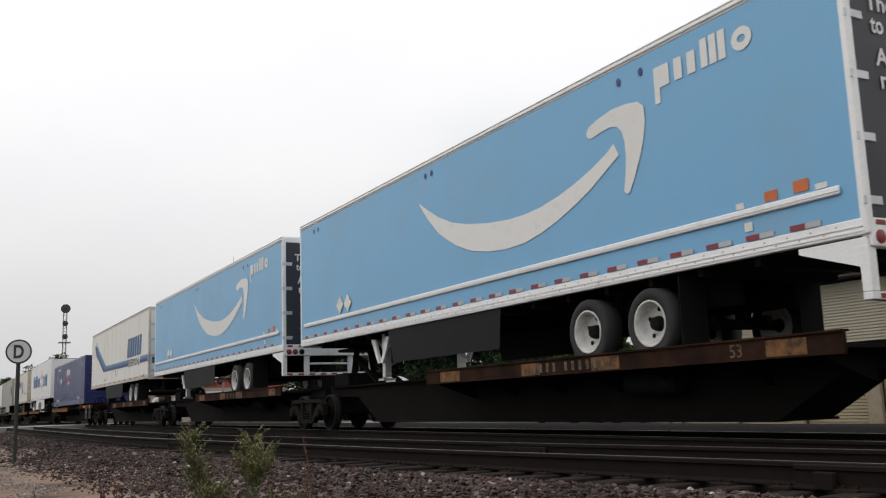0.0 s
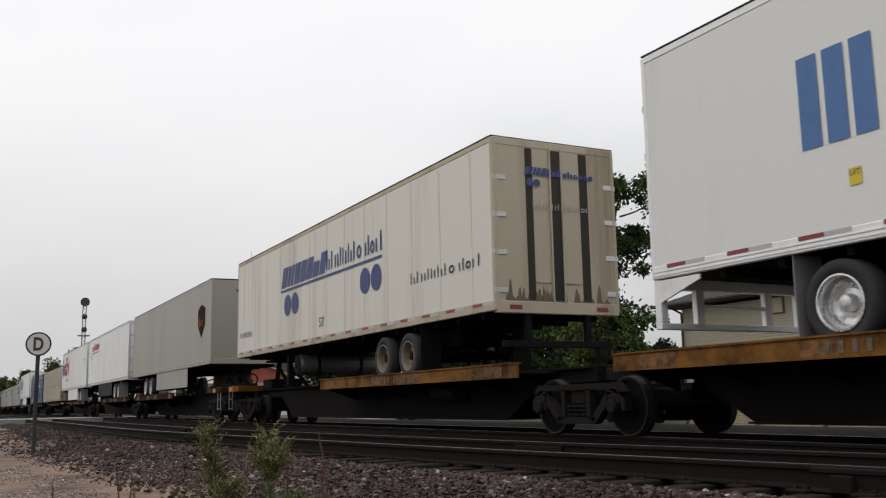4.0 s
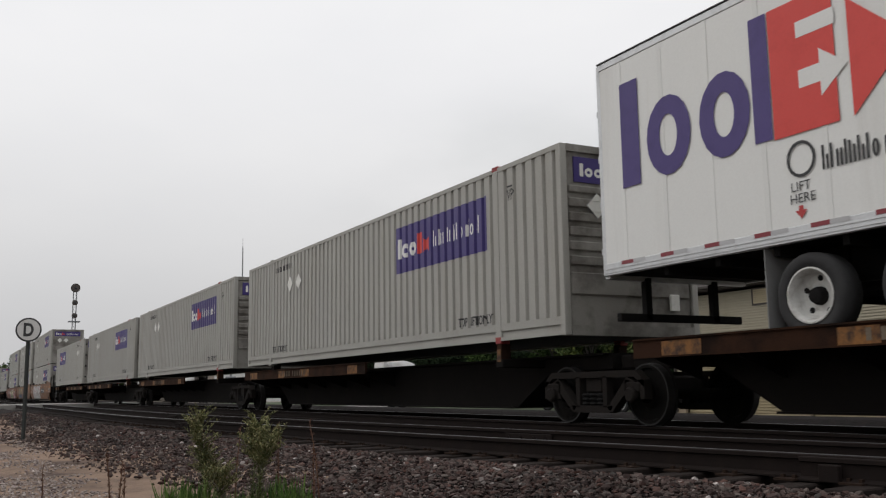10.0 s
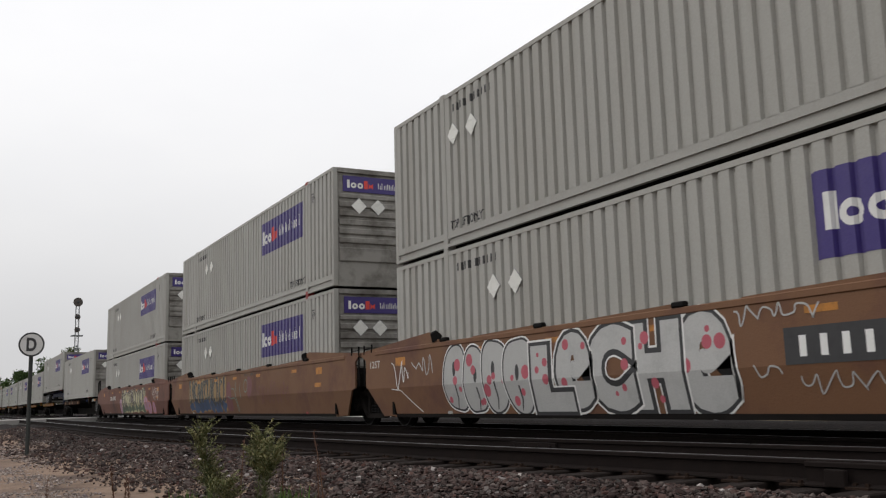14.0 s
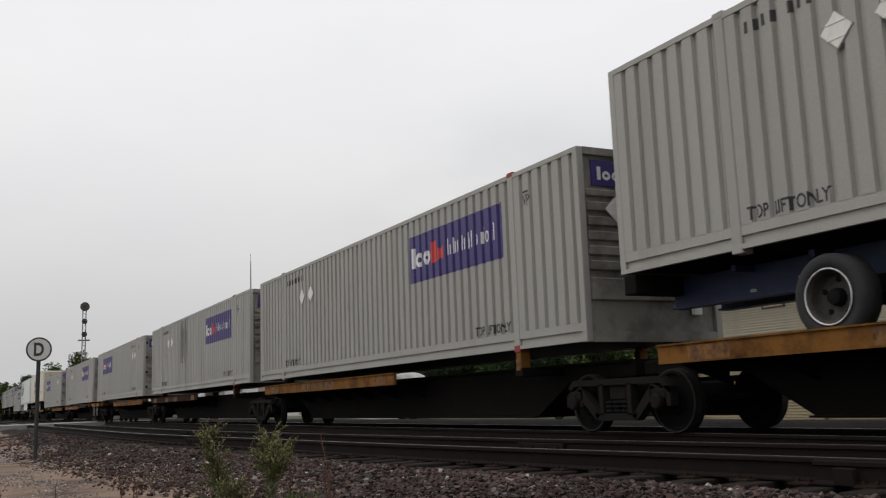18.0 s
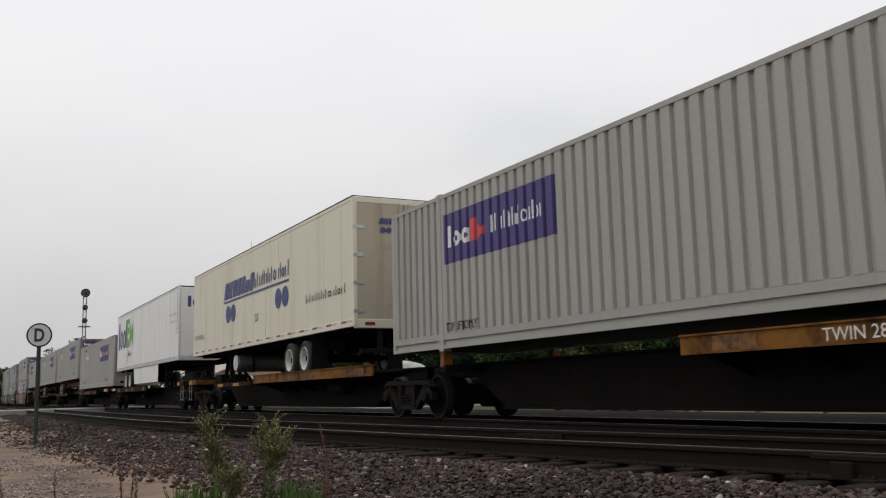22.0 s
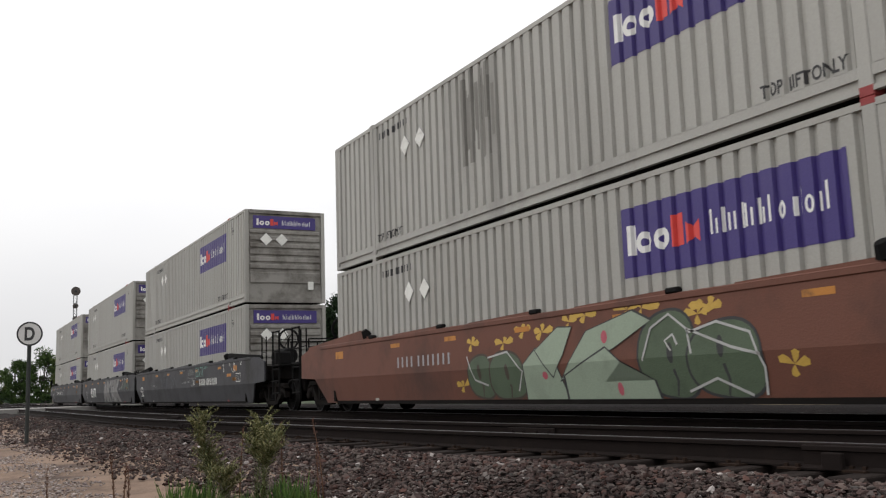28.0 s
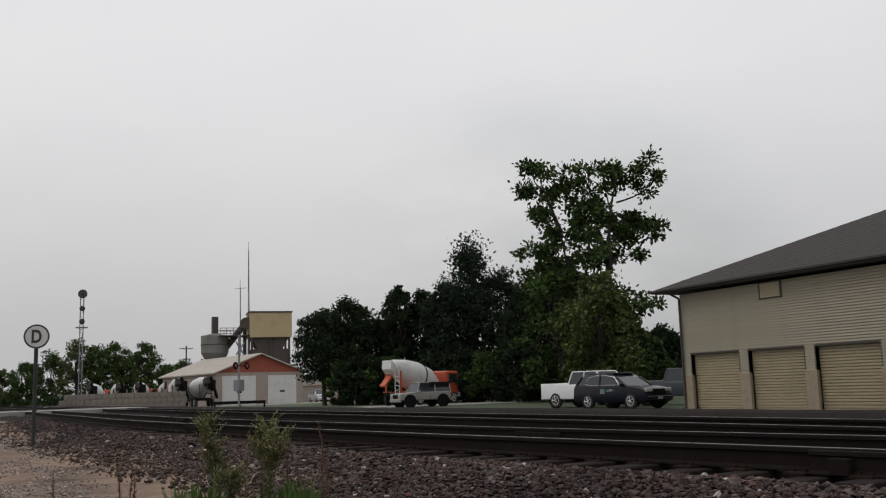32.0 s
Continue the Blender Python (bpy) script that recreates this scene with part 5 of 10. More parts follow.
    rod(bm, (-0.9, gy, 0.75), (0.9, gy, 0.75), 0.04, 6)
    rod(bm, (-0.9, gy, 0.35), (0.9, gy, BOX0 - 0.05), 0.025, 6)
    part("landing_gear", bm, ALU if skin is TRBLUE else BLACK, t)
    if skin is TRBLUE:
        for sx in (-1, 1):
            for k in (-1, 1):
                bm = bmesh.new()
                prism(bm, [(gy + k * 0.02, 0.42), (gy + k * 0.13, 0.42), (gy + k * 0.5, BOX0 - 0.02), (gy + k * 0.3, BOX0 - 0.02)], lambda u, v, d, q=sx: (q * (1.0 + d), u, v), 0.05)
                part("gear_brace", finish(bm), RAILBRT, t, "pale V-shaped brace")
    y, first = -LEN / 2 + 0.6, None
    while y < LEN / 2 - 0.4:
        if first is None:
            first = part("cross_member", B(-HALF + 0.1, HALF - 0.1, -0.04, 0.04, BOX0 - 0.1, BOX0 + 0.02), BLACK, t)
            first.matrix_basis = pose(0, y, 0)
        else:
            again("cross_member", first, t, pose(0, y, 0))
        y += 0.9
    if skirt:
        sm, d0, d1, low, cut = skirt
        for sgn in (-1, 1):
            bm = bmesh.new()
            poly = [(du(d0), BOX0), (du(d0 + cut), low), (du(d1 - cut * 0.3), low), (du(d1), BOX0)]
            prism(bm, poly, lambda u, v, d, k=sgn: (k * (HALF - 0.03 - d), -u, v), 0.012)
            part("side_skirt", finish(bm), sm, t)
    return t


def mk(t, shapes, m, label="", off=0.006):
    return part("marking", decal(shapes, lambda u, v: near_side(u, v, off)), m, t, label)


def mk_end(t, shapes, m, label="", off=0.018):
    return part("marking", decal(shapes, lambda u, v: near_end(u, v + 0.1, off)), m, t, label)


W2 = lambda z: z - DECK      # height over the rail to height over the deck
WE = lambda z: z - DECK - 0.1


def blue_trailer():
    t = trailer("sky blue trailer with a white curved arrow and dark rear doors", TRBLUE, axles=(11.55, 12.85), skirt=(SKIRTBLK, 5.0, 9.3, 0.38, 0.25), endmat=DOORDARK, railmat=RAILBRT, roofmat=RAILBRT)
    up = [(6.62, 4.29), (7.0, 4.07), (7.4, 3.87), (7.9, 3.68), (8.41, 3.56), (9.1, 3.45), (9.73, 3.39), (10.2, 3.38), (10.66, 3.41), (11.1, 3.48), (11.5, 3.57), (11.9, 3.69), (12.24, 3.82), (12.42, 3.92)]
    lo = [(6.66, 4.22), (6.95, 3.92), (7.37, 3.58), (7.7, 3.4), (8.01, 3.25), (8.5, 3.08), (9.05, 2.98), (9.6, 2.93), (10.16, 2.94), (10.6, 3.01), (11.05, 3.12), (11.5, 3.27), (11.84, 3.4), (12.52, 3.74)]
    up, lo = [(du(d), W2(z)) for d, z in up], [(du(d), W2(z)) for d, z in lo]
    n = len(up)
    mk(t, [[lo[i], lo[i + 1], up[i + 1], up[i]] for i in range(n - 1)], WHITEMK, "white upward curve")
    head = [(11.84, 4.22), (11.9, 4.29), (12.1, 4.35), (12.42, 4.4), (12.72, 4.39), (12.96, 4.35), (13.07, 4.26), (13.08, 4.05), (13.02, 3.8), (12.92, 3.58), (12.8, 3.35), (12.69, 3.19), (12.63, 3.18), (12.58, 3.23),
            (12.63, 3.46), (12.66, 3.7), (12.65, 3.9), (12.6, 4.05), (12.5, 4.14), (12.36, 4.17), (12.15, 4.15), (11.95, 4.12), (11.86, 4.15)]
    mk(t, [[(du(d), W2(z)) for d, z in head]], WHITEMK, "white arrow head")
    mk(t, wordmark(du(13.3), du(14.95), W2(4.4), W2(4.76), "siiMo", 0, 0.78, 0.3), WHITEMK, "white blocks and rings")
    mk(t, [rect(du(13.3), du(13.4), W2(4.2), W2(4.42))], WHITEMK)
    part("rub_rail", B(-HALF - 0.03, -HALF, -du(15.9), -du(0.3), BOX0 + 0.45, BOX0 + 0.545, bevel=0.012), RAILBRT, t, "white rub rail")
    part("rub_rail", B(-HALF - 0.038, -HALF - 0.03, -du(15.9), -du(0.3), BOX0 + 0.485, BOX0 + 0.505), RAILBRT, t, "white rub rail")
    part("rivets", decal([disc(du(0.3 + 0.155 * i), BOX0 + (0.065 if i % 2 else 0.122), 0.012, 0.012, 6) for i in range(101)], lambda u, v: near_side(u, v, 0.0105)), GREYMK, t)
    part("top_bead", B(-HALF - 0.014, -HALF, -LEN / 2 + 0.04, LEN / 2 - 0.04, BOX1 - 0.07, BOX1 - 0.05), GREYMK, t)
    tape(t, 0.35, 15.7, 0.62, BOX0 + 0.18, 0.06, 0.2)
    for d in (1.0, 1.28, 13.05, 12.6, 6.9, 7.15):
        mk(t, [disc(du(d), BOX1 - 0.3 if d > 12 else BOX1 - 0.27, 0.045, 0.06, 10)], BLUEMK, off=0.007)
    for d in (2.6, 3.05):
        placard(t, du(d), BOX0 + 0.77, lambda u, v, w: near_side(u, v, 0.004 + w), 0.2)
    mk(t, [rect(du(14.92), du(15.1), BOX0 + 0.57, BOX0 + 0.68), rect(du(15.32), du(15.52), BOX0 + 0.58, BOX0 + 0.71)], STICKER, "orange stickers")
    mk(t, [rect(du(14.5), du(14.62), BOX0 + 0.56, BOX0 + 0.63), rect(du(14.6), du(14.72), BOX0 + 0.29, BOX0 + 0.39), rect(du(15.6), du(15.75), BOX0 + 0.56, BOX0 + 0.62)], PLACARD, "small white labels")
    words = lettering("There's", -0.96, 3.31, 0.2, 0.84, bold=0.02) + lettering("to", -0.92, 3.06, 0.17, 0.2, bold=0.02) + lettering("A truck", -0.89, 2.71, 0.2, 0.86, bold=0.02) + lettering("more.", -0.85, 2.46, 0.14, 0.68, bold=0.02)
    mk_end(t, words, WHITEMK, "words There's, to, A truck, more.")
    mk_end(t, wordmark(-0.62, 0.1, 3.06, 3.26, "biiMo", 0, 0.75, 0.3) + wordmark(-0.74, -0.02, 1.58, 1.7, "oMosos", 0, 1.0, 0.25), WHITEMK, "pale blocks and rings")
    mk_end(t, stroke([(-0.62, 1.52), (-0.4, 1.46), (-0.2, 1.52)], 0.03, 0.015), BLUEMK, "blue curve")
    return t


def delivery_trailer():
    t = trailer("white trailer with a blue arrow stripe along its side", TRDUSTY, axles=(12.03, 13.32), skirt=(SKIRTBLK, 5.0, 10.0, 0.4, 0.15), endmat=TRDUSTY, railmat=RAILDIRT, ribs=1.22)
    P = lambda d, z: (du(d), W2(z))
    # three bands of blue run down from the bird and bend along the side
    edges = [[(1.9, 4.36), (5.1, 3.09), (16.08, 3.05)], [(1.88, 4.18), (4.9, 3.0), (16.08, 2.96)], [(1.84, 4.0), (4.6, 2.92), (16.08, 2.87)], [(1.78, 3.8), (4.3, 2.81), (16.08, 2.76)]]
    for hi, lo, m in zip(edges, edges[1:], (SKYLIGHT, TEALMK, BLUEMK)):
        q = lambda z, d: d + 0.75 * (z - 2.76)
        (_, zh), (_, zl) = hi[2], lo[2]
        mk(t, [[P(*lo[0]), P(*lo[1]), P(*hi[1]), P(*hi[0])], [P(*lo[1]), P(q(zl, 11.42), zl), P(q(zh, 11.42), zh), P(*hi[1])], [P(q(zl, 14.25), zl), P(16.08, zl), P(16.08, zh), P(q(zh, 14.25), zh)]], m, "blue stripe", 0.008)
    mk(t, [[P(1.13, 4.36), P(1.5, 4.3), P(1.89, 4.59), P(1.78, 4.28), P(2.2, 4.2), P(1.85, 4.1), P(2.15, 3.9), P(1.75, 4.0), P(1.56, 3.65), P(1.5, 4.05)]], BLUEMK, "dark blue bird shape", 0.009)
    mk(t, wordmark(du(11.2), du(14.55), W2(3.14), W2(4.02), "Mbbbbb", 0.18), TEALMK, "slanted blue blocks")
    mk(t, lettering("INTERMODAL", du(11.6), W2(2.7), 0.34, 2.6, 0.1), BLACKMK, "slanted word INTERMODAL")
    mk(t, [rect(du(15.15), du(15.4), W2(2.14), W2(2.25))] + lettering("AIR RIDE EQUIPPED", du(13.9), W2(2.12), 0.08, 0.95), BLACKMK, "small words AIR RIDE EQUIPPED")
    mk(t, lettering("53'", du(0.2), BOX0 + 0.28, 0.17), BLACKMK, "53'")
    mk(t, lettering("LIFT HERE", du(4.6), BOX0 + 0.3, 0.08), BLACKMK, "words LIFT HERE")
    tape(t, 0.3, 15.8, 1.45, BOX0 + 0.1, 0.06, 0.42)
    mk_end(t, [rect(-1.15, 1.15, WE(2.78), WE(2.92))], TEALMK, "blue band")
    mk_end(t, [rect(-1.15, 1.15, WE(2.66), WE(2.77))], BLUEMK)
    mk_end(t, wordmark(-0.75, 0.9, WE(3.1), WE(3.5), "Mbbbbb", 0.15), TEALMK)
    mk_end(t, lettering("DRIVE FOR THE", -0.8, WE(2.97), 0.07, 0.95, 0.15), BLACKMK, "small words DRIVE FOR THE")
    mk_end(t, [rect(-0.8 + 0.14 * i, -0.7 + 0.14 * i, WE(2.4), WE(2.53)) for i in range(5)], BLACKMK, "number shown as bars")
    for d in (7.93, 8.42):
        placard(t, du(d), W2(2.62), lambda u, v, w: near_side(u, v, 0.003 + w), 0.17)
    return t


def store_trailer():
    t = trailer("clean white trailer with large blue lettering shapes and orange rays", TRWHITE, nose_near=True, axles=(2.82, 4.16), skirt=(TRWHITE, 5.2, 11.9, 0.24, 0.0), endmat=TRWHITE, rim=CHROME, gear=12.9, railmat=RAILBRT)
    mk(t, wordmark(du(2.55), du(8.0), W2(3.1), W2(4.12), "MoIMois", 0, 0.75), SKYMK, "large blue blocks and rings")
    mk(t, wordmark(du(10.8), du(13.78), W2(3.0), W2(3.95), "ooM", 0, 1.0), SKYMK, "large blue rings")
    rays = []
    for i in range(6):
        a = math.pi / 2 + i * math.pi / 3
        c, s = math.cos(a), math.sin(a)
        rays += stroke([(du(9.55) + 0.32 * c, W2(3.55) + 0.32 * s), (du(9.55) + 0.6 * c, W2(3.55) + 0.6 * s), (du(9.55) + 0.95 * c, W2(3.55) + 0.95 * s)], 0.13, 0.3)
    mk(t, rays, AMBERMK, "six orange rays")
    tape(t, 0.3, 15.8, 1.05, BOX0 + 0.12, 0.05, 0.34)
    mk(t, lettering("53'", du(15.2), BOX0 + 0.35, 0.26), SKYMK, "53'")
    mk(t, [rect(du(3.1), du(3.25), BOX0 + 0.58, BOX0 + 0.76), rect(du(13.9), du(14.12), BOX0 + 0.45, BOX0 + 0.68)], LIFTYL, "small yellow lift label")
    mk(t, lettering("LIFT", du(3.11), BOX0 + 0.68, 0.06, 0.13) + lettering("LIFT", du(13.93), BOX0 + 0.58, 0.07, 0.16), BLACKMK, "word LIFT", 0.009)
    part("hiring_board", decal([rect(du(7.45), du(9.7), 0.28, 0.8)], lambda u, v: near_side(u, v, -0.012)), DOORDARK, t, "dark rounded notice board")
    part("marking", decal(lettering("We're Hiring Drivers", du(7.6), 0.56, 0.17, 1.95), lambda u, v: near_side(u, v, -0.008)), WHITEMK, t, "words We're Hiring Drivers")
    part("marking", decal([rect(du(7.65 + 0.11 * i), du(7.73 + 0.11 * i), 0.38, 0.47) for i in range(17)], lambda u, v: near_side(u, v, -0.008)), AMBERMK, t)
    mk_end(t, wordmark(-0.85, 0.1, 2.86, 3.08, "MoIMois", 0, 0.75), SKYMK)
    mk_end(t, wordmark(0.42, 1.0, 2.84, 3.04, "ooM", 0, 1.0), SKYMK)
    mk_end(t, [r for i in range(6) for r in stroke([(0.26 + 0.05 * math.cos(i * 1.047), 2.96 + 0.05 * math.sin(i * 1.047)), (0.26 + 0.13 * math.cos(i * 1.047), 2.96 + 0.13 * math.sin(i * 1.047))], 0.03, 0.04)], AMBERMK)
    mk_end(t, [rect(-0.2 + 0.12 * i, -0.11 + 0.12 * i, 2.18, 2.36) for i in range(6)], SKYMK, "number shown as bars")
    mk(t, [rect(du(15.86), du(15.98), 3.5 - 0.2 * i, 3.64 - 0.2 * i) for i in range(6)], SKYMK, "number down the corner as bars")
    part("clearance_unit", B(0.35, 0.75, -LEN / 2 - 0.09, -LEN / 2 - 0.012, 3.71, 3.81, bevel=0.02), ALU, t)
    return t


def shipper_trailer(label, clean):
    t = trailer(label, TRCREAM if clean else TRAGED, axles=(11.39, 12.62), ribs=1.22, endmat=DOORDIRT, roofmat=None, rim=RIMWHITE if clean else RIMDULL, railmat=TRCREAM if clean else DOORDIRT)
    mk(t, wordmark(du(4.55), du(8.0), W2(3.72), W2(4.26), "bIIbbbsb", 0.35), BLUEMK, "slanted dark blue blocks", 0.01)
    mk(t, thin_strokes(du(8.1), du(11.5), W2(3.76), W2(4.2), 0.07), BLUEMK, "dark blue strokes", 0.01)
    mk(t, [rect(du(4.5), du(11.5), W2(3.6), W2(3.66))], BLUEMK, "blue underline", 0.01)
    for d in (5.1, 5.72, 10.54, 11.17):
        mk(t, [disc(du(d), W2(3.21), 0.285, 0.29, 24)], BLUEMK, "dark blue dot", 0.01)
    mk(t, lettering("53'", du(8.25 if clean else 7.6), W2(2.72 if clean else 2.42), 0.24), BLACKMK, "53'", 0.01)
    mk(t, thin_strokes(du(12.9), du(15.7), W2(2.84), W2(3.06), 0.04), BLACKMK, "web name shown as bars", 0.01)
    mk(t, [rect(du(0.35 + 0.15 * i), du(0.41 + 0.15 * i), W2(2.62), W2(2.78)) for i in range(9)], GREYMK, "number shown as bars", 0.01)
    tape(t, 0.4, 15.8, 1.0, BOX0 + 0.1, 0.055, 0.34)
    mk_end(t, wordmark(-0.65, 0.1, 3.32, 3.46, "bIIbbbsb", 0.3), BLUEMK, off=0.03)
    mk_end(t, wordmark(0.15, 0.8, 3.32, 3.44, "sIiooos", 0), BLUEMK, off=0.03)
    for u in (-0.55, -0.4):
        mk_end(t, [disc(u, 3.18, 0.07)], BLUEMK, off=0.03)
    mk_end(t, thin_strokes(-0.5, 0.75, 2.72, 2.84, 0.02), GREYMK, off=0.03)
    if not clean:
        for u, w in ((-0.55, 0.14), (0.03, 0.24), (0.6, 0.17)):
            part("door_post", B(u - w / 2, u + w / 2, -LEN / 2 - 0.014, -LEN / 2 - 0.004, BOX0 + 0.2, BOX1 - 0.14), SOOTPOST, t, "sooty black upright")
        grime = []
        rng = random.Random(12)
        for k in range(60):
            u, w, h = rng.uniform(-1.08, 1.06), rng.uniform(0.02, 0.08), rng.uniform(0.06, 0.4) * rng.uniform(0.3, 1.0)
            grime.append([(u - w, BOX0 + 0.06), (u + w, BOX0 + 0.06), (u + w * 0.3, BOX0 + 0.06 + h), (u - w * 0.2, BOX0 + 0.06 + h * 0.9)])
        mk_end(t, grime, GRIME, "dark dirt streaks rising from the sill", 0.0075)
    ty = LEN / 2 - 5.45
    part("drum", lathe(bmesh.new(), [(-1.12, 0.05), (-1.12, 0.25), (-1.05, 0.28), (1.05, 0.28), (1.12, 0.25), (1.12, 0.05)], (0, ty, 0.6), "x", 22), TANKGREY, t, "cylindrical tank slung across below the floor")
    part("drum_cap", lathe(bmesh.new(), [(0, 0.262), (-0.02, 0.25), (-0.03, 0.1), (-0.05, 0.08), (-0.05, 0.02)], (-1.12, ty, 0.6), "x", 22), RIMWHITE if clean else BLACK, t, "pale round end cap" if clean else "")
    for xx in (-0.6, 0.6):
        part("tank_strap", B(xx - 0.04, xx + 0.04, ty - 0.3, ty + 0.3, 0.3, BOX0, bevel=0.01), BLACK, t)
    return t


def brown_shield_trailer():
    t = trailer("plain taupe grey trailer with a brown shield", TRGREY, nose_near=True, axles=(3.46, 4.77), skirt=(TRGREY, 6.2, 12.4, 0.3, 0.0), endmat=TRGREY, railmat=TRGREY)
    mk(t, [[(du(14.15), W2(4.1)), (du(14.7), W2(4.25)), (du(15.25), W2(4.1)), (du(15.25), W2(3.5)), (du(14.7), W2(3.02)), (du(14.15), W2(3.5))]], SPINEBR, "brown shield")
    mk(t, wordmark(du(14.3), du(15.1), W2(3.45), W2(3.8), "boo"), SPINEYL, "", 0.009)
    tape(t, 0.3, 15.9, 0.62, BOX0 + 0.1, 0.04, 0.2)
    part("hatch", B(0.35, 1.0, -LEN / 2 - 0.03, -LEN / 2 - 0.012, 1.9, 3.0), DOORDARK, t)
    mk_end(t, [rect(-0.4 + 0.1 * i, -0.33 + 0.1 * i, 3.5, 3.6) for i in range(6)], BLACKMK, "number shown as bars")
    return t


def express_trailer():
    t = trailer("white ribbed trailer with slanted red lettering shapes over a blue line", TRWHITE, axles=(11.6, 12.9), skirt=(SKIRTBLK, 5.0, 10.6, 0.3, 0.2), ribs=1.22, endmat=TRWHITE)
    mk(t, wordmark(du(1.5), du(2.25), W2(4.2), W2(4.55), "OO", 0.3), REDMK, "slanted red shapes", 0.01)
    mk(t, wordmark(du(2.45), du(4.85), W2(4.22), W2(4.62), "xbOboo", 0.3, 1.0), REDMK, "slanted red shapes", 0.01)
    mk(t, [rect(du(1.7), du(4.9), W2(4.06), W2(4.12)), rect(du(1.62), du(1.72), W2(3.7), W2(4.12), 0.06)], SKYMK, "blue line", 0.01)
    mk(t, [rect(du(1.36), du(1.5), W2(3.7), W2(4.05), 0.06)], REDMK, "", 0.01)
    for d in (2.55, 2.72):
        mk(t, [disc(du(d), W2(4.7), 0.06, 0.07, 10)], BLACKMK, "", 0.01)
    mk(t, lettering("LIFT POINT", du(1.85), W2(2.78), 0.1, 0.52) + [rect(du(2.08), du(2.12), W2(2.66), W2(2.76))], BLACKMK, "words LIFT POINT", 0.01)
    mk(t, lettering("53'", du(0.18), W2(2.66), 0.19), BLACKMK, "53'", 0.01)
    mk(t, [rect(du(2.02), du(2.06), W2(3.1), W2(3.5))], BLACKMK, "", 0.01)
    mk(t, [rect(du(3.35), du(3.47), W2(2.78), W2(2.9))], YELLOWRF, "", 0.01)
    tape(t, 0.35, 15.8, 0.75, BOX0 + 0.1, 0.06, 0.24)
    return t


def courier_trailer(second, nose_near, label, axles):
    t = trailer(label, TRWHITE, "white courier trailers", nose_near=nose_near, axles=axles, skirt=(TRWHITE, 4.9 if not nose_near else 5.4, 11.2 if not nose_near else 11.8, 0.26, 0.18), ribs=1.22 if not nose_near else 0.82, endmat=TRWHITE)
    mk(t, wordmark(du(0.5), du(2.8), W2(3.16), W2(4.6), "Ioo", 0, 0.72), VIOLETMK, "violet bars and rings", 0.01)
    mk(t, [rect(du(2.84), du(3.1), W2(3.2), W2(4.66))], VIOLETMK, "", 0.01)
    mk(t, wordmark(du(3.12), du(5.1), W2(3.18), W2(4.66), "bx", 0, 0.85), second, "bright block and lozenge", 0.01)
    # a bright arrow let into the block
    mk(t, [rect(du(3.5), du(3.78), W2(3.66), W2(3.86)), [(du(3.78), W2(3.5)), (du(4.12), W2(3.76)), (du(3.78), W2(4.02))], rect(du(3.5), du(4.0), W2(4.22), W2(4.4))], TRWHITE, "white arrow and bar in the block", 0.013)
    mk(t, ring(du(3.45), W2(2.9), 0.19, 0.2, 0.035) + thin_strokes(du(3.72), du(4.75), W2(2.72), W2(2.98), 0.03), BLACKMK, "thin dark strokes", 0.01)
    mk(t, wordmark(du(14.3), du(15.6), W2(3.9), W2(4.06), "sooox soM") + wordmark(du(14.35), du(15.6), W2(3.62), W2(3.72), "isssbobxxs"), MATS["faint_grey_marking"], "faint grey bars", 0.01)
    mk(t, lettering("LIFT", du(3.3), W2(2.56), 0.1) + lettering("HERE", du(3.28), W2(2.43), 0.1), BLACKMK, "words LIFT HERE", 0.01)
    mk(t, [[(du(3.33), W2(2.35)), (du(3.41), W2(2.26)), (du(3.49), W2(2.35))], rect(du(3.38), du(3.44), W2(2.35), W2(2.4))], REDMK, "small red arrow", 0.01)
    tape(t, 0.4, 15.8, 0.78, BOX0 + 0.12, 0.05, 0.24)
    mk_end(t, wordmark(-0.95, -0.05, 3.1, 3.55, "Ioo", 0, 0.75), VIOLETMK)
    mk_end(t, wordmark(0.0, 0.85, 3.1, 3.55, "bx", 0, 0.85), second)
    mk_end(t, thin_strokes(0.15, 0.8, 2.84, 2.97, 0.018), GREYMK)
    mk(t, [rect(du(15.86), du(15.94), 3.72 - 0.16 * i, 3.82 - 0.16 * i) for i in range(11)], BLACKMK, "number down the corner as bars", 0.012)
    return t


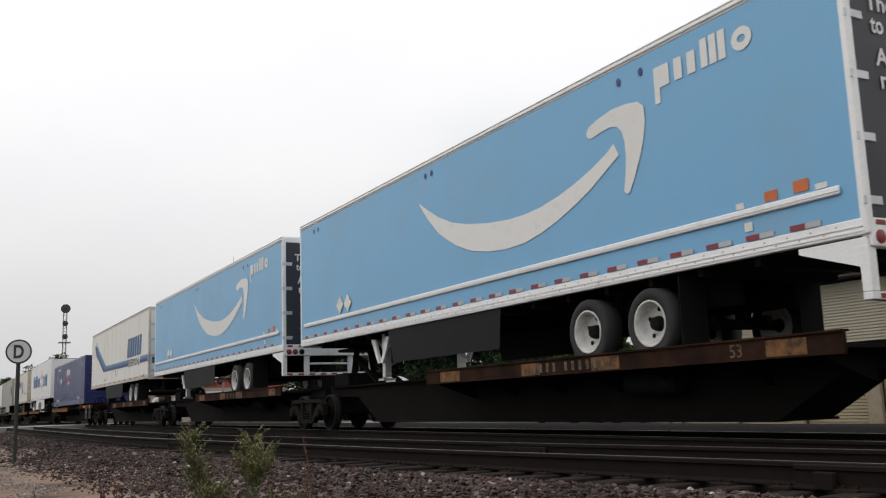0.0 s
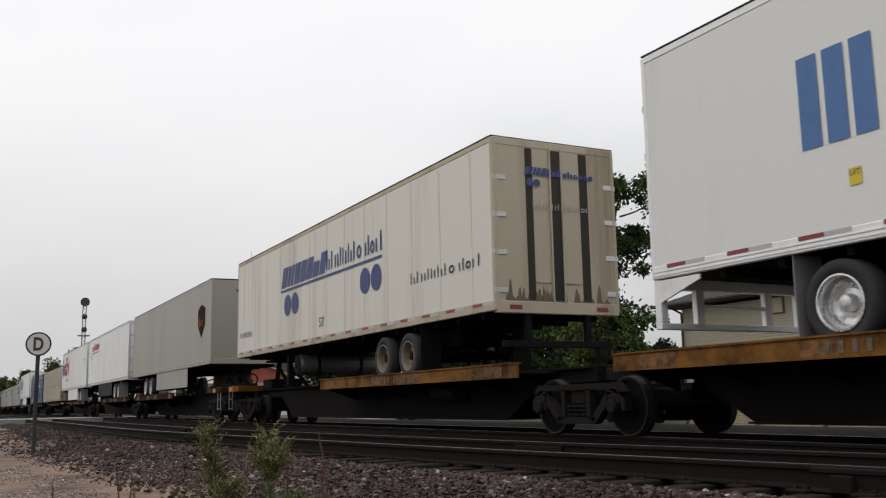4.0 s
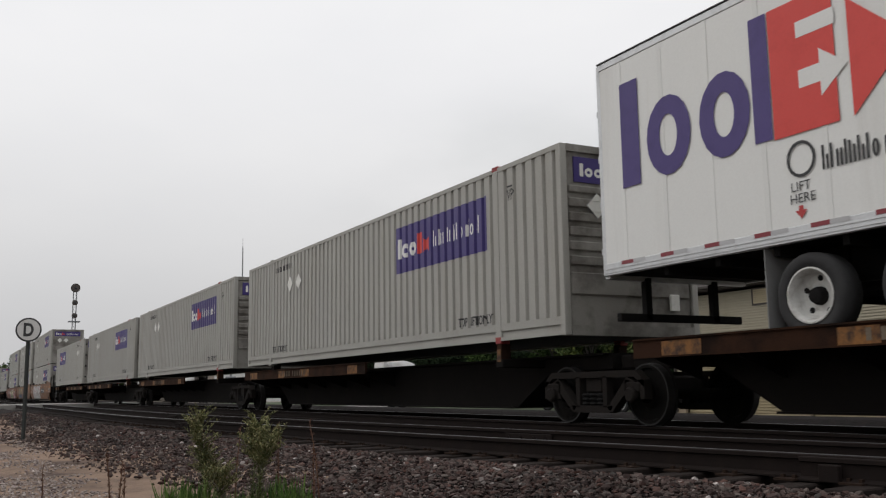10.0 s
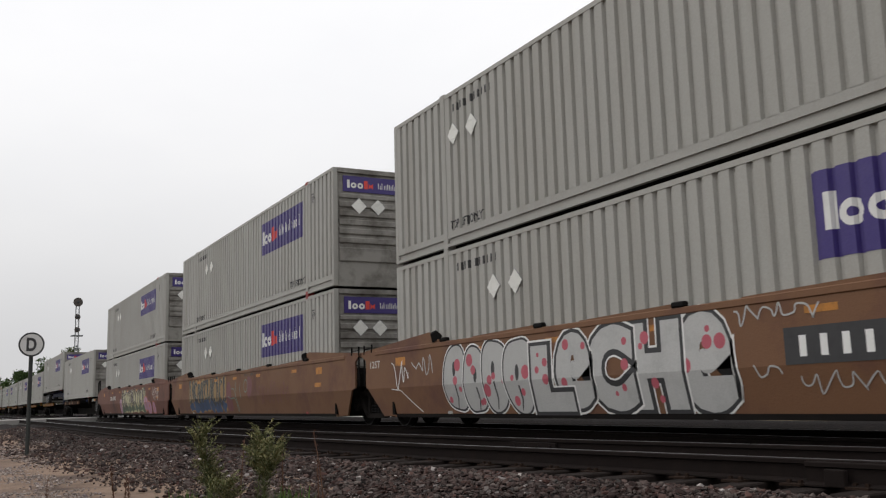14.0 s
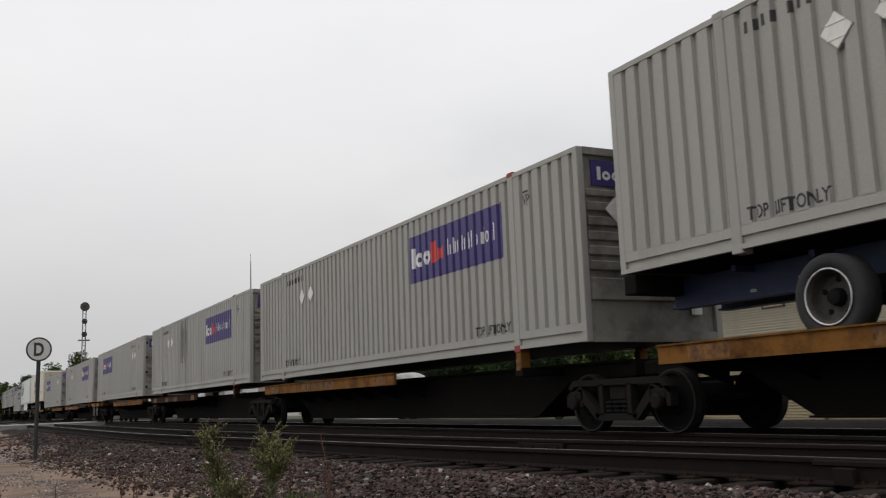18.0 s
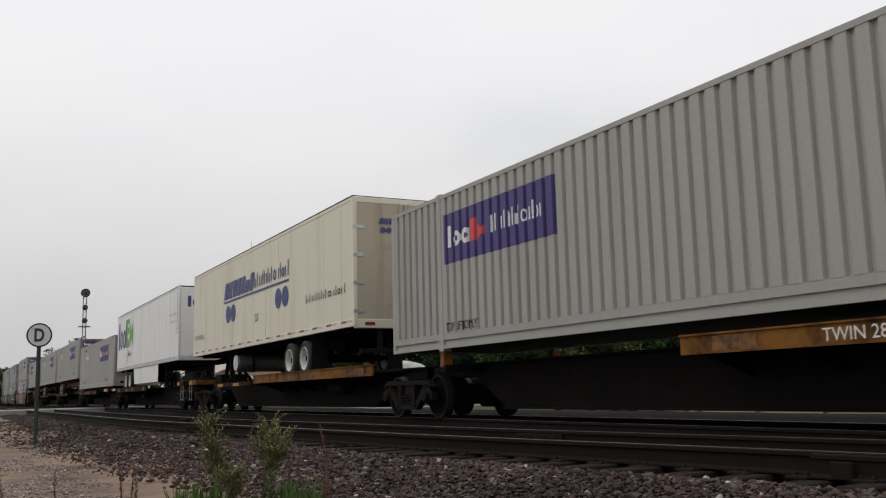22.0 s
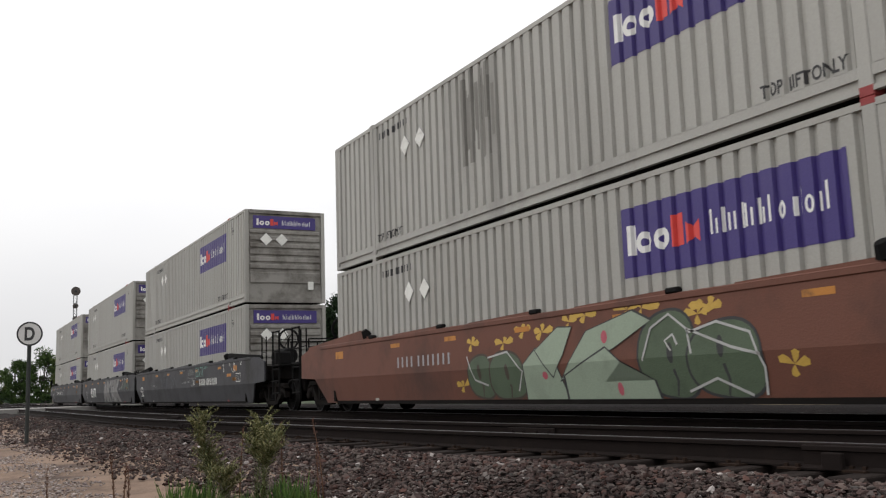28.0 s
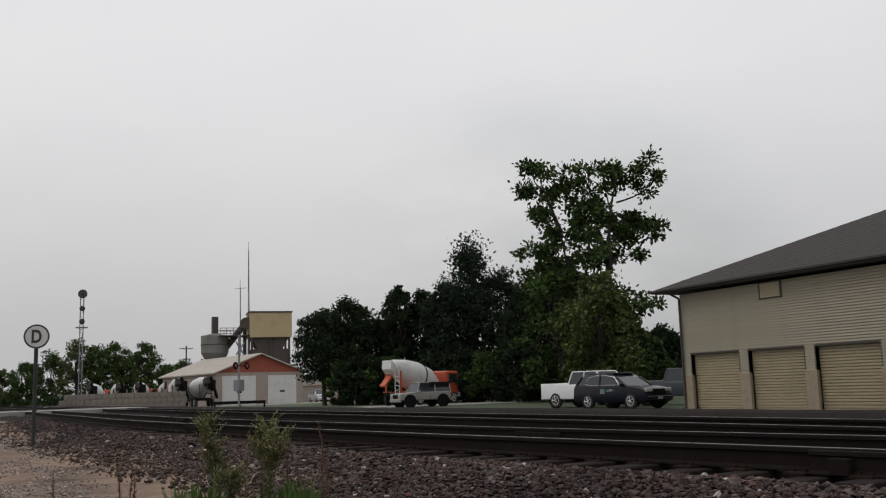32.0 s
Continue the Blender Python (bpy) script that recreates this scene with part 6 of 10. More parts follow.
# ---- container chassis ----
def chassis(label, paint, wheels_near, wheel_d):
    c = thing("container_chassis", label, "trailer chassis", "container chassis")
    for sx in (-0.42, 0.42):
        part("main_beam", B(sx - 0.05, sx + 0.05, -LEN / 2 + 0.1, LEN / 2 - 0.1, 0.68, 1.07, bevel=0.01), paint, c)
        part("beam_flange", B(sx - 0.11, sx + 0.11, -LEN / 2 + 0.1, LEN / 2 - 0.1, 0.655, 0.682), paint, c)
    # bolsters near-black instead of chassis paint: corner shade put into the colour
    for sy in (-1, 1):
        part("bolster", B(-HALF, HALF, *sorted((sy * (LEN / 2 - 0.3), sy * (LEN / 2 - 0.06))), 0.84, 1.1, bevel=0.012), BEAMBK, c)
    first = None
    for k in range(12):
        y = -LEN / 2 + 1.4 + k * 1.2
        if first is None:
            first = part("cross_member", B(-0.78, 0.78, -0.04, 0.04, 0.98, 1.06), paint, c)
            first.matrix_basis = pose(0, y, 0)
        else:
            again("cross_member", first, c, pose(0, y, 0))
    part("marker_plates", decal([rect(du(1.5 + 0.75 * i + 0.1 * math.sin(3 * i)), du(1.6 + 0.06 * (i % 3) + 0.75 * i + 0.1 * math.sin(3 * i)), 0.73 + 0.05 * (i % 4 == 1), 0.77 + 0.07 * (i % 4 == 1)) for i in range(18)], lambda u, v: (-0.474, -u, v)), GREYMK, c)
    road_wheels(c, [LEN / 2 - d for d in wheel_d], RIMDARK)
    mid = LEN / 2 - sum(wheel_d) / 2
    bm = bmesh.new()
    for sx in (-0.55, 0.55):
        box(bm, sx - 0.05, sx + 0.05, mid - 1.3, mid + 1.3, 0.5, 0.7)
    part("suspension_frame", bm, BLACK, c)
    gy = LEN / 2 - (4.4 if wheels_near else 13.5)
    bm = bmesh.new()
    for sx in (-0.85, 0.85):
        box(bm, sx - 0.08, sx + 0.08, gy - 0.08, gy + 0.08, 0.12, 0.85)
        box(bm, sx - 0.14, sx + 0.14, gy - 0.13, gy + 0.13, 0.05, 0.1)
    rod(bm, (-0.85, gy, 0.5), (0.85, gy, 0.5), 0.04, 6)
    part("landing_leg", bm, paint, c)
    return c

# ---- railway bogies ----
BOGIE_CACHE = {}


def add_bogie(car, y):
    """A two-axle bogie under a car, at y in the car's own space (z = 0 is the rail head)."""
    if not BOGIE_CACHE:
        bm = bmesh.new()
        for sgn in (-1,):
            lay = lambda u, v, d, k=sgn: (k * (0.94 + d), u, v)
            for poly in ([(-1.16, 0.52), (-0.95, 0.66), (0.95, 0.66), (1.16, 0.52), (1.16, 0.60), (0.98, 0.75), (-0.98, 0.75), (-1.16, 0.60)],
                         [(-0.42, 0.17), (0.42, 0.17), (0.48, 0.27), (-0.48, 0.27)],
                         [(-0.95, 0.60), (-0.80, 0.66), (-0.36, 0.24), (-0.46, 0.18)],
                         [(0.80, 0.66), (0.95, 0.60), (0.46, 0.18), (0.36, 0.24)],
                         [(-0.36, 0.25), (-0.27, 0.25), (-0.27, 0.68), (-0.36, 0.68)],
                         [(0.27, 0.25), (0.36, 0.25), (0.36, 0.68), (0.27, 0.68)],
                         [(-1.16, 0.36), (-1.08, 0.36), (-1.04, 0.62), (-1.16, 0.62)], [(-0.84, 0.36), (-0.76, 0.36), (-0.76, 0.62), (-0.86, 0.62)],
                         [(1.08, 0.36), (1.16, 0.36), (1.16, 0.62), (1.04, 0.62)], [(0.76, 0.36), (0.84, 0.36), (0.86, 0.62), (0.76, 0.62)]):
                prism(bm, poly, lay, 0.13)
        finish(bm)
        BOGIE_CACHE["side_frame"] = (bm, BOGIEM)
        bm = bmesh.new()
        box(bm, -1.02, 1.02, -0.2, 0.2, 0.44, 0.68, bevel=0.03)
        rod(bm, (0, 0, 0.68), (0, 0, 0.84), 0.22, 16)
        BOGIE_CACHE["bogie"] = (bm, BOGIEM)
        bm = bmesh.new()
        for k in range(3):
            lathe(bm, [(-0.0 + 0.06 * k, 0.06), (0.03 + 0.06 * k, 0.085), (0.06 + 0.06 * k, 0.06)], (0, 0, 0), "z", 10)
        BOGIE_CACHE["spring"] = (bm, BLACK)
        BOGIE_CACHE["wheel"] = (lathe(bmesh.new(), [(-0.08, 0.12), (-0.08, 0.17), (-0.03, 0.2), (-0.03, 0.34), (-0.07, 0.36), (-0.07, 0.415), (0.05, 0.42), (0.07, 0.445), (0.085, 0.44), (0.085, 0.36), (0.03, 0.33), (0.03, 0.2), (0.08, 0.16), (0.08, 0.12)], (0, 0, 0), "x", 32, caps=False), WHEELM)
        BOGIE_CACHE["tread"] = (lathe(bmesh.new(), [(-0.071, 0.395), (-0.073, 0.418), (0.045, 0.4225), (0.045, 0.415)], (0, 0, 0), "x", 32, caps=False), TREADM)
        BOGIE_CACHE["axle"] = (R((-1.05, 0, 0), (1.05, 0, 0), 0.075, 10), WHEELM)
        bm = lathe(bmesh.new(), [(0, 0.05), (0, 0.1), (-0.07, 0.105), (-0.09, 0.08), (-0.09, 0.03)], (0, 0, 0), "x", 14)
        box(bm, -0.02, 0.12, -0.15, 0.15, 0.04, 0.17, bevel=0.015)
        BOGIE_CACHE["bearing"] = (bm, BOGIEM)

    def piece(kind, parent, m=None, smooth=False):
        got = BOGIE_CACHE[kind]
        if isinstance(got, tuple):
            ob = part(kind, got[0], got[1], parent, smooth=smooth)
            BOGIE_CACHE[kind] = ob
            if m is not None:
                ob.matrix_basis = m
            return ob
        return again(kind, got, parent, m)

    b = piece("bogie", car, pose(0, y, 0))
    for sgn in (-1, 1):
        piece("side_frame", b, pose(0, 0, 0, 0, 0, 0 if sgn < 0 else 180))
        for yy in (-0.17, 0.0, 0.17):
            piece("spring", b, pose(sgn * 1.0, yy, 0.265))
    for ya in (-0.93, 0.93):
        piece("axle", b, pose(0, ya, 0.421))
        for sgn in (-1, 1):
            piece("wheel", b, pose(sgn * 0.752, ya, 0.421, 0, 0, 0 if sgn < 0 else 180))
            piece("tread", b, pose(sgn * 0.752, ya, 0.421, 0, 0, 0 if sgn < 0 else 180))
            piece("bearing", b, pose(sgn * 1.06, ya, 0.421, 0, 0, 0 if sgn < 0 else 180))
    return b


def coupler(car, y, sgn):
    bm = bmesh.new()
    box(bm, -0.11, 0.11, *sorted((y - sgn * 0.7, y + sgn * 0.02)), 0.76, 0.96, bevel=0.02)
    box(bm, -0.2, 0.2, *sorted((y - sgn * 0.22, y + sgn * 0.03)), 0.72, 1.0, bevel=0.04)
    part("coupler", bm, BOGIEM, car)
    bm = bmesh.new()
    pts = [(0.35, y - sgn * 0.5, 0.85), (0.36, y - sgn * 0.2, 0.6), (0.33, y, 0.5)]
    for a, b in zip(pts, pts[1:]):
        rod(bm, a, b, 0.03, 6)
    part("air_hose", bm, RUBBER, car)


def grab_irons(car, y, x=-1.28, top=1.15):
    bm = bmesh.new()
    for z in (0.45, 0.75, top):
        rod(bm, (x, y - 0.2, z), (x, y + 0.2, z), 0.012, 5)
    for yy in (-0.2, 0.2):
        rod(bm, (x, y + yy, 0.4), (x, y + yy, top + 0.02), 0.016, 5)
    part("ladder", bm, FLAPGREY, car)


# ---- spine cars: one platform unit between two bogies ----
def spine_unit(a, b, deck, yellow, load_far, kind, hitch_d=None, end_a=False, end_b=False, text="", tx=3.0, low_walk=0.0):
    mid = (a + b) / 2
    ha, hb = a - mid, b - mid
    paint = SPINEYL if yellow else SPINEBR
    c = thing("spine_car", ("worn yellow" if yellow else "rust brown") + " skeleton flat car unit with a narrow centre beam", "rail car", "spine cars")
    bm = bmesh.new()
    ya, yb = ha + (0.25 if not end_a else 0.9), hb - (0.25 if not end_b else 0.9)
    lay = lambda u, v, d: (-0.46 + d, u, v)
    la, lb = ha + (4.6 if end_a else 2.9), hb - (4.6 if end_b else 2.9)
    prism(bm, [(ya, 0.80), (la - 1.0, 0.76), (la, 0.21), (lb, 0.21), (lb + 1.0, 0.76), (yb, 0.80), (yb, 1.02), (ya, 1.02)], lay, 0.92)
    # beam, deck plate and brackets take the underframe colour that carries shade
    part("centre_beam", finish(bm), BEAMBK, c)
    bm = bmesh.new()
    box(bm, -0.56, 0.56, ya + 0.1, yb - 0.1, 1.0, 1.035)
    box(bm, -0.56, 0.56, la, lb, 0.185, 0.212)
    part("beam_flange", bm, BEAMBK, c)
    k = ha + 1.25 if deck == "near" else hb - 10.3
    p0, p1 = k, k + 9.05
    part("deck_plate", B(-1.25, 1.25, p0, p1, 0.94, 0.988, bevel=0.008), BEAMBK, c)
    for sx in (-1, 1):
        fl = bmesh.new()
        box(fl, *sorted((sx * 1.25, sx * 1.3)), p0, p1, 0.885, 1.11)
        box(fl, *sorted((sx * 1.2, sx * 1.325)), p0, p1, 1.108, 1.13)
        part("side_sill", fl, paint, c)
        for j, (f, w) in enumerate(((0.08, 0.55), (0.42, 0.6), (0.62, 0.5), (0.9, 0.7))):
            yy = p0 + f * (p1 - p0)
            if sx < 0:
                part("reflector", decal([rect(-yy - w / 2, -yy + w / 2, 0.905, 1.085)], lambda u, v: (-1.3045, -u, v)), RUSTRF, c)
    if low_walk:                                 # a lower running board from the deck to the hitch
        for sx in (-1, 1):
            part("running_board", B(*sorted((sx * 0.9, sx * 1.3)), p1 + 0.35, p1 + 0.35 + low_walk, 0.83, 0.955, bevel=0.012), SPINEBR, c)
        for f in (0.1, 0.55):
            part("reflector", decal([rect(-p1 - 0.35 - low_walk * (1 - f) , -p1 + 0.35 - low_walk * (1 - f), 0.845, 0.94)], lambda u, v: (-1.3045, -u, v)), YELLOWRF, c)
    y = p0 + 0.3
    first = None
    while y < p1:
        for sx in (-1, 1):
            m = pose(0, y, 0, 0, 0, 0 if sx > 0 else 180)
            if first is None:
                bm = bmesh.new()
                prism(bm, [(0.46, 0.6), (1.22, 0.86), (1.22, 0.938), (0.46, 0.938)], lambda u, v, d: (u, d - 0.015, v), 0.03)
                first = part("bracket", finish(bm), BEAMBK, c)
                first.matrix_basis = m
            else:
                again("bracket", first, c, m)
        y += 1.4
    if text and deck == "far" and tx > 0:
        tx = -1.2
        part("panel", decal([rect(-(p0 + p1) / 2 + tx - 0.06, -(p0 + p1) / 2 + tx + (1.2 if len(text) > 4 else 0.36), 0.895, 1.1)], lambda u, v: (-1.306, -u, v)), BLACK, c)
    if text and tx < 0:
        part("stencil", decal(lettering(text, -(p0 + p1) / 2 + tx, 0.93, 0.14, 0.78 if tx < -2 else (1.1 if len(text) > 4 else 0.26)), lambda u, v: (-1.309, -u, v)), PLACARD, c, "painted " + text)
    elif text:
        part("stencil", decal(lettering(text, -(p0 + p1) / 2 + 3.0, 0.925, 0.15), lambda u, v: (-1.309, -u, v)), STENCIL, c, "faded painted " + text)
    part("number_bars", decal([rect(-(p0 + p1) / 2 - 1.0 + 0.17 * i + (0.12 if i > 3 else 0), -(p0 + p1) / 2 - 0.935 + 0.17 * i + (0.12 if i > 3 else 0), 0.935, 1.065) for i in range(10)], lambda u, v: (-1.3085, -u, v)), STENCIL, c, "faded car number shown as bars")
    # stubs and pedestals away from the deck
    for d in (2.15, 14.27):
        yy = load_far - d - mid
        if p0 - 0.2 < yy < p1 + 0.2 or not (ha + 0.3 < yy < hb - 0.3):
            continue
        if kind == "box":
            for sx in (-1, 1):
                pd = part("pedestal", B(*sorted((sx * 0.46, sx * 1.29)), yy - 0.11, yy + 0.11, 0.86, 1.0, bevel=0.012), BEAMBK, c)
                part("pedestal_pad", B(*sorted((sx * 1.1, sx * 1.285)), yy - 0.07, yy + 0.07, 0.9, 1.262, bevel=0.01), paint, pd)
                part("reflector", decal([rect(-yy - 0.06, -yy + 0.06, 0.96, 1.16)], lambda u, v: (-1.292, -u, v)), RUSTRF, pd) if sx < 0 else None
    if kind == "box":
        for d in (2.15, 14.27):
            yy = load_far - d - mid
            if p0 - 0.2 < yy < p1 + 0.2:
                for sx in (-1, 1):
                    part("pedestal_pad", B(*sorted((sx * 1.02, sx * 1.22)), yy - 0.12, yy + 0.12, 0.986, 1.262), BEAMBK, c)
    if hitch_d is not None:
        yy = load_far - hitch_d - mid
        lean = 1 if hitch_d < 8 else -1
        bm = bmesh.new()
        for sx in (-0.3, 0.3):
            rod(bm, (sx, yy, 1.0), (sx * 0.6, yy, 1.9), 0.075, 6)
            rod(bm, (sx, yy - lean * 1.5, 1.03), (sx * 0.7, yy, 1.72), 0.06, 6)
        part("hitch_strut", bm, BEAMBK, c)
        part("hitch_plate", B(-0.5, 0.5, yy - 0.45, yy + 0.45, 1.86, 1.925, bevel=0.015), BLACK, c)
        bm = B(-0.5, 0.5, yy + lean * 0.25 - 0.45, yy + lean * 0.25 + 0.45, 1.03, 1.34, bevel=0.03)
        part("hitch_base", bm, BLACK, c)
    for end, sgn, flag in ((ha, -1, end_a), (hb, 1, end_b)):
        if flag:
            coupler(c, end, sgn)
            yy = end - sgn * 1.1
            part("end_platform", B(-1.3, 1.3, *sorted((end - sgn * 0.5, end - sgn * 1.7)), 0.98, 1.16, bevel=0.012), paint, c)
            part("reflector", decal([rect(-yy - 0.5, -yy - 0.1, 1.0, 1.13)], lambda u, v: (-1.303, -u, v)), YELLOWRF, c)
            grab_irons(c, end - sgn * 0.75)
            add_bogie(c, end - sgn * 1.9)
            bm = lathe(bmesh.new(), [(-0.02, 0.16), (-0.02, 0.2), (0.02, 0.2), (0.02, 0.16)], (-0.6, end - sgn * 0.8, 1.38), "y", 20, caps=False)
            rod(bm, (-0.6, end - sgn * 0.8, 1.15), (-0.6, end - sgn * 0.8, 1.38), 0.025, 6)
            part("brake_wheel", bm, BLACK, c)
        else:
            part("articulation", B(-0.3, 0.3, *sorted((end, end - sgn * 0.5)), 0.78, 1.0, bevel=0.03), BOGIEM, c)
    if not end_b:
        add_bogie(c, hb)
    if load_far > 20 and kind == "road":
        part("air_reservoir", lathe(bmesh.new(), [(-0.5, 0.05), (-0.5, 0.14), (-0.45, 0.17), (0.45, 0.17), (0.5, 0.14), (0.5, 0.05)], (-0.68, (p0 + p1) / 2 - 1, 0.72), "y", 14), BLACK, c)
    return run(c, mid, 0.0)


# ---- well cars ----
FOLD = 0.78                # below this height the sides of a well car lean inwards


def tuck(v):
    return 0.12 * max(0.0, FOLD - v) / 0.56


def bubble(car, text, slots, fill, outline, halo, spots, seed):
    """Fat outlined letters, one slot (u0, u1, v0, v1) each, over one another from the last to the first."""
    rng = random.Random(seed)
    n = len(text)
    for i in range(n - 1, -1, -1):
        u0, u1, v0, v1 = slots[i]
        lev = (n - i) * 0.002
        for grow, bold, m, dx in ((0.085, 0.15, halo, 0.0), (0.055, 0.13, outline, 0.0005), (0.0, 0.075, fill, 0.001)):
            sh = lettering(text[i], u0 - grow, v0 - grow, v1 - v0 + 2 * grow, u1 - u0 + 2 * grow, bold=bold)
            part("graffiti", decal(sh, lambda u, v, q=1.404 + lev + dx: (tuck(v) - q, -u, v), fold=FOLD), m, car, "sprayed letter " + text[i])
        dots = [disc(rng.uniform(u0 + 0.15, u1 - 0.15), rng.uniform(v0 + 0.12, v1 - 0.12), *(lambda r: (r, r))(rng.uniform(0.035, 0.1)), 12) for _ in range(4)]
        if spots is not fill:
            part("graffiti", decal(dots, lambda u, v, q=1.404 + lev + 0.0015: (tuck(v) - q, -u, v), fold=FOLD), spots, car, "sprayed round spots")


def sprayed(car, text, u0, u1, v0, v1, m, bold=0.02):
    part("graffiti", decal(lettering(text, u0, v0, v1 - v0, u1 - u0, bold=bold), lambda u, v: (tuck(v) - 1.405, -u, v), fold=FOLD), m, car, "sprayed letters " + text)


def on_side(car, shapes, m, off, label):
    """Spray paint on a well car's side, off metres out from its centre line."""
    bm = decal(shapes, lambda u, v: (tuck(v) - off, -u, v), fold=FOLD)
    bmesh.ops.triangulate(bm, faces=bm.faces[:])
    return part("graffiti", bm, m, car, label)


def scrawl(car, u0, u1, v0, v1, m, seed, w=0.035):
    """A handwritten tag: one wandering smooth line of uneven loops."""
    rng = random.Random(seed)
    knots, u, up = [(u0, rng.uniform(v0, v1))], u0, True
    while u < u1:
        k = rng.uniform(0.06, 0.2)
        v = rng.uniform(v0 + 0.6 * (v1 - v0), v1) if up else rng.uniform(v0, v0 + 0.45 * (v1 - v0))
        u += k
        knots += [(u - k * rng.uniform(-0.1, 0.9), v), (u, rng.uniform(0.35, 0.65) * (v - (v0 + v1) / 2) + (v0 + v1) / 2)]
        up = not up
    pts = []
    for i in range(1, len(knots) - 2):
        a, b, c, d = (Vector(knots[j]) for j in (i - 1, i, i + 1, i + 2))
        for j in range(4):
            t = j / 4
            p = 0.5 * (2 * b + (c - a) * t + (2 * a - 5 * b + 4 * c - d) * t * t + (3 * b - a - 3 * c + d) * t ** 3)
            pts.append((p.x, min(1.5, p.y)))
    on_side(car, stroke(pts, w * 0.8), m, 1.409, "thin sprayed scrawl")


def rounded(u0, u1, v0, v1, grow=0.0, wob=0.0):
    """An upright rounded lump."""
    cu, cv, ru, rv = (u0 + u1) / 2, (v0 + v1) / 2, (u1 - u0) / 2 + grow, (v1 - v0) / 2 + grow
    out = []
    for i in range(36):
        a = 2 * math.pi * i / 36
        c, s = math.cos(a), math.sin(a)
        k = 1 / (abs(c) ** 2.6 + abs(s) ** 2.6) ** (1 / 2.6)
        k *= 1 + wob * math.sin(3 * a + u0 * 7)
        out.append((cu + ru * k * c, cv + rv * k * s))
    return out


def lumps(car, slots, fill, outline, halo, spots, seed, base=1.404):
    """Fat rounded sprayed shapes with a dark edge, a pale halo, a dark slit and round spots."""
    rng = random.Random(seed)
    for i, (u0, u1, v0, v1) in enumerate(slots):
        lev = base + 0.002 * i
        if halo is not None:
            on_side(car, [rounded(u0, u1, v0, v1, 0.06, 0.05)], halo, lev, "sprayed halo")
        on_side(car, [rounded(u0, u1, v0, v1, 0.035, 0.05)], outline, lev + 0.0005, "sprayed outline")
        on_side(car, [rounded(u0, u1, v0, v1, 0.0, 0.05)], fill, lev + 0.001, "sprayed rounded shape")
        cu, cv = (u0 + u1) / 2 + rng.uniform(-0.05, 0.05), v0 + (v1 - v0) * rng.uniform(0.5, 0.68)
        on_side(car, [disc(cu, cv, 0.055, 0.13, 14)] + stroke([(cu, v0 + 0.02), (cu + 0.06, v0 + 0.2), (cu + 0.02, cv - 0.2)], 0.03, 0.05), outline, lev + 0.0013, "sprayed slit")
        if spots is not None:
            on_side(car, [disc(rng.uniform(u0 + 0.1, u1 - 0.1), rng.uniform(v0 + 0.15, v1 - 0.15), q, q, 12) for q in (0.05, 0.08, 0.11, 0.06)], spots, lev + 0.0016, "sprayed round spots")


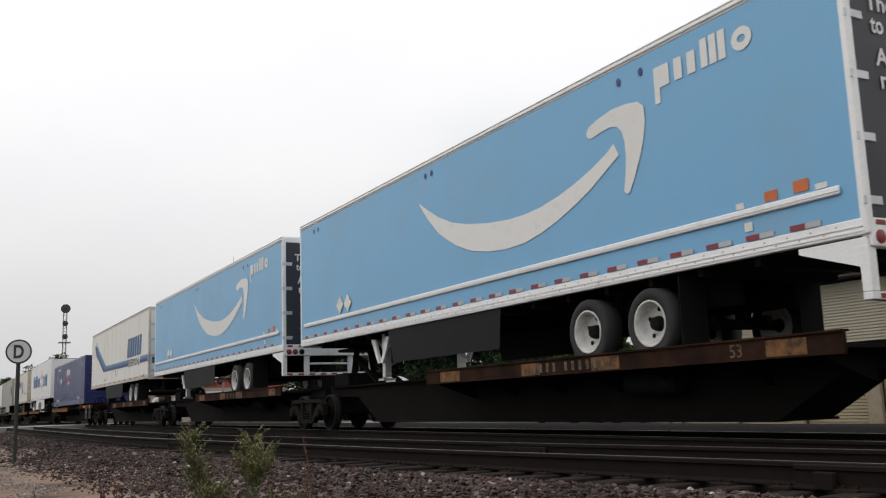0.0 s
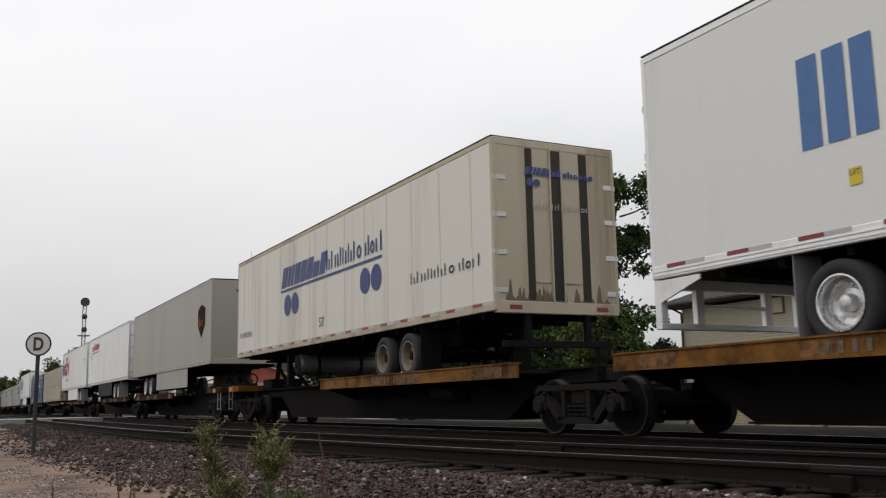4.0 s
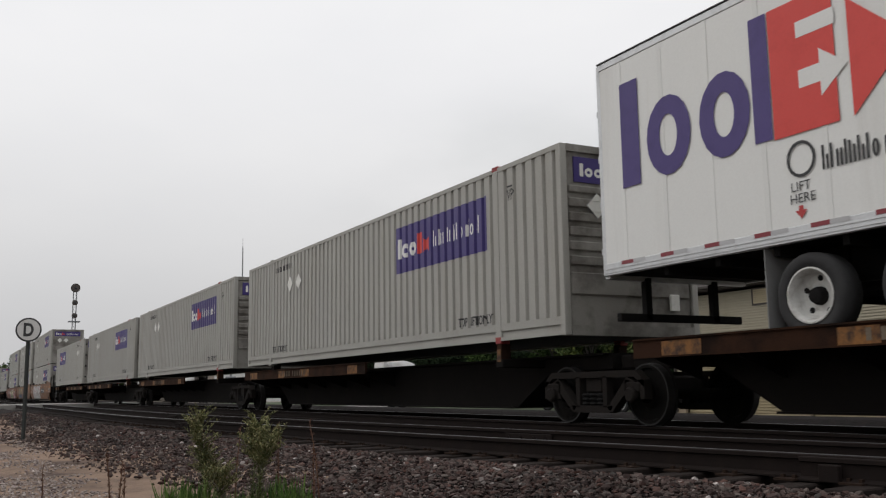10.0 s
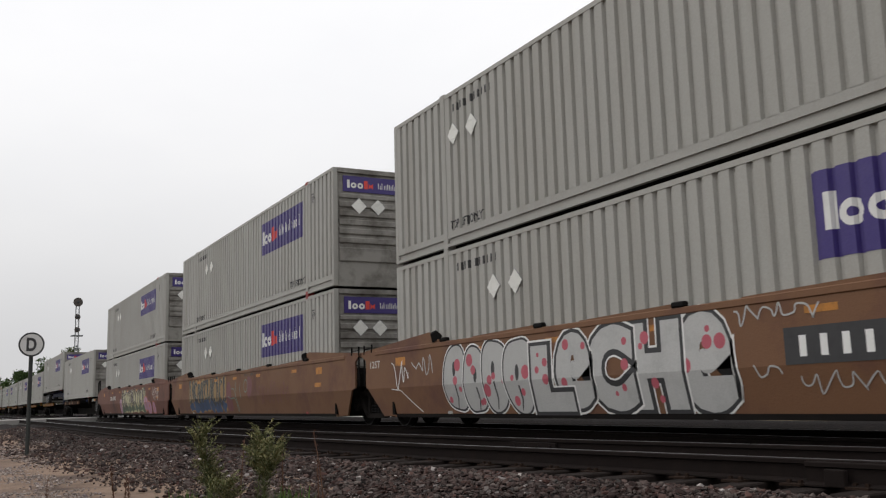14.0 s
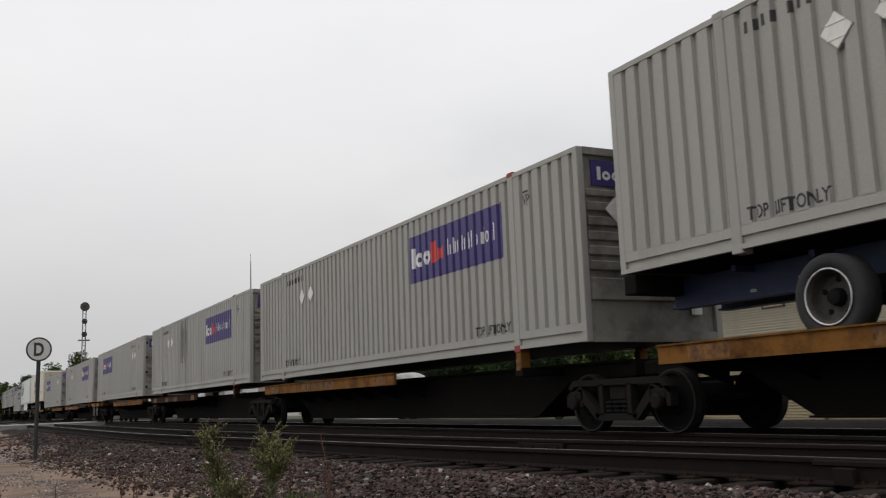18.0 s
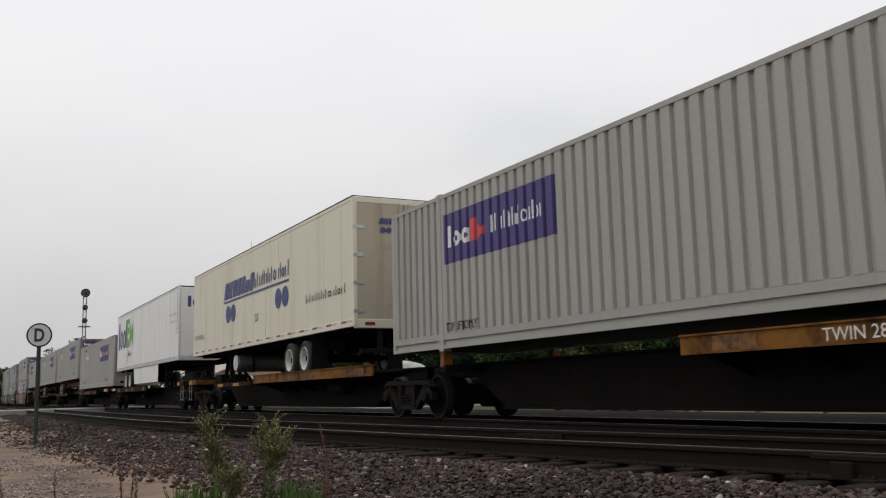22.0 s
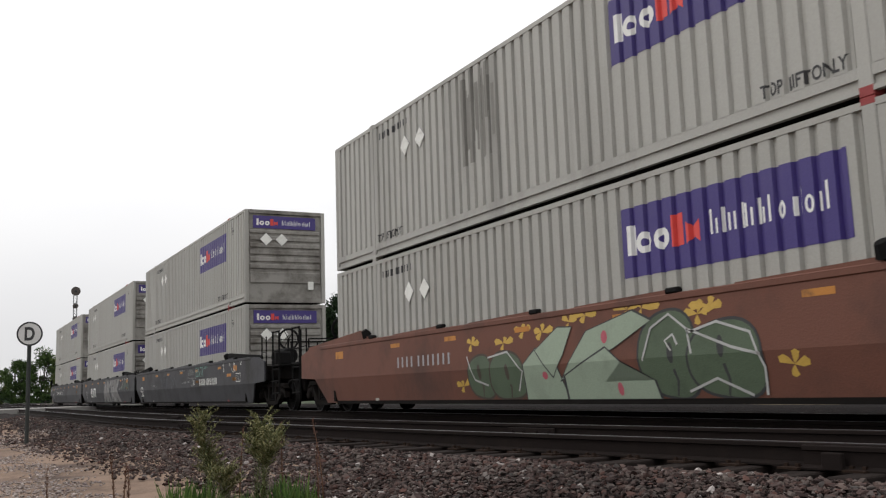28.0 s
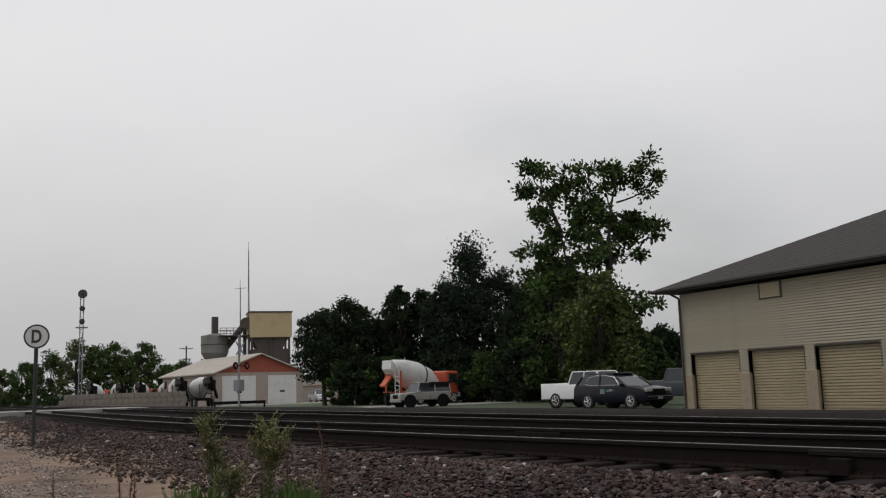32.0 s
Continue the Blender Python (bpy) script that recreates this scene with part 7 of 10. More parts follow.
def tangle(car, u0, u1, v0, v1, ground, ink, shade, glint, seed):
    """A sprayed piece of spiky dark strokes on a pale ground, shaded along its foot, with thin bright edges."""
    rng = random.Random(seed)
    n, h = 26, v1 - v0
    X = lambda f: u0 + (u1 - u0) * f
    top = [v1 - h * (0.02 + 0.22 * rng.random()) for _ in range(n + 1)]
    foot = [v0 + h * 0.1 * rng.random() for _ in range(n + 1)]
    on_side(car, [[(X(i / n), foot[i]), (X((i + 1) / n), foot[i + 1]), (X((i + 1) / n), top[i + 1]), (X(i / n), top[i])] for i in range(n)], ground, 1.403, "sprayed pale ground")
    lumpy = []
    for i in range(7):
        cu, ru = X((i + 0.5) / 7), (u1 - u0) / 14 * rng.uniform(0.8, 1.3)
        cv, rv = v0 + h * rng.uniform(0.14, 0.24), h * rng.uniform(0.12, 0.24)
        ph = rng.uniform(0, 6.28)
        lumpy.append([(cu + ru * (1 + 0.2 * math.sin(3 * k * 0.2244 + ph)) * math.cos(k * 0.2244), max(v0 + 0.01, cv + rv * (1 + 0.25 * math.sin(4 * k * 0.2244 + ph)) * math.sin(k * 0.2244))) for k in range(28)])
    on_side(car, lumpy, shade, 1.4034, "sprayed shading along the foot")
    inks, thin = [], []
    m = max(5, round((u1 - u0) / 0.42))
    for i in range(m):
        b = X((i + 0.5) / m)
        w = (u1 - u0) / m
        kind = rng.choice("lcza")
        hi, lo = v1 - h * rng.uniform(0.02, 0.14), v0 + h * rng.uniform(0.22, 0.4)
        if kind == "l":
            p = [(b - 0.2 * w, hi), (b - 0.05 * w, (hi + lo) / 2), (b - 0.15 * w, lo)]
            inks += stroke(p, 0.26, 0.12) + stroke([(b - 0.5 * w, lo + 0.05), (b, lo + 0.02), (b + 0.5 * w, lo + 0.12)], 0.05, 0.1)
        elif kind == "c":
            p = [(b + 0.42 * w * math.cos(a), (hi + lo) / 2 + (hi - lo) * 0.45 * math.sin(a)) for a in (0.7, 1.3, 2.0, 2.7, 3.4, 4.1, 4.8, 5.4)]
            inks += stroke(p, 0.1, 0.32)
        elif kind == "z":
            p = [(b - 0.45 * w, hi - 0.1), (b + 0.35 * w, hi), (b - 0.1 * w, (hi + lo) / 2), (b + 0.45 * w, lo)]
            inks += stroke(p, 0.3, 0.1)
        else:
            p = [(b - 0.42 * w, lo), (b - 0.1 * w, hi - 0.05), (b + 0.1 * w, hi), (b + 0.4 * w, lo + 0.05)]
            inks += stroke(p, 0.12, 0.3)
        thin += stroke([(x + 0.05, y + 0.03) for x, y in p], 0.016)
        if rng.random() < 0.6:                    # a spike thrown outwards
            a = rng.uniform(-0.4, 0.4)
            inks.append([(b - 0.06, lo), (b + 0.06, lo), (b + 0.35 * w + a * 0.2, max(v0 + 0.02, lo - h * rng.uniform(0.15, 0.3)))])
    on_side(car, inks, ink, 1.4039, "sprayed dark strokes")
    on_side(car, thin, glint, 1.4043, "thin bright sprayed edges")


def well_unit(a, b, load_far, paint, label, end_a=False, end_b=False, dark=False):
    mid = (a + b) / 2
    ha, hb = a - mid, b - mid
    c = thing("well_car", label, "rail car", "well cars")
    far, near = load_far - mid, load_far - LEN - mid       # ends of the container
    top = 1.53
    for sx in (-1, 1):
        ea, eb = max(near - 2.25, ha + 0.3), min(far + 2.25, hb - 0.3)
        bm = bmesh.new()
        poly = [(near - 1.3, FOLD), (far + 1.3, FOLD), (eb, 0.82), (eb, 1.37), (far + 1.7, 1.5), (far + 1.2, top), (near - 1.2, top), (near - 1.7, 1.5), (ea, 1.37), (ea, 0.82)]
        prism(bm, poly, lambda u, v, d, k=sx: (k * (1.36 + d), u, v), 0.04)
        part("side_panel", finish(bm), paint, c)
        bm = bmesh.new()
        prism(bm, [(near - 0.75, 0.22), (far + 0.75, 0.22), (far + 1.3, FOLD), (near - 1.3, FOLD)], lambda u, v, d, k=sx: (k * (1.36 + d - tuck(v)), u, v), 0.04)
        part("lower_side_panel", finish(bm), paint, c)
        part("top_chord", B(*sorted((sx * 1.31, sx * 1.415)), near - 0.9, far + 0.9, top - 0.07, top + 0.02, bevel=0.012), paint, c)
        for hk in range(5):
            yy = far - (3.1 if dark else 2.15) - hk * 3.08
            if yy < near + 0.3:
                break
            bm = bmesh.new()
            prism(bm, [(yy, top + 0.018), (yy + 2.05, top + 0.018), (yy + 2.05, top + 0.035), (yy, top + 0.075)], lambda u, v, d, q=sx: (q * (1.325 + d), u, v), 0.07)
            part("guide_plate", finish(bm), WELLBK if dark else paint, c)
            part("top_hook", B(*sorted((sx * 1.33, sx * 1.43)), yy - 0.12, yy + 0.12, top + 0.015, top + 0.09, bevel=0.02), BLACK, c)
        part("bottom_chord", B(*sorted((sx * 1.15, sx * 1.295)), near - 0.2, far + 0.2, 0.2, 0.27, bevel=0.012), paint, c)
        for e, k in ((near, -1), (far, 1)):
            bm = bmesh.new()
            prism(bm, [(e + k * 1.9, 1.46), (e + k * 1.75, 1.56), (e - k * 1.5, 1.76), (e - k * 1.85, 1.72), (e - k * 1.85, 1.52)], lambda u, v, d, q=sx: (q * (1.30 + d), u, v), 0.07)
            part("corner_guide", finish(bm), BLACK if dark else paint, c)
            part("container_guide", R((sx * 1.34, e - k * 1.8, 1.62), (sx * 1.42, e - k * 1.8, 1.74), 0.12, 8, 0.07), BLACK, c)
    part("well_floor", B(-1.3, 1.3, near - 0.1, far + 0.1, 0.2, 0.27), BEAMBK, c)
    for e, k in ((near - 0.12, -1), (far + 0.12, 1)):
        part("bulkhead", B(-1.34, 1.34, *sorted((e, e + k * 0.1)), 0.25, 1.3), BEAMBK, c)
        lim = (ha if k < 0 else hb)
        part("end_platform", B(-0.75, 0.75, *sorted((e + k * 0.1, lim - k * 0.2)), 0.86, 1.22, bevel=0.02), BEAMBK, c)
        for j in range(4):
            yy = e + k * (0.5 + 0.42 * j)
            if abs(yy) < abs(lim) - 0.3:
                part("cross_bearer", B(-1.36, 1.36, yy - 0.05, yy + 0.05, 1.16, 1.24), BEAMBK, c)
        bm = bmesh.new()
        yy = max(near - 2.15, ha + 0.35) if k < 0 else min(far + 2.15, hb - 0.35)
        for z in (1.0, 1.3, 1.62):
            rod(bm, (-1.37, yy - 0.2, z), (-1.37, yy + 0.2, z), 0.013, 5)
        for q in (-0.2, 0.2):
            rod(bm, (-1.37, yy + q, 0.85), (-1.37, yy + q, 2.05 if (end_b and k > 0) or (end_a and k < 0) else 1.7), 0.02, 5)
        part("ladder", bm, BLACK, c)
    for end, sgn, flag in ((ha, -1, end_a), (hb, 1, end_b)):
        if flag:
            coupler(c, end, sgn)
            add_bogie(c, end - sgn * 2.05)
            bm = lathe(bmesh.new(), [(-0.02, 0.26), (-0.02, 0.31), (0.02, 0.31), (0.02, 0.26)], (-0.55, end - sgn * 2.1, 2.0), "y", 22, caps=False)
            for i in range(3):
                an = i * math.pi / 3
                rod(bm, (-0.55 - 0.28 * math.cos(an), end - sgn * 2.1, 2.0 - 0.28 * math.sin(an)), (-0.55 + 0.28 * math.cos(an), end - sgn * 2.1, 2.0 + 0.28 * math.sin(an)), 0.012, 5)
            rod(bm, (-0.55, end - sgn * 2.15, 1.2), (-0.55, end - sgn * 2.15, 2.0), 0.03, 6)
            part("brake_wheel", bm, BLACK, c)
            bm = bmesh.new()
            for xx in (-0.95, -0.2, 0.4, 0.95):
                rod(bm, (xx, end - sgn * 0.7, 1.2), (xx, end - sgn * 0.7, 1.85), 0.022, 6)
            rod(bm, (-0.95, end - sgn * 0.7, 1.85), (0.95, end - sgn * 0.7, 1.85), 0.022, 6)
            box(bm, -0.1, 0.45, *sorted((end - sgn * 0.9, end - sgn * 1.35)), 1.2, 1.55, bevel=0.03)
            lathe(bm, [(-0.4, 0.05), (-0.4, 0.17), (0.4, 0.17), (0.4, 0.05)], (0.7, end - sgn * 1.3, 1.38), "y", 12)
            part("brake_gear", bm, BLACK, c)
            part("draft_sill", B(-0.62, 0.62, *sorted((end - sgn * 0.55, end - sgn * 2.6)), 0.5, 1.2, bevel=0.03), BEAMBK, c)
            part("crossover_platform", B(-1.36, 1.36, *sorted((end - sgn * 0.5, end - sgn * 1.15)), 1.2, 1.25, bevel=0.008), BLACK, c)
            for xx in (-1.34, 1.34):
                for yy in (0.55, 1.1):
                    part("handrail_post", R((xx, end - sgn * yy, 0.45), (xx, end - sgn * yy, 2.15), 0.026, 6), BLACK, c)
                for z in (0.48, 0.8, 1.12, 1.6, 2.13):
                    part("rung", R((xx, end - sgn * 0.55, z), (xx, end - sgn * 1.1, z), 0.022, 6), BLACK, c)
            part("air_reservoir", lathe(bmesh.new(), [(-0.55, 0.05), (-0.55, 0.2), (-0.5, 0.23), (0.5, 0.23), (0.55, 0.2), (0.55, 0.05)], (-0.75, end - sgn * 1.9, 1.5), "y", 14), BLACK, c)
            part("control_valve", B(-1.2, -0.75, *sorted((end - sgn * 1.25, end - sgn * 1.7)), 1.25, 1.62, bevel=0.04), BLACK, c)
        elif sgn > 0:
            add_bogie(c, hb)
    on = lambda d: d - load_far + mid          # u of a point d metres from the rearward end of the container
    ptc = lambda sh, m, lab="", off=1.404: part("stencil", decal(sh, lambda u, v: (tuck(v) - off, -u, v), fold=FOLD), m, c, lab)
    for j, d in enumerate((3.1, 5.4, 7.75, 10.2, 13.35)):
        ptc([rect(on(d), on(d + 0.42), 1.3, 1.38)], YELLOWRF, "amber reflector")
    ptc([rect(on(0.1), on(0.55), 1.2, 1.36), rect(on(15.2), on(15.6), 1.2, 1.36)], YELLOWRF, "amber reflector")
    ptc([rect(on(15.1), on(15.55), 0.9, 1.0)], YELLOWRF if not dark else SPINEYL, "amber reflector")
    return run(c, mid, 0.0), on, ptc


# ---- the consist, front to rear ----
def flat(a, b, deck, yellow, far, kind, hitch=None, ea=False, eb=False, text="", tx=3.0, low_walk=0.0):
    return spine_unit(a, b, deck, yellow, far, kind, hitch, ea, eb, text, tx, low_walk)


SEAT = 1.262


def place_trailer(ob, far):
    run(ob, far - LEN / 2, DECK)


def build_train():
    blue = blue_trailer()
    place_trailer(blue, 20.30)
    place_trailer(copy_thing(blue, pose(0, 0, 0)), 37.83)
    place_trailer(delivery_trailer(), 55.35)
    place_trailer(store_trailer(), 93.25)
    place_trailer(shipper_trailer("aged cream trailer with dark blue dots and soot-streaked doors", False), 113.4)
    place_trailer(brown_shield_trailer(), 133.1)
    place_trailer(express_trailer(), 150.8)
    red = courier_trailer(ORANGEMK, False, "white ribbed trailer with violet and orange-red shapes", (11.63, 12.92))
    place_trailer(red, 168.1)
    place_trailer(courier_trailer(ORANGEMK, True, "white ribbed trailer, nose foremost, violet and orange-red shapes", (3.4, 4.7)), 222.2)
    place_trailer(shipper_trailer("cream trailer with dark blue dots and a slung tank", True), 502.5)
    place_trailer(courier_trailer(GREENMK, True, "white ribbed trailer with violet and green shapes", (2.95, 4.17)), 521.4)
    put_container(NAVY_N, 74.34, SEAT)
    put_container(CREAM_N, 185.75, SEAT)
    put_container(NAVY_R, 203.2, SEAT)
    for far, proto in ((239.3, GREY_N), (257.06, GREY_N), (274.3, GREY_N), (292.8, GREY_R), (374.6, GREY_N), (409.0, GREY_N), (426.3, GREY_S), (444.7, GREY_R), (463.4, GREY_N), (484.2, GREY_R), (538.85, GREY_N)):
        put_container(proto, far, SEAT)
    for far, proto, paint, lab, nearw, wd in ((392.0, GREY_N, CHASBLU, "dark blue container chassis on twin axles", False, (3.32, 4.61)), (556.4, GREY_N, CHASRED, "dull red container chassis on twin axles", False, (3.5, 4.8)),
                                              (573.9, GREY_N, BLACK, "black container chassis on twin axles", False, (3.92, 5.16)), (591.7, GREY_R, CHASRED, "dull red container chassis with tall landing legs", True, (12.34, 13.63))):
        run(chassis(lab, paint, nearw, wd), far - LEN / 2, DECK)
        put_container(proto, far, DECK + 1.1)
    for i, (far, p1, p2) in enumerate(((314.1, GREY_N, GREY_N), (333.75, GREY_N, GREY_N), (353.15, GREY_N, GREY_N), (613.35, GREY_N, GREY_S), (637.1, GREY_N, GREY_N), (656.55, GREY_N, GREY_N), (676.25, GREY_N, GREY_N))):
        put_container(p1, far, 0.275)
        put_container(GREY_U if i in (0, 5) else p2, far, 0.275 + 2.945)
    # spine cars
    flat(3.3, 20.6, "near", False, 20.3, "road", 0.9, text="53")
    flat(20.6, 37.9, "near", False, 37.83, "road", 0.9)
    flat(37.9, 56.6, "near", False, 55.35, "road", 0.9, eb=True, text="53")
    flat(56.6, 76.4, "far", True, 74.34, "box", ea=True, text="2-28/1-57")
    flat(76.4, 95.4, "far", True, 93.25, "road", 15.2)
    flat(95.4, 114.9, "near", True, 113.4, "road", 0.9, eb=True, text="2-28/1-57")
    flat(114.9, 133.4, "far", False, 133.1, "road", 15.2, ea=True)
    flat(133.4, 151.0, "near", False, 150.8, "road", 0.9)
    flat(151.0, 168.4, "near", False, 168.1, "road", 0.9)
    flat(168.4, 185.4, "near", False, 185.9, "box")
    flat(185.4, 204.5, "near", False, 203.2, "box", eb=True)
    flat(204.5, 222.9, "far", False, 222.2, "road", 15.2, ea=True)
    flat(222.9, 240.8, "far", False, 239.3, "box")
    flat(240.8, 257.9, "far", False, 257.06, "box")
    flat(257.9, 275.2, "far", False, 274.3, "box")
    flat(275.2, 293.1, "near", False, 292.8, "box", eb=True, text="53")
    flat(356.0, 375.2, "far", False, 374.6, "box", ea=True)
    flat(375.2, 392.6, "far", True, 392.0, "road", 15.2)
    flat(392.6, 409.8, "far", True, 409.0, "box")
    flat(409.8, 427.5, "far", False, 426.3, "box")
    flat(427.5, 445.5, "near", True, 444.7, "box", eb=True, text="53")
    flat(445.5, 465.3, "far", True, 463.4, "box", ea=True, text="2-28/1-57")
    flat(465.3, 484.1, "near", True, 484.2, "box", text="TWIN 28", tx=-2.36)
    flat(484.1, 503.7, "near", True, 502.5, "road", 0.9, eb=True, text="2-28/1-57", low_walk=4.4)
    flat(503.7, 522.6, "far", False, 521.4, "road", 15.2, ea=True, text="53")
    flat(522.6, 540.0, "far", False, 539.0, "box")
    flat(540.0, 557.3, "far", False, 556.4, "road", 15.2)
    flat(557.3, 574.5, "far", False, 573.9, "road", 15.2)
    flat(574.5, 593.1, "near", False, 591.7, "road", 0.9, eb=True, text="53")
    # well cars
    white, pink, yell, green = WHITEMK, MATS["graffiti_pink"], MATS["graffiti_yellow"], MATS["graffiti_green"]
    blu, silver, dk = MATS["graffiti_blue"], MATS["graffiti_silver"], BLACKMK
    bars = lambda on, d, n, v, h, w=0.13: [rect(on(d + w * i + (0.1 if i > 3 else 0)), on(d + w * 0.34 + w * i + (0.1 if i > 3 else 0)), v, v + h) for i in range(n)]
    w, on, st = well_unit(293.1, 315.8, 314.1, WELLOR, "orange-brown well car with white and pink graffiti", end_a=True)
    lumps(w, [(on(2.15), on(2.95), 0.34, 1.42), (on(2.85), on(3.6), 0.3, 1.36), (on(3.5), on(4.3), 0.32, 1.44), (on(4.2), on(5.02), 0.3, 1.42)], MATS["graffiti_white"], dk, white, pink, 1, 1.402)
    bubble(w, "LeCHe", ((on(5.0), on(6.0), 0.3, 1.28), (on(5.65), on(6.5), 0.34, 1.42), (on(6.4), on(7.4), 0.3, 1.45), (on(7.3), on(8.3), 0.32, 1.42), (on(8.2), on(9.15), 0.28, 1.47)), MATS["graffiti_white"], dk, white, pink, 5)
    st([rect(on(9.9), on(13.0), 0.78, 1.17)], BLACKMK, "black number panel")
    st(bars(on, 10.1, 10, 0.86, 0.22, 0.27), WHITEMK, "car number shown as bars", 1.4065)
    scrawl(w, on(9.15), on(10.4), 1.24, 1.46, MATS["graffiti_white"], 3, 0.026)
    scrawl(w, on(9.3), on(9.85), 0.62, 0.84, MATS["graffiti_white"], 6, 0.026)
    scrawl(w, on(10.0), on(12.6), 0.45, 0.72, MATS["graffiti_white"], 4, 0.022)
    scrawl(w, on(-0.1), on(0.7), 0.75, 1.3, white, 5)
    scrawl(w, on(0.8), on(1.7), 0.9, 1.4, MATS["graffiti_white"], 9, 0.03)
    on_side(w, stroke([(on(-0.1), 0.75), (on(0.3), 0.72), (on(0.7), 0.5), (on(1.1), 0.3)], 0.02), white, 1.409, "thin sprayed line")
    st(lettering("125T", on(-1.15), 1.2, 0.14, 0.5), PLACARD, "painted 125T")
    for d, v, r in ((13.7, 0.8, 0.36), (14.5, 0.75, 0.42), (15.3, 0.85, 0.34)):
        on_side(w, ring(on(d), v, r, r, 0.03), MATS["graffiti_rust"], 1.4042, "faint faded spray loop")
    st([rect(on(17.2), on(17.75), 0.84, 1.14)], white, "white framed stencil")
    st([rect(on(17.23), on(17.46), 0.86, 0.98), rect(on(17.23), on(17.46), 1.0, 1.12), rect(on(17.49), on(17.72), 0.86, 0.98), rect(on(17.49), on(17.72), 1.0, 1.12)], BLACKMK, "", 1.4055)
    st([rect(on(17.15), on(17.75), 1.18, 1.36)], YELLOWRF, "amber reflector")
    w, on, st = well_unit(315.8, 335.2, 333.75, WELLOR, "orange-brown well car with yellow and blue graffiti")
    tangle(w, on(1.8), on(6.95), 0.28, 1.5, MATS["graffiti_ochre"], dk, blu, MATS["graffiti_cream"], 7)
    on_side(w, [rounded(on(6.9), on(7.6), 0.3, 1.2, 0, 0.12)], MATS["graffiti_plum"], 1.4022, "faded plum spray patch")
    on_side(w, [rounded(on(9.3), on(9.8), 0.75, 1.35, 0, 0.1)], MATS["graffiti_plum"], 1.4022, "faded plum spray patch")
    for pts in (((7.2, 0.8), (7.5, 0.72), (7.9, 0.75), (8.1, 0.6), (8.1, 0.36)), ((7.6, 1.03), (7.85, 1.02), (8.05, 0.85), (8.2, 0.6), (8.22, 0.3)), ((8.1, 1.25), (8.02, 1.1), (8.1, 0.95)), ((8.6, 1.2), (8.5, 1.0), (8.65, 0.75))):
        on_side(w, stroke([(on(d), v) for d, v in pts], 0.03, 0.05), MATS["graffiti_teal"], 1.4042, "faded teal spray line")
    on_side(w, ring(on(9.15), 1.08, 0.2, 0.2, 0.035), MATS["graffiti_teal"], 1.4042, "faded teal spray loop")
    scrawl(w, on(10.2), on(13.2), 0.5, 1.2, MATS["graffiti_plum"], 8, 0.03)
    st(bars(on, 9.0, 9, 1.36, 0.08), BLACKMK, "car number shown as bars")
    w, on, st = well_unit(335.2, 356.0, 353.15, WELLBR, "red-brown well car with cream, green and pink graffiti", end_b=True)
    tangle(w, on(6.2), on(12.6), 0.28, 1.45, MATS["graffiti_cream"], MATS["graffiti_brown"], MATS["graffiti_green"], white, 12)
    lumps(w, [(on(12.3), on(13.2), 0.4, 1.0), (on(13.0), on(13.9), 0.28, 0.8), (on(14.2), on(14.8), 0.26, 0.75)], MATS["graffiti_mauve"], MATS["graffiti_orange"], None, None, 13)
    lumps(w, [(on(5.7), on(6.3), 0.25, 1.0)], MATS["graffiti_mauve"], MATS["graffiti_plum"], None, None, 14)
    st(bars(on, 2.6, 10, 0.95, 0.2, 0.17), PLACARD, "car number shown as bars")
    scrawl(w, on(14.2), on(15.6), 0.8, 1.45, white, 15, 0.025)
    w, on, st = well_unit(593.1, 617.0, 613.35, WELLBR, "red-brown well car with pale green graffiti", end_a=True, end_b=True)
    lumps(w, [(on(6.2), on(7.0), 0.3, 0.98), (on(6.9), on(7.95), 0.28, 1.0)], green, MATS["graffiti_brown"], None, None, 21)
    lumps(w, [(on(10.7), on(11.75), 0.28, 1.32), (on(11.6), on(12.75), 0.28, 1.14)], green, dk, None, None, 22)
    pale = [[(7.9, 0.27), (7.95, 0.8), (8.3, 1.02), (8.75, 0.95), (9.0, 0.27)], [(8.3, 1.0), (8.9, 1.3), (9.25, 1.28), (9.0, 0.9), (8.7, 0.6)], [(8.9, 0.55), (9.6, 1.2), (10.6, 1.4), (10.95, 1.25), (10.2, 0.95)], [(9.0, 0.6), (10.0, 0.95), (10.3, 0.75), (9.9, 0.5), (10.9, 0.5), (10.95, 0.27), (9.0, 0.27)]]
    for k, poly in enumerate(pale):
        cu, cv = sum(p[0] for p in poly) / len(poly), sum(p[1] for p in poly) / len(poly)
        on_side(w, [[(on(cu + (d - cu) * 1.05), max(0.26, cv + (v - cv) * 1.07)) for d, v in poly]], dk, 1.4085 + 0.0008 * k, "sprayed outline")
        on_side(w, [[(on(d), v) for d, v in poly]], MATS["graffiti_pale"], 1.4088 + 0.0008 * k, "pale green sprayed shape")
    for pts in (((10.75, 0.75), (10.95, 1.15), (11.3, 1.3), (11.6, 1.1), (11.65, 0.8)), ((11.3, 0.85), (11.2, 0.98), (11.35, 1.05), (11.42, 0.92)), ((11.6, 1.1), (12.3, 0.85), (12.72, 0.75)), ((11.6, 1.05), (12.1, 1.15), (12.6, 1.0), (12.75, 0.6), (12.7, 0.3)), ((11.5, 0.35), (12.0, 0.5), (12.5, 0.3)), ((6.2, 1.0), (6.4, 0.6), (6.8, 0.5)), ((6.9, 0.95), (7.5, 1.02), (7.9, 0.7), (7.7, 0.4))):
        on_side(w, stroke([(on(d), v) for d, v in pts], 0.03, 0.035), MATS["graffiti_white"], 1.4125, "thin white sprayed edge")
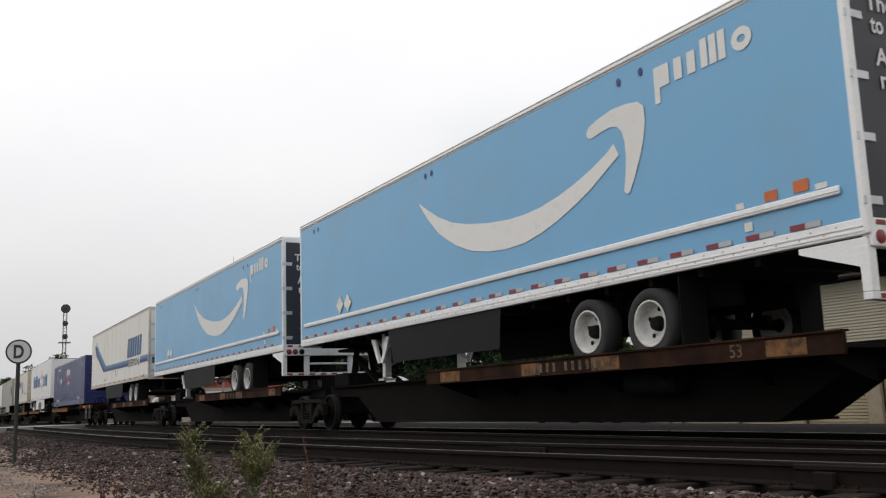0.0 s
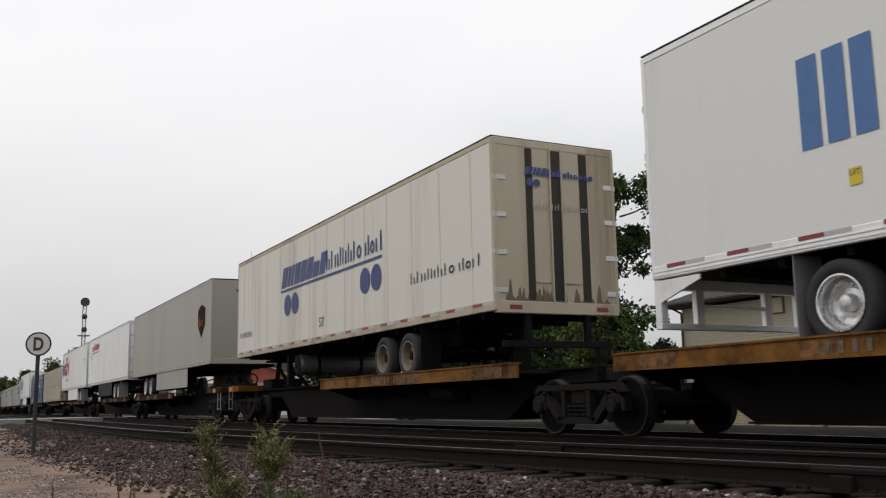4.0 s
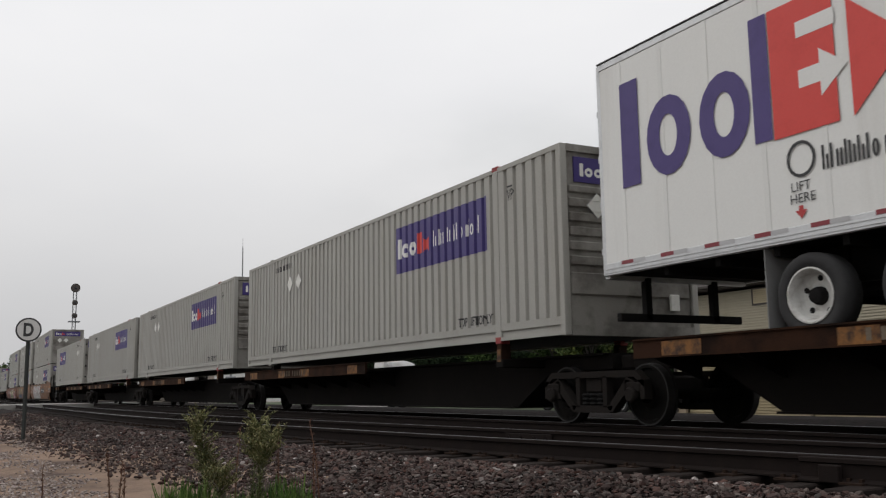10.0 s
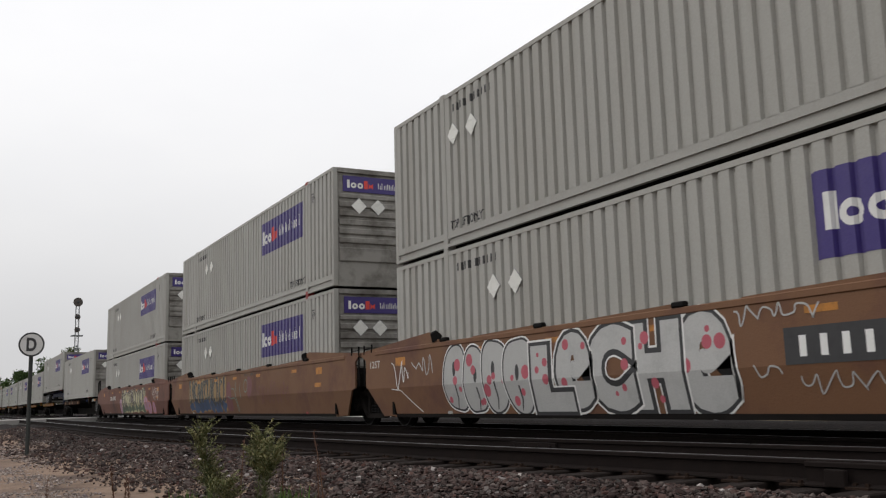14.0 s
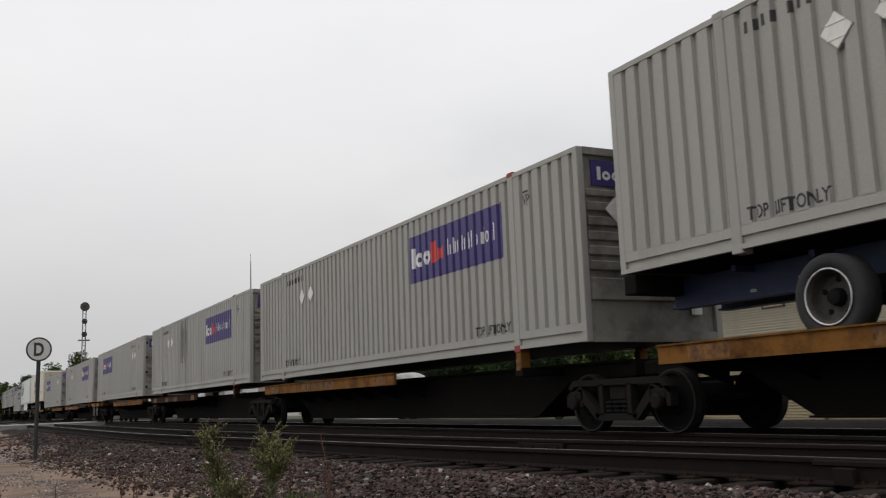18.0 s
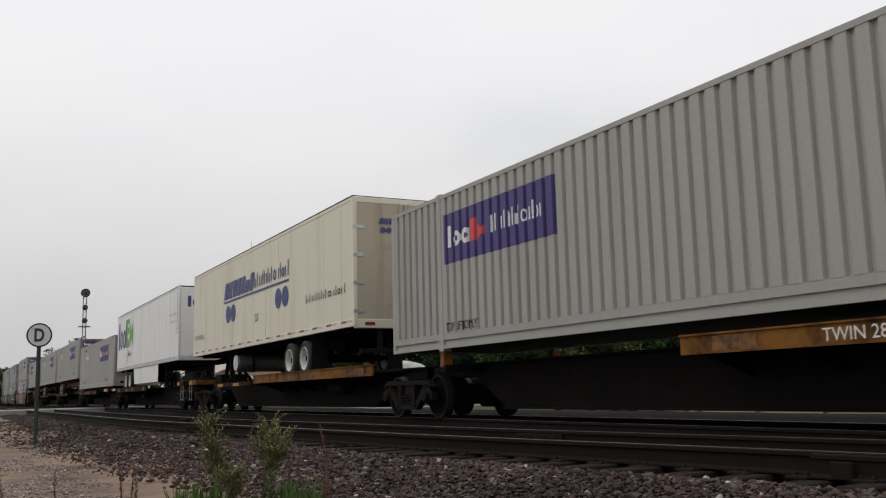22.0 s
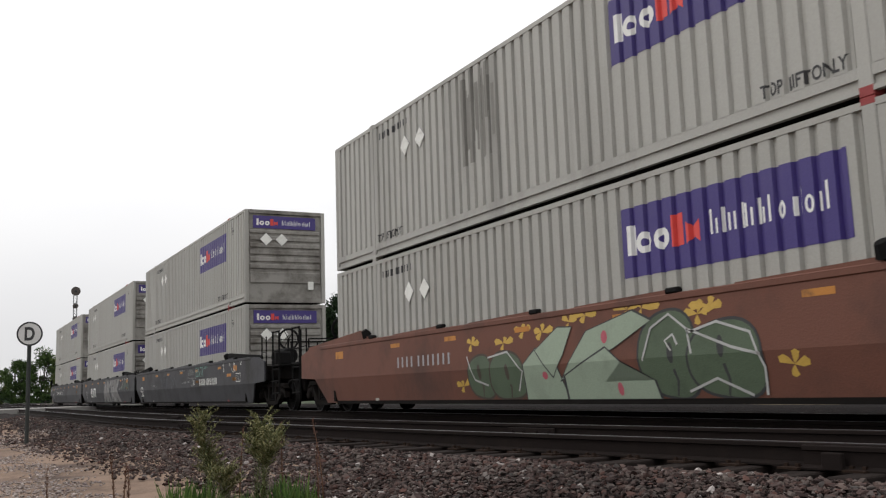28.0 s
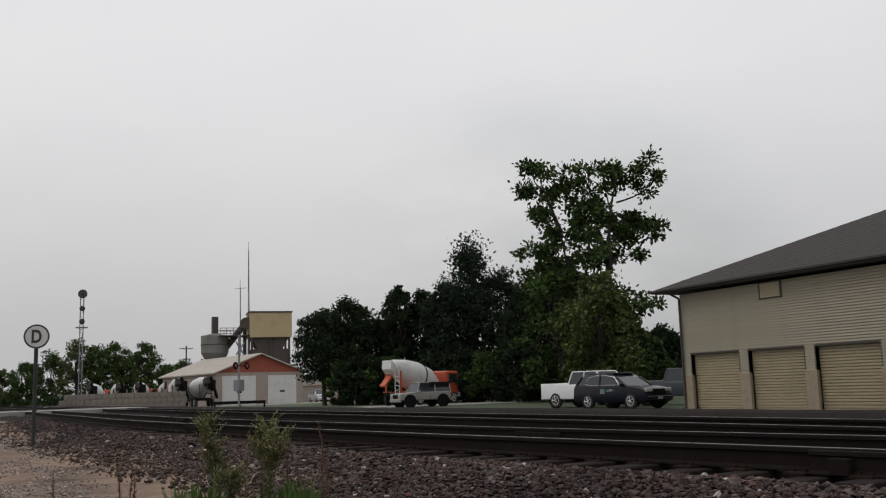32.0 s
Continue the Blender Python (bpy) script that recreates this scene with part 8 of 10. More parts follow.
    on_side(w, [disc(on(8.5), 0.62, 0.07, 0.06, 10), disc(on(10.0), 1.1, 0.07, 0.09, 10), disc(on(10.2), 0.4, 0.06, 0.09, 10)], pink, 1.4122, "pink sprayed spot")
    rl = random.Random(23)
    for d, v in ((5.95, 0.5), (6.36, 1.2), (7.4, 1.16), (8.0, 1.3), (8.5, 1.26), (9.2, 1.36), (9.6, 1.42), (10.5, 1.42), (10.8, 1.42), (11.8, 1.26), (12.0, 1.34), (13.15, 0.62)):
        petals = []
        for a in (20, 80, 150, 250):
            an, ln = radians(a + rl.uniform(-22, 22)), rl.uniform(0.2, 0.36)
            c, q = math.cos(an), math.sin(an)
            petals.append([(on(d), v), (on(d) + ln * 0.45 * c + 0.05 * q, v + 0.5 * ln * 0.45 * q - 0.05 * c), (on(d) + ln * 0.85 * c + 0.06 * q, v + 0.5 * ln * 0.85 * q - 0.05 * c), (on(d) + ln * c, v + 0.5 * ln * q), (on(d) + ln * 0.8 * c - 0.05 * q, v + 0.5 * ln * 0.8 * q + 0.06 * c)])
        on_side(w, [[(u, min(1.5, z)) for u, z in p] for p in petals], yell, 1.4035, "sprayed yellow splash")
    st(bars(on, 3.4, 11, 0.9, 0.2, 0.2), GREYMK, "car number shown as bars")
    st(lettering("53", on(14.6), 0.7, 0.4), BLACKMK, "painted 53")
    w, on, st = well_unit(617.0, 638.8, 637.1, WELLBK, "charcoal well car with white stencils", end_a=True, dark=True)
    st(lettering("53", on(-0.3), 0.5, 0.42), PLACARD, "painted 53")
    for k in range(10):
        u = on(10.8 + 0.24 * k + (0.08 if k > 3 else 0))
        st([rect(u, u + 0.05, 0.82, 1.04), rect(u + 0.1, u + 0.15, 0.82, 1.04)], PLACARD, "car number shown as bars")
    st(lettering("B", on(9.98), 0.84, 0.19), PLACARD, "painted B")
    st(ring(on(9.68), 0.96, 0.15, 0.15, 0.02), GREYMK, "faint round stencil")
    st(lettering("LD LMT", on(8.1), 0.92, 0.06, 0.3) + [rect(on(8.52 + 0.07 * k), on(8.56 + 0.07 * k), 0.93, 0.99) for k in range(4)] + lettering("PER UNIT", on(8.93), 0.95, 0.06, 0.42), GREYMK, "small words LD LMT and PER UNIT")
    st([rect(on(7.68 + 0.085 * k), on(7.72 + 0.085 * k), 1.38, 1.43) for k in range(10)], GREYMK, "small number shown as bars")
    st([rect(on(10.28), on(10.72), 0.92, 0.99)], SPINEYL, "dull ochre patch")
    sprayed(w, "BLNTR", on(10.3), on(11.38), 1.12, 1.46, MATS["graffiti_seafoam"], -0.012)
    sprayed(w, "ONER?", on(11.38), on(11.98), 1.36, 1.49, MATS["graffiti_seafoam"], -0.005)
    for d, tx in ((13.95, "40"), (13.98, "20"), (14.7, "45"), (15.2, "48"), (15.98, "53")):
        st(lettering(tx, on(d), 1.36 if tx != "20" else 1.2, 0.12), PLACARD, "painted " + tx)
    scrawl(w, on(9.05), on(10.1), 1.16, 1.46, MATS["graffiti_mist"], 31, 0.035)
    scrawl(w, on(9.05), on(10.4), 1.06, 1.14, MATS["graffiti_mist"], 34, 0.015)
    scrawl(w, on(2.2), on(3.3), 0.86, 1.0, MATS["graffiti_mist"], 35, 0.015)
    scrawl(w, on(6.0), on(7.2), 0.75, 1.2, MATS["graffiti_slate"], 36, 0.04)
    scrawl(w, on(4.2), on(5.6), 0.7, 1.25, MATS["graffiti_slate"], 37, 0.05)
    scrawl(w, on(14.9), on(15.4), 1.05, 1.3, white, 33, 0.025)
    for u0, u1, v0, v1 in ((15.5, 16.0, 0.86, 0.88), (15.5, 16.0, 1.1, 1.12), (15.5, 15.52, 0.86, 1.12), (15.98, 16.0, 0.86, 1.12), (15.74, 15.76, 0.88, 1.1)):
        st([rect(on(u0), on(u1), v0, v1)], PLACARD, "white framed stencil")
    st([rect(on(14.45), on(14.95), 1.04, 1.13)], YELLOWRF, "amber reflector")
    w, on, st = well_unit(638.8, 658.2, 656.55, WELLBK, "charcoal well car with large silver graffiti", dark=True)
    bubble(w, "ARTIK", ((on(7.75), on(9.2), 0.3, 1.36), (on(8.95), on(10.3), 0.28, 1.4), (on(10.05), on(11.3), 0.42, 1.42), (on(10.95), on(11.75), 0.28, 1.42), (on(11.5), on(13.45), 0.28, 1.44)), silver, dk, MATS["graffiti_mist"], GREYMK, 41)
    sprayed(w, "BLNTR", on(2.7), on(4.8), 0.55, 1.08, white)
    st(lettering("53", on(0.55), 0.5, 0.42), GREYMK, "painted 53")
    for d, tx in ((13.95, "40"), (13.98, "20"), (14.75, "45"), (15.4, "48")):
        st(lettering(tx, on(d), 1.3 if tx != "20" else 1.12, 0.14), PLACARD, "painted " + tx)
    scrawl(w, on(13.3), on(14.2), 0.85, 1.15, MATS["graffiti_pale"], 43, 0.03)
    scrawl(w, on(14.4), on(15.9), 0.8, 1.3, MATS["graffiti_teal"], 44, 0.045)
    w, on, st = well_unit(658.2, 679.3, 676.25, WELLBK, "charcoal well car with white stencils at the rear of the train", end_b=True, dark=True)
    st(lettering("53", on(-0.2), 0.5, 0.46), GREYMK, "painted 53")
    st(bars(on, 2.9, 10, 0.86, 0.2, 0.25), PLACARD, "car number shown as bars")
    st(lettering("A", on(6.15), 0.86, 0.24), PLACARD, "painted A")
    st(ring(on(6.95), 0.98, 0.2, 0.2, 0.02), PLACARD)
    for d, tx in ((0.0, "53"), (1.05, "48"), (1.65, "45"), (2.55, "40"), (2.6, "20"), (13.4, "40"), (14.2, "45"), (14.8, "48"), (15.8, "53")):
        st(lettering(tx, on(d), 1.28 if tx != "20" else 1.1, 0.12), PLACARD, "painted " + tx)
    st(lettering("125 T", on(-1.7), 1.12, 0.16), PLACARD, "painted 125 T")


for nm, col in (("graffiti_pink", (0.42, 0.09, 0.12)), ("graffiti_yellow", (0.5, 0.32, 0.06)), ("graffiti_green", (0.07, 0.1, 0.06)), ("graffiti_blue", (0.03, 0.06, 0.13)), ("graffiti_silver", (0.17, 0.165, 0.16)),
                ("graffiti_white", (0.42, 0.42, 0.41)), ("graffiti_brown", (0.05, 0.035, 0.025)), ("graffiti_ochre", (0.27, 0.165, 0.06)), ("graffiti_plum", (0.13, 0.04, 0.045)), ("graffiti_teal", (0.13, 0.2, 0.16)), ("graffiti_cream", (0.44, 0.41, 0.24)), ("graffiti_mauve", (0.36, 0.2, 0.28)), ("graffiti_orange", (0.4, 0.11, 0.03)), ("graffiti_pale", (0.27, 0.33, 0.25)), ("graffiti_rust", (0.2, 0.1, 0.045)), ("graffiti_seafoam", (0.14, 0.29, 0.25)), ("graffiti_mist", (0.22, 0.22, 0.22)), ("graffiti_slate", (0.06, 0.06, 0.075))):
    mat(nm, col, 0.6, amount=0.35, scale=2.0)
build_train()

# ======== beyond the tracks ========
def polar(az, dist, z=None):
    return (dist * math.sin(radians(az)), dist * math.cos(radians(az)), LOT_Z if z is None else z)


# ---- the storage building with roller doors ----
def build_storage():
    X, Y0, Y1 = 28.0, -14.0, 31.25
    Z0, ZE = LOT_Z - 0.05, 4.27
    b = thing("storage_building", "cream sided storage building with tan roller doors and dark roof", "building")
    depth = 15.0
    doors = []
    y = 30.77
    while y - 2.74 > Y0 + 0.6:
        doors.append((y - 2.74, y))
        y -= 3.27
    head = 1.67
    # shell behind the boards, in pieces round the openings
    bm = bmesh.new()
    box(bm, X + 0.02, X + 0.25, Y0, Y1, head, ZE)
    edges = [Y1] + [v for d in doors for v in (d[1], d[0])] + [Y0]
    piers = [(edges[i + 1], edges[i]) for i in range(0, len(edges), 2)]
    for a, c in piers:
        box(bm, X + 0.02, X + 0.25, a, c, Z0, head)
    part("front_wall", bm, SIDING, b)
    part("end_wall", B(X + 0.02, X + depth, Y1 - 0.22, Y1 - 0.01, Z0, ZE), SIDING, b)
    part("end_wall", B(X + 0.02, X + depth, Y0 + 0.01, Y0 + 0.22, Z0, ZE), SIDING, b)
    part("back_wall", B(X + depth - 0.2, X + depth, Y0 + 0.22, Y1 - 0.22, Z0, ZE), SIDING, b)
    # lap boards
    lap = 0.105
    zb = head + 0.1
    first = None
    while zb < ZE - 0.02:
        if first is None:
            bm = bmesh.new()
            prism(bm, [(0.0, 0.0), (-0.055, 0.0), (-0.055, 0.012), (-0.012, lap + 0.004), (0.0, lap + 0.004)], lambda u, v, d: (X + 0.02 + u, Y0 + d, v), Y1 - Y0 + 0.01)
            first = part("siding_board", finish(bm), SIDING, b)
            first.matrix_basis = pose(0, 0, zb)
        else:
            again("siding_board", first, b, pose(0, 0, zb))
        zb += lap
    bm = bmesh.new()
    zb = 0.82
    while zb < head + 0.09:
        for a, c in piers:
            prism(bm, [(0.0, 0.0), (-0.055, 0.0), (-0.055, 0.012), (-0.012, lap + 0.004), (0.0, lap + 0.004)], lambda u, v, d, k=a, z=zb: (X + 0.02 + u, k + d, z + v), c - a)
        zb += lap
    part("pier_boards", finish(bm), SIDING, b)
    for a, c in piers:
        part("masonry_pier", B(X - 0.06, X + 0.1, a - 0.02, c + 0.02, Z0, 0.82, bevel=0.02), STONEM, b)
    for a, c in doors:
        bm = bmesh.new()
        z = LOT_Z
        pts = []
        while z < head:
            pts += [(0.0, z), (0.0, z + 0.062), (0.045, z + 0.08), (0.045, z + 0.092), (0.0, z + 0.112)]
            z += 0.112
        prev = None
        for off, zz in pts:
            cur = [bm.verts.new((X + 0.17 + off, a, zz)), bm.verts.new((X + 0.17 + off, c, zz))]
            if prev:
                bm.faces.new((prev[0], prev[1], cur[1], cur[0]))
            prev = cur
        dr = part("roller_door", bm, GARDOOR, b)
        bm = bmesh.new()
        box(bm, X - 0.03, X + 0.2, a - 0.05, a, LOT_Z, head)
        box(bm, X - 0.03, X + 0.2, c, c + 0.05, LOT_Z, head)
        box(bm, X - 0.03, X + 0.2, a - 0.05, c + 0.05, head, head + 0.06)
        part("door_frame", bm, TRIMBR, dr)
    # hip roof with overhang
    o, ez, pitch = 0.62, 4.42, 0.41
    x0, x1, y0, y1 = X - o, X + depth + o, Y0 - o, Y1 + o + 0.55
    w = (x1 - x0) / 2
    rz = ez + w * pitch
    bm = bmesh.new()
    lo = [bm.verts.new(p) for p in ((x0, y0, ez), (x1, y0, ez), (x1, y1, ez), (x0, y1, ez))]
    hi = [bm.verts.new(p) for p in ((x0, y0, ez + 0.12), (x1, y0, ez + 0.12), (x1, y1, ez + 0.12), (x0, y1, ez + 0.12))]
    r0, r1 = bm.verts.new(((x0 + x1) / 2, y0 + w, rz + 0.12)), bm.verts.new(((x0 + x1) / 2, y1 - w, rz + 0.12))
    for f in ((hi[0], hi[1], r0), (hi[1], hi[2], r1, r0), (hi[2], hi[3], r1), (hi[3], hi[0], r0, r1), (lo[3], lo[2], lo[1], lo[0])):
        bm.faces.new(f)
    for i in range(4):
        j = (i + 1) % 4
        bm.faces.new((lo[i], lo[j], hi[j], hi[i]))
    roof = part("roof", bm, SHINGLE, b)
    courses = bmesh.new()
    n = 26
    for k in range(n):
        f = k / n
        ya, yb = y0 + w * f, y1 - w * f
        xx, zz = x0 + w * f, ez + 0.12 + w * f * pitch
        s = w / n
        v = [courses.verts.new(p) for p in ((xx, ya, zz + 0.012), (xx, yb, zz + 0.012), (xx + s, yb - s, zz + s * pitch + 0.004), (xx + s, ya + s, zz + s * pitch + 0.004), (xx, ya, zz), (xx, yb, zz))]
        courses.faces.new((v[0], v[1], v[2], v[3]))
        courses.faces.new((v[4], v[5], v[1], v[0]))
    part("shingle_layer", courses, SHINGLE, roof)
    bm = bmesh.new()
    box(bm, x0 - 0.1, x0 - 0.001, y0, y1 + 0.1, ez + 0.05, ez + 0.13)
    box(bm, x0 - 0.1, x1, y1 + 0.001, y1 + 0.1, ez + 0.02, ez + 0.13)
    part("gutter", bm, TRIMBR, b)
    bm = bmesh.new()
    pts = [(x0, Y1 + 0.2, ez + 0.02), (X - 0.1, Y1 - 0.03, ez - 0.3), (X - 0.1, Y1 - 0.03, LOT_Z + 0.15), (X - 0.25, Y1 - 0.03, LOT_Z + 0.03)]
    for p, q in zip(pts, pts[1:]):
        rod(bm, p, q, 0.05, 8)
    part("downspout", bm, TRIMBR, b)
    vent = part("louvre_vent", B(X - 0.05, X + 0.02, 25.55, 26.7, 3.62, 4.3), TRIMBR, b)
    for k in range(7):
        part("slat", B(X - 0.062, X - 0.045, 25.64, 26.61, 3.69 + 0.08 * k, 3.762 + 0.08 * k), GARDOOR, vent)


build_storage()


# ---- vehicles ----
def car_wheels(c, ys, half, r, rim):
    for y in ys:
        for sx in (-1, 1):
            t = part("tyre", lathe(bmesh.new(), [(-0.11, r * 0.66), (-0.11, r * 0.92), (-0.08, r), (0.08, r), (0.11, r * 0.92), (0.11, r * 0.66)], (0, 0, 0), "x", 20), RUBBER, c)
            t.matrix_basis = pose(sx * (half - 0.1), y, r)
            part("wheel_well", lathe(bmesh.new(), [(-0.05, r * 0.6), (0.05, r * 0.6)], (0, 0, 0), "x", 16), BLACK, t)
            bm = lathe(bmesh.new(), [(-0.08, r * 0.66), (-0.114, r * 0.66), (-0.112, r * 0.57), (-0.06, r * 0.55)], (0, 0, 0), "x", 20, caps=False)
            rod(bm, (-0.05, 0, 0), (-0.115, 0, 0), r * 0.17, 10)
            for i in range(5):
                a = 2 * math.pi * i / 5
                rod(bm, (-0.1, 0, 0), (-0.1, r * 0.62 * math.cos(a), r * 0.62 * math.sin(a)), 0.028, 5)
            k = part("rim", bm, rim, t)
            if sx > 0:
                k.matrix_basis = pose(0, 0, 0, 0, 0, 180)


def car(name, label, paint, lower, cabin, width, wheels, r, at, rim=CHROME):
    """lower: side outline of the body; cabin: side outline of the glasshouse (y forward along -y, z up)."""
    c = thing(name, label, "car" if name != "pickup_truck" else "truck", at=at)
    bm = bmesh.new()
    prism(bm, lower, lambda u, v, d: (-width / 2 + d, u, v), width)
    finish(bm)
    bmesh.ops.bevel(bm, geom=bm.edges[:], offset=0.05, segments=2, affect="EDGES", profile=0.6)
    part("body", bm, paint, c, "", True)
    bm = bmesh.new()
    inset = 0.16
    zlo, zhi = min(p[1] for p in cabin), max(p[1] for p in cabin)
    rows = []
    for sx in (-1, 1):
        rows.append([bm.verts.new((sx * (width / 2 - 0.05 - inset * (v - zlo) / (zhi - zlo)), u, v)) for u, v in cabin])
    bm.faces.new(rows[0])
    bm.faces.new(rows[1][::-1])
    n = len(cabin)
    for i in range(n):
        j = (i + 1) % n
        bm.faces.new((rows[0][i], rows[1][i], rows[1][j], rows[0][j]))
    finish(bm)
    part("glasshouse", bm, CARGLASS, c, "dark window glass")
    # roof and pillars
    tops = [p for p in cabin if p[1] > zhi - 0.12]
    ua, ub = min(p[0] for p in tops), max(p[0] for p in tops)
    hw = width / 2 - 0.05 - inset
    part("roof", B(-hw - 0.02, hw + 0.02, ua - 0.06, ub + 0.06, zhi - 0.035, zhi + 0.03, bevel=0.03), paint, c)
    for sx in (-1, 1):
        for (u, v), (p, q) in ((cabin[i], cabin[(i + 1) % n]) for i in range(n)):
            if abs(v - q) > 0.2:
                k1 = sx * (width / 2 - 0.04 - inset * (v - zlo) / (zhi - zlo))
                k2 = sx * (width / 2 - 0.04 - inset * (q - zlo) / (zhi - zlo))
                part("pillar", R((k1, u, v), (k2, p, q), 0.05, 6), paint, c)
        um = (ua + ub) / 2
        part("pillar", R((sx * (width / 2 - 0.04), um, zlo), (sx * (hw + 0.01), um, zhi), 0.04, 6), paint, c)
    car_wheels(c, wheels, width / 2, r, rim)
    for y in wheels:
        for sx in (-1, 1):
            part("wheel_arch", lathe(bmesh.new(), [(0, r * 1.18), (0.01, r * 1.18)], (sx * (width / 2 + (0.002 if sx > 0 else -0.012)), y, r), "x", 20), BLACK, c)
    fy, ry = min(p[0] for p in lower), max(p[0] for p in lower)
    for sx in (-1, 1):
        part("headlamp", B(*sorted((sx * (width / 2 - 0.5), sx * (width / 2 - 0.06))), fy - 0.015, fy + 0.12, 0.78, 0.94, bevel=0.02), LAMPGL, c)
        part("tail_lamp", B(*sorted((sx * (width / 2 - 0.2), sx * (width / 2 - 0.04))), ry - 0.1, ry + 0.012, 0.8, 1.02, bevel=0.02), REDMK, c)
        part("mirror", B(*sorted((sx * (width / 2 - 0.02), sx * (width / 2 + 0.18))), fy + 1.35, fy + 1.5, 1.05, 1.2, bevel=0.03), paint, c)
        part("door_seam", B(*sorted((sx * (width / 2 - 0.01), sx * (width / 2 + 0.004))), fy + 2.35, fy + 2.365, 0.45, 1.0), BLACK, c)
        part("door_handle", B(*sorted((sx * (width / 2 - 0.01), sx * (width / 2 + 0.03))), fy + 2.12, fy + 2.28, 0.9, 0.93), CHROME, c)
    part("grille", B(-width / 2 + 0.5, width / 2 - 0.5, fy - 0.012, fy + 0.05, 0.62, 0.9), BLACK, c)
    part("bumper", B(-width / 2 + 0.04, width / 2 - 0.04, fy - 0.06, fy + 0.1, 0.36, 0.58, bevel=0.03), paint if paint is not CARWHITE else CHROME, c)
    part("bumper", B(-width / 2 + 0.04, width / 2 - 0.04, ry - 0.1, ry + 0.06, 0.4, 0.62, bevel=0.03), paint if paint is not CARWHITE else CHROME, c)
    part("number_plate", B(-0.16, 0.16, fy - 0.075, fy - 0.06, 0.42, 0.54), GREYMK, c)
    return c


SUV_LOW = [(-2.28, 0.28), (-2.4, 0.42), (-2.42, 0.66), (-2.34, 0.84), (-2.1, 0.96), (-1.7, 1.03), (-1.2, 1.08), (1.0, 1.12), (2.25, 1.14), (2.36, 1.0), (2.4, 0.6), (2.34, 0.32)]
SUV_CAB = [(-1.2, 1.06), (-0.5, 1.5), (-0.2, 1.62), (0.5, 1.69), (1.4, 1.66), (1.85, 1.56), (2.25, 1.1)]
PK_LOW = [(-2.9, 0.42), (-2.9, 0.95), (-2.7, 1.13), (-1.6, 1.2), (0.9, 1.22), (0.95, 1.3), (2.9, 1.3), (2.9, 0.45)]
PK_CAB = [(-1.65, 1.18), (-0.95, 1.86), (0.7, 1.88), (0.92, 1.2)]


def facing(az, dist, off):
    """A pose at a bearing, its front turned off degrees from the reader's right towards the reader."""
    x, y, z = polar(az, dist)
    th = radians(az)
    hx = math.cos(radians(off)) * math.cos(th) - math.sin(radians(off)) * math.sin(th)
    hy = -math.cos(radians(off)) * math.sin(th) - math.sin(radians(off)) * math.cos(th)
    return pose(x, y, z + 0.03, 0, 0, math.degrees(math.atan2(hx, -hy)))


suv = car("parked_suv", "dark blue sport utility vehicle with a pale door emblem", CARNAVY, SUV_LOW, SUV_CAB, 1.86, (-1.45, 1.4), 0.36, facing(38.1, 47.0, 44))
part("door_emblem", decal([rect(-0.1, 0.2, 0.72, 0.94), rect(0.28, 0.85, 0.86, 0.9), rect(0.3, 0.7, 0.8, 0.83)], lambda u, v: (-0.936, -u + 0.4, v)), MATS["graffiti_teal"], suv, "pale green emblem with bars")
for sx in (-1, 1):
    bm = bmesh.new()
    line = [(-0.75, 1.12), (-0.35, 1.5), (0.2, 1.58), (0.9, 1.6), (1.35, 1.5), (1.6, 1.2), (1.3, 1.13), (-0.75, 1.12)]
    for (ya, za), (yb, zb) in zip(line, line[1:]):
        wide = lambda z: sx * (0.895 - 0.16 * (z - 1.06) / 0.63)
        rod(bm, (wide(za), ya, za), (wide(zb), yb, zb), 0.016, 5)
    part("window_trim", bm, CHROME, suv, "bright chrome window trim")
car("pickup_truck", "white crew cab pickup truck with chrome bumpers", CARWHITE, PK_LOW, PK_CAB, 1.98, (-1.95, 1.85), 0.4, facing(36.45, 51.5, 40))
car("pickup_truck", "dark grey pickup truck half hidden by the building", CARGREY, PK_LOW, PK_CAB, 1.98, (-1.95, 1.85), 0.4, facing(41.9, 52, 20))
JEEP_LOW = [(-2.1, 0.5), (-2.1, 0.98), (-0.75, 1.06), (1.95, 1.08), (2.0, 0.5)]
JEEP_CAB = [(-0.75, 1.05), (-0.5, 1.72), (1.9, 1.72), (1.95, 1.06)]
jx, jy = 30.4, 62.0
jeep = car("off_road_vehicle", "grey-tan boxy off-road vehicle with a black soft top", CARTAN, JEEP_LOW, JEEP_CAB, 1.85, (-1.35, 1.3), 0.42, pose(jx, jy, -0.64, 0, 0, -90), rim=BLACK)
part("soft_top", B(-0.8, 0.8, 0.3, 1.98, 1.1, 1.76, bevel=0.05), BLACK, jeep, "black canvas top")
part("spare_wheel", lathe(bmesh.new(), [(0.0, 0.1), (0.0, 0.36), (0.2, 0.36), (0.2, 0.1)], (0, 2.02, 0.95), "y", 20), RUBBER, jeep)
car("parked_car", "small silver car beside a distant shed", CARWHITE, SUV_LOW, SUV_CAB, 1.8, (-1.45, 1.4), 0.34, facing(19.95, 138, 72))


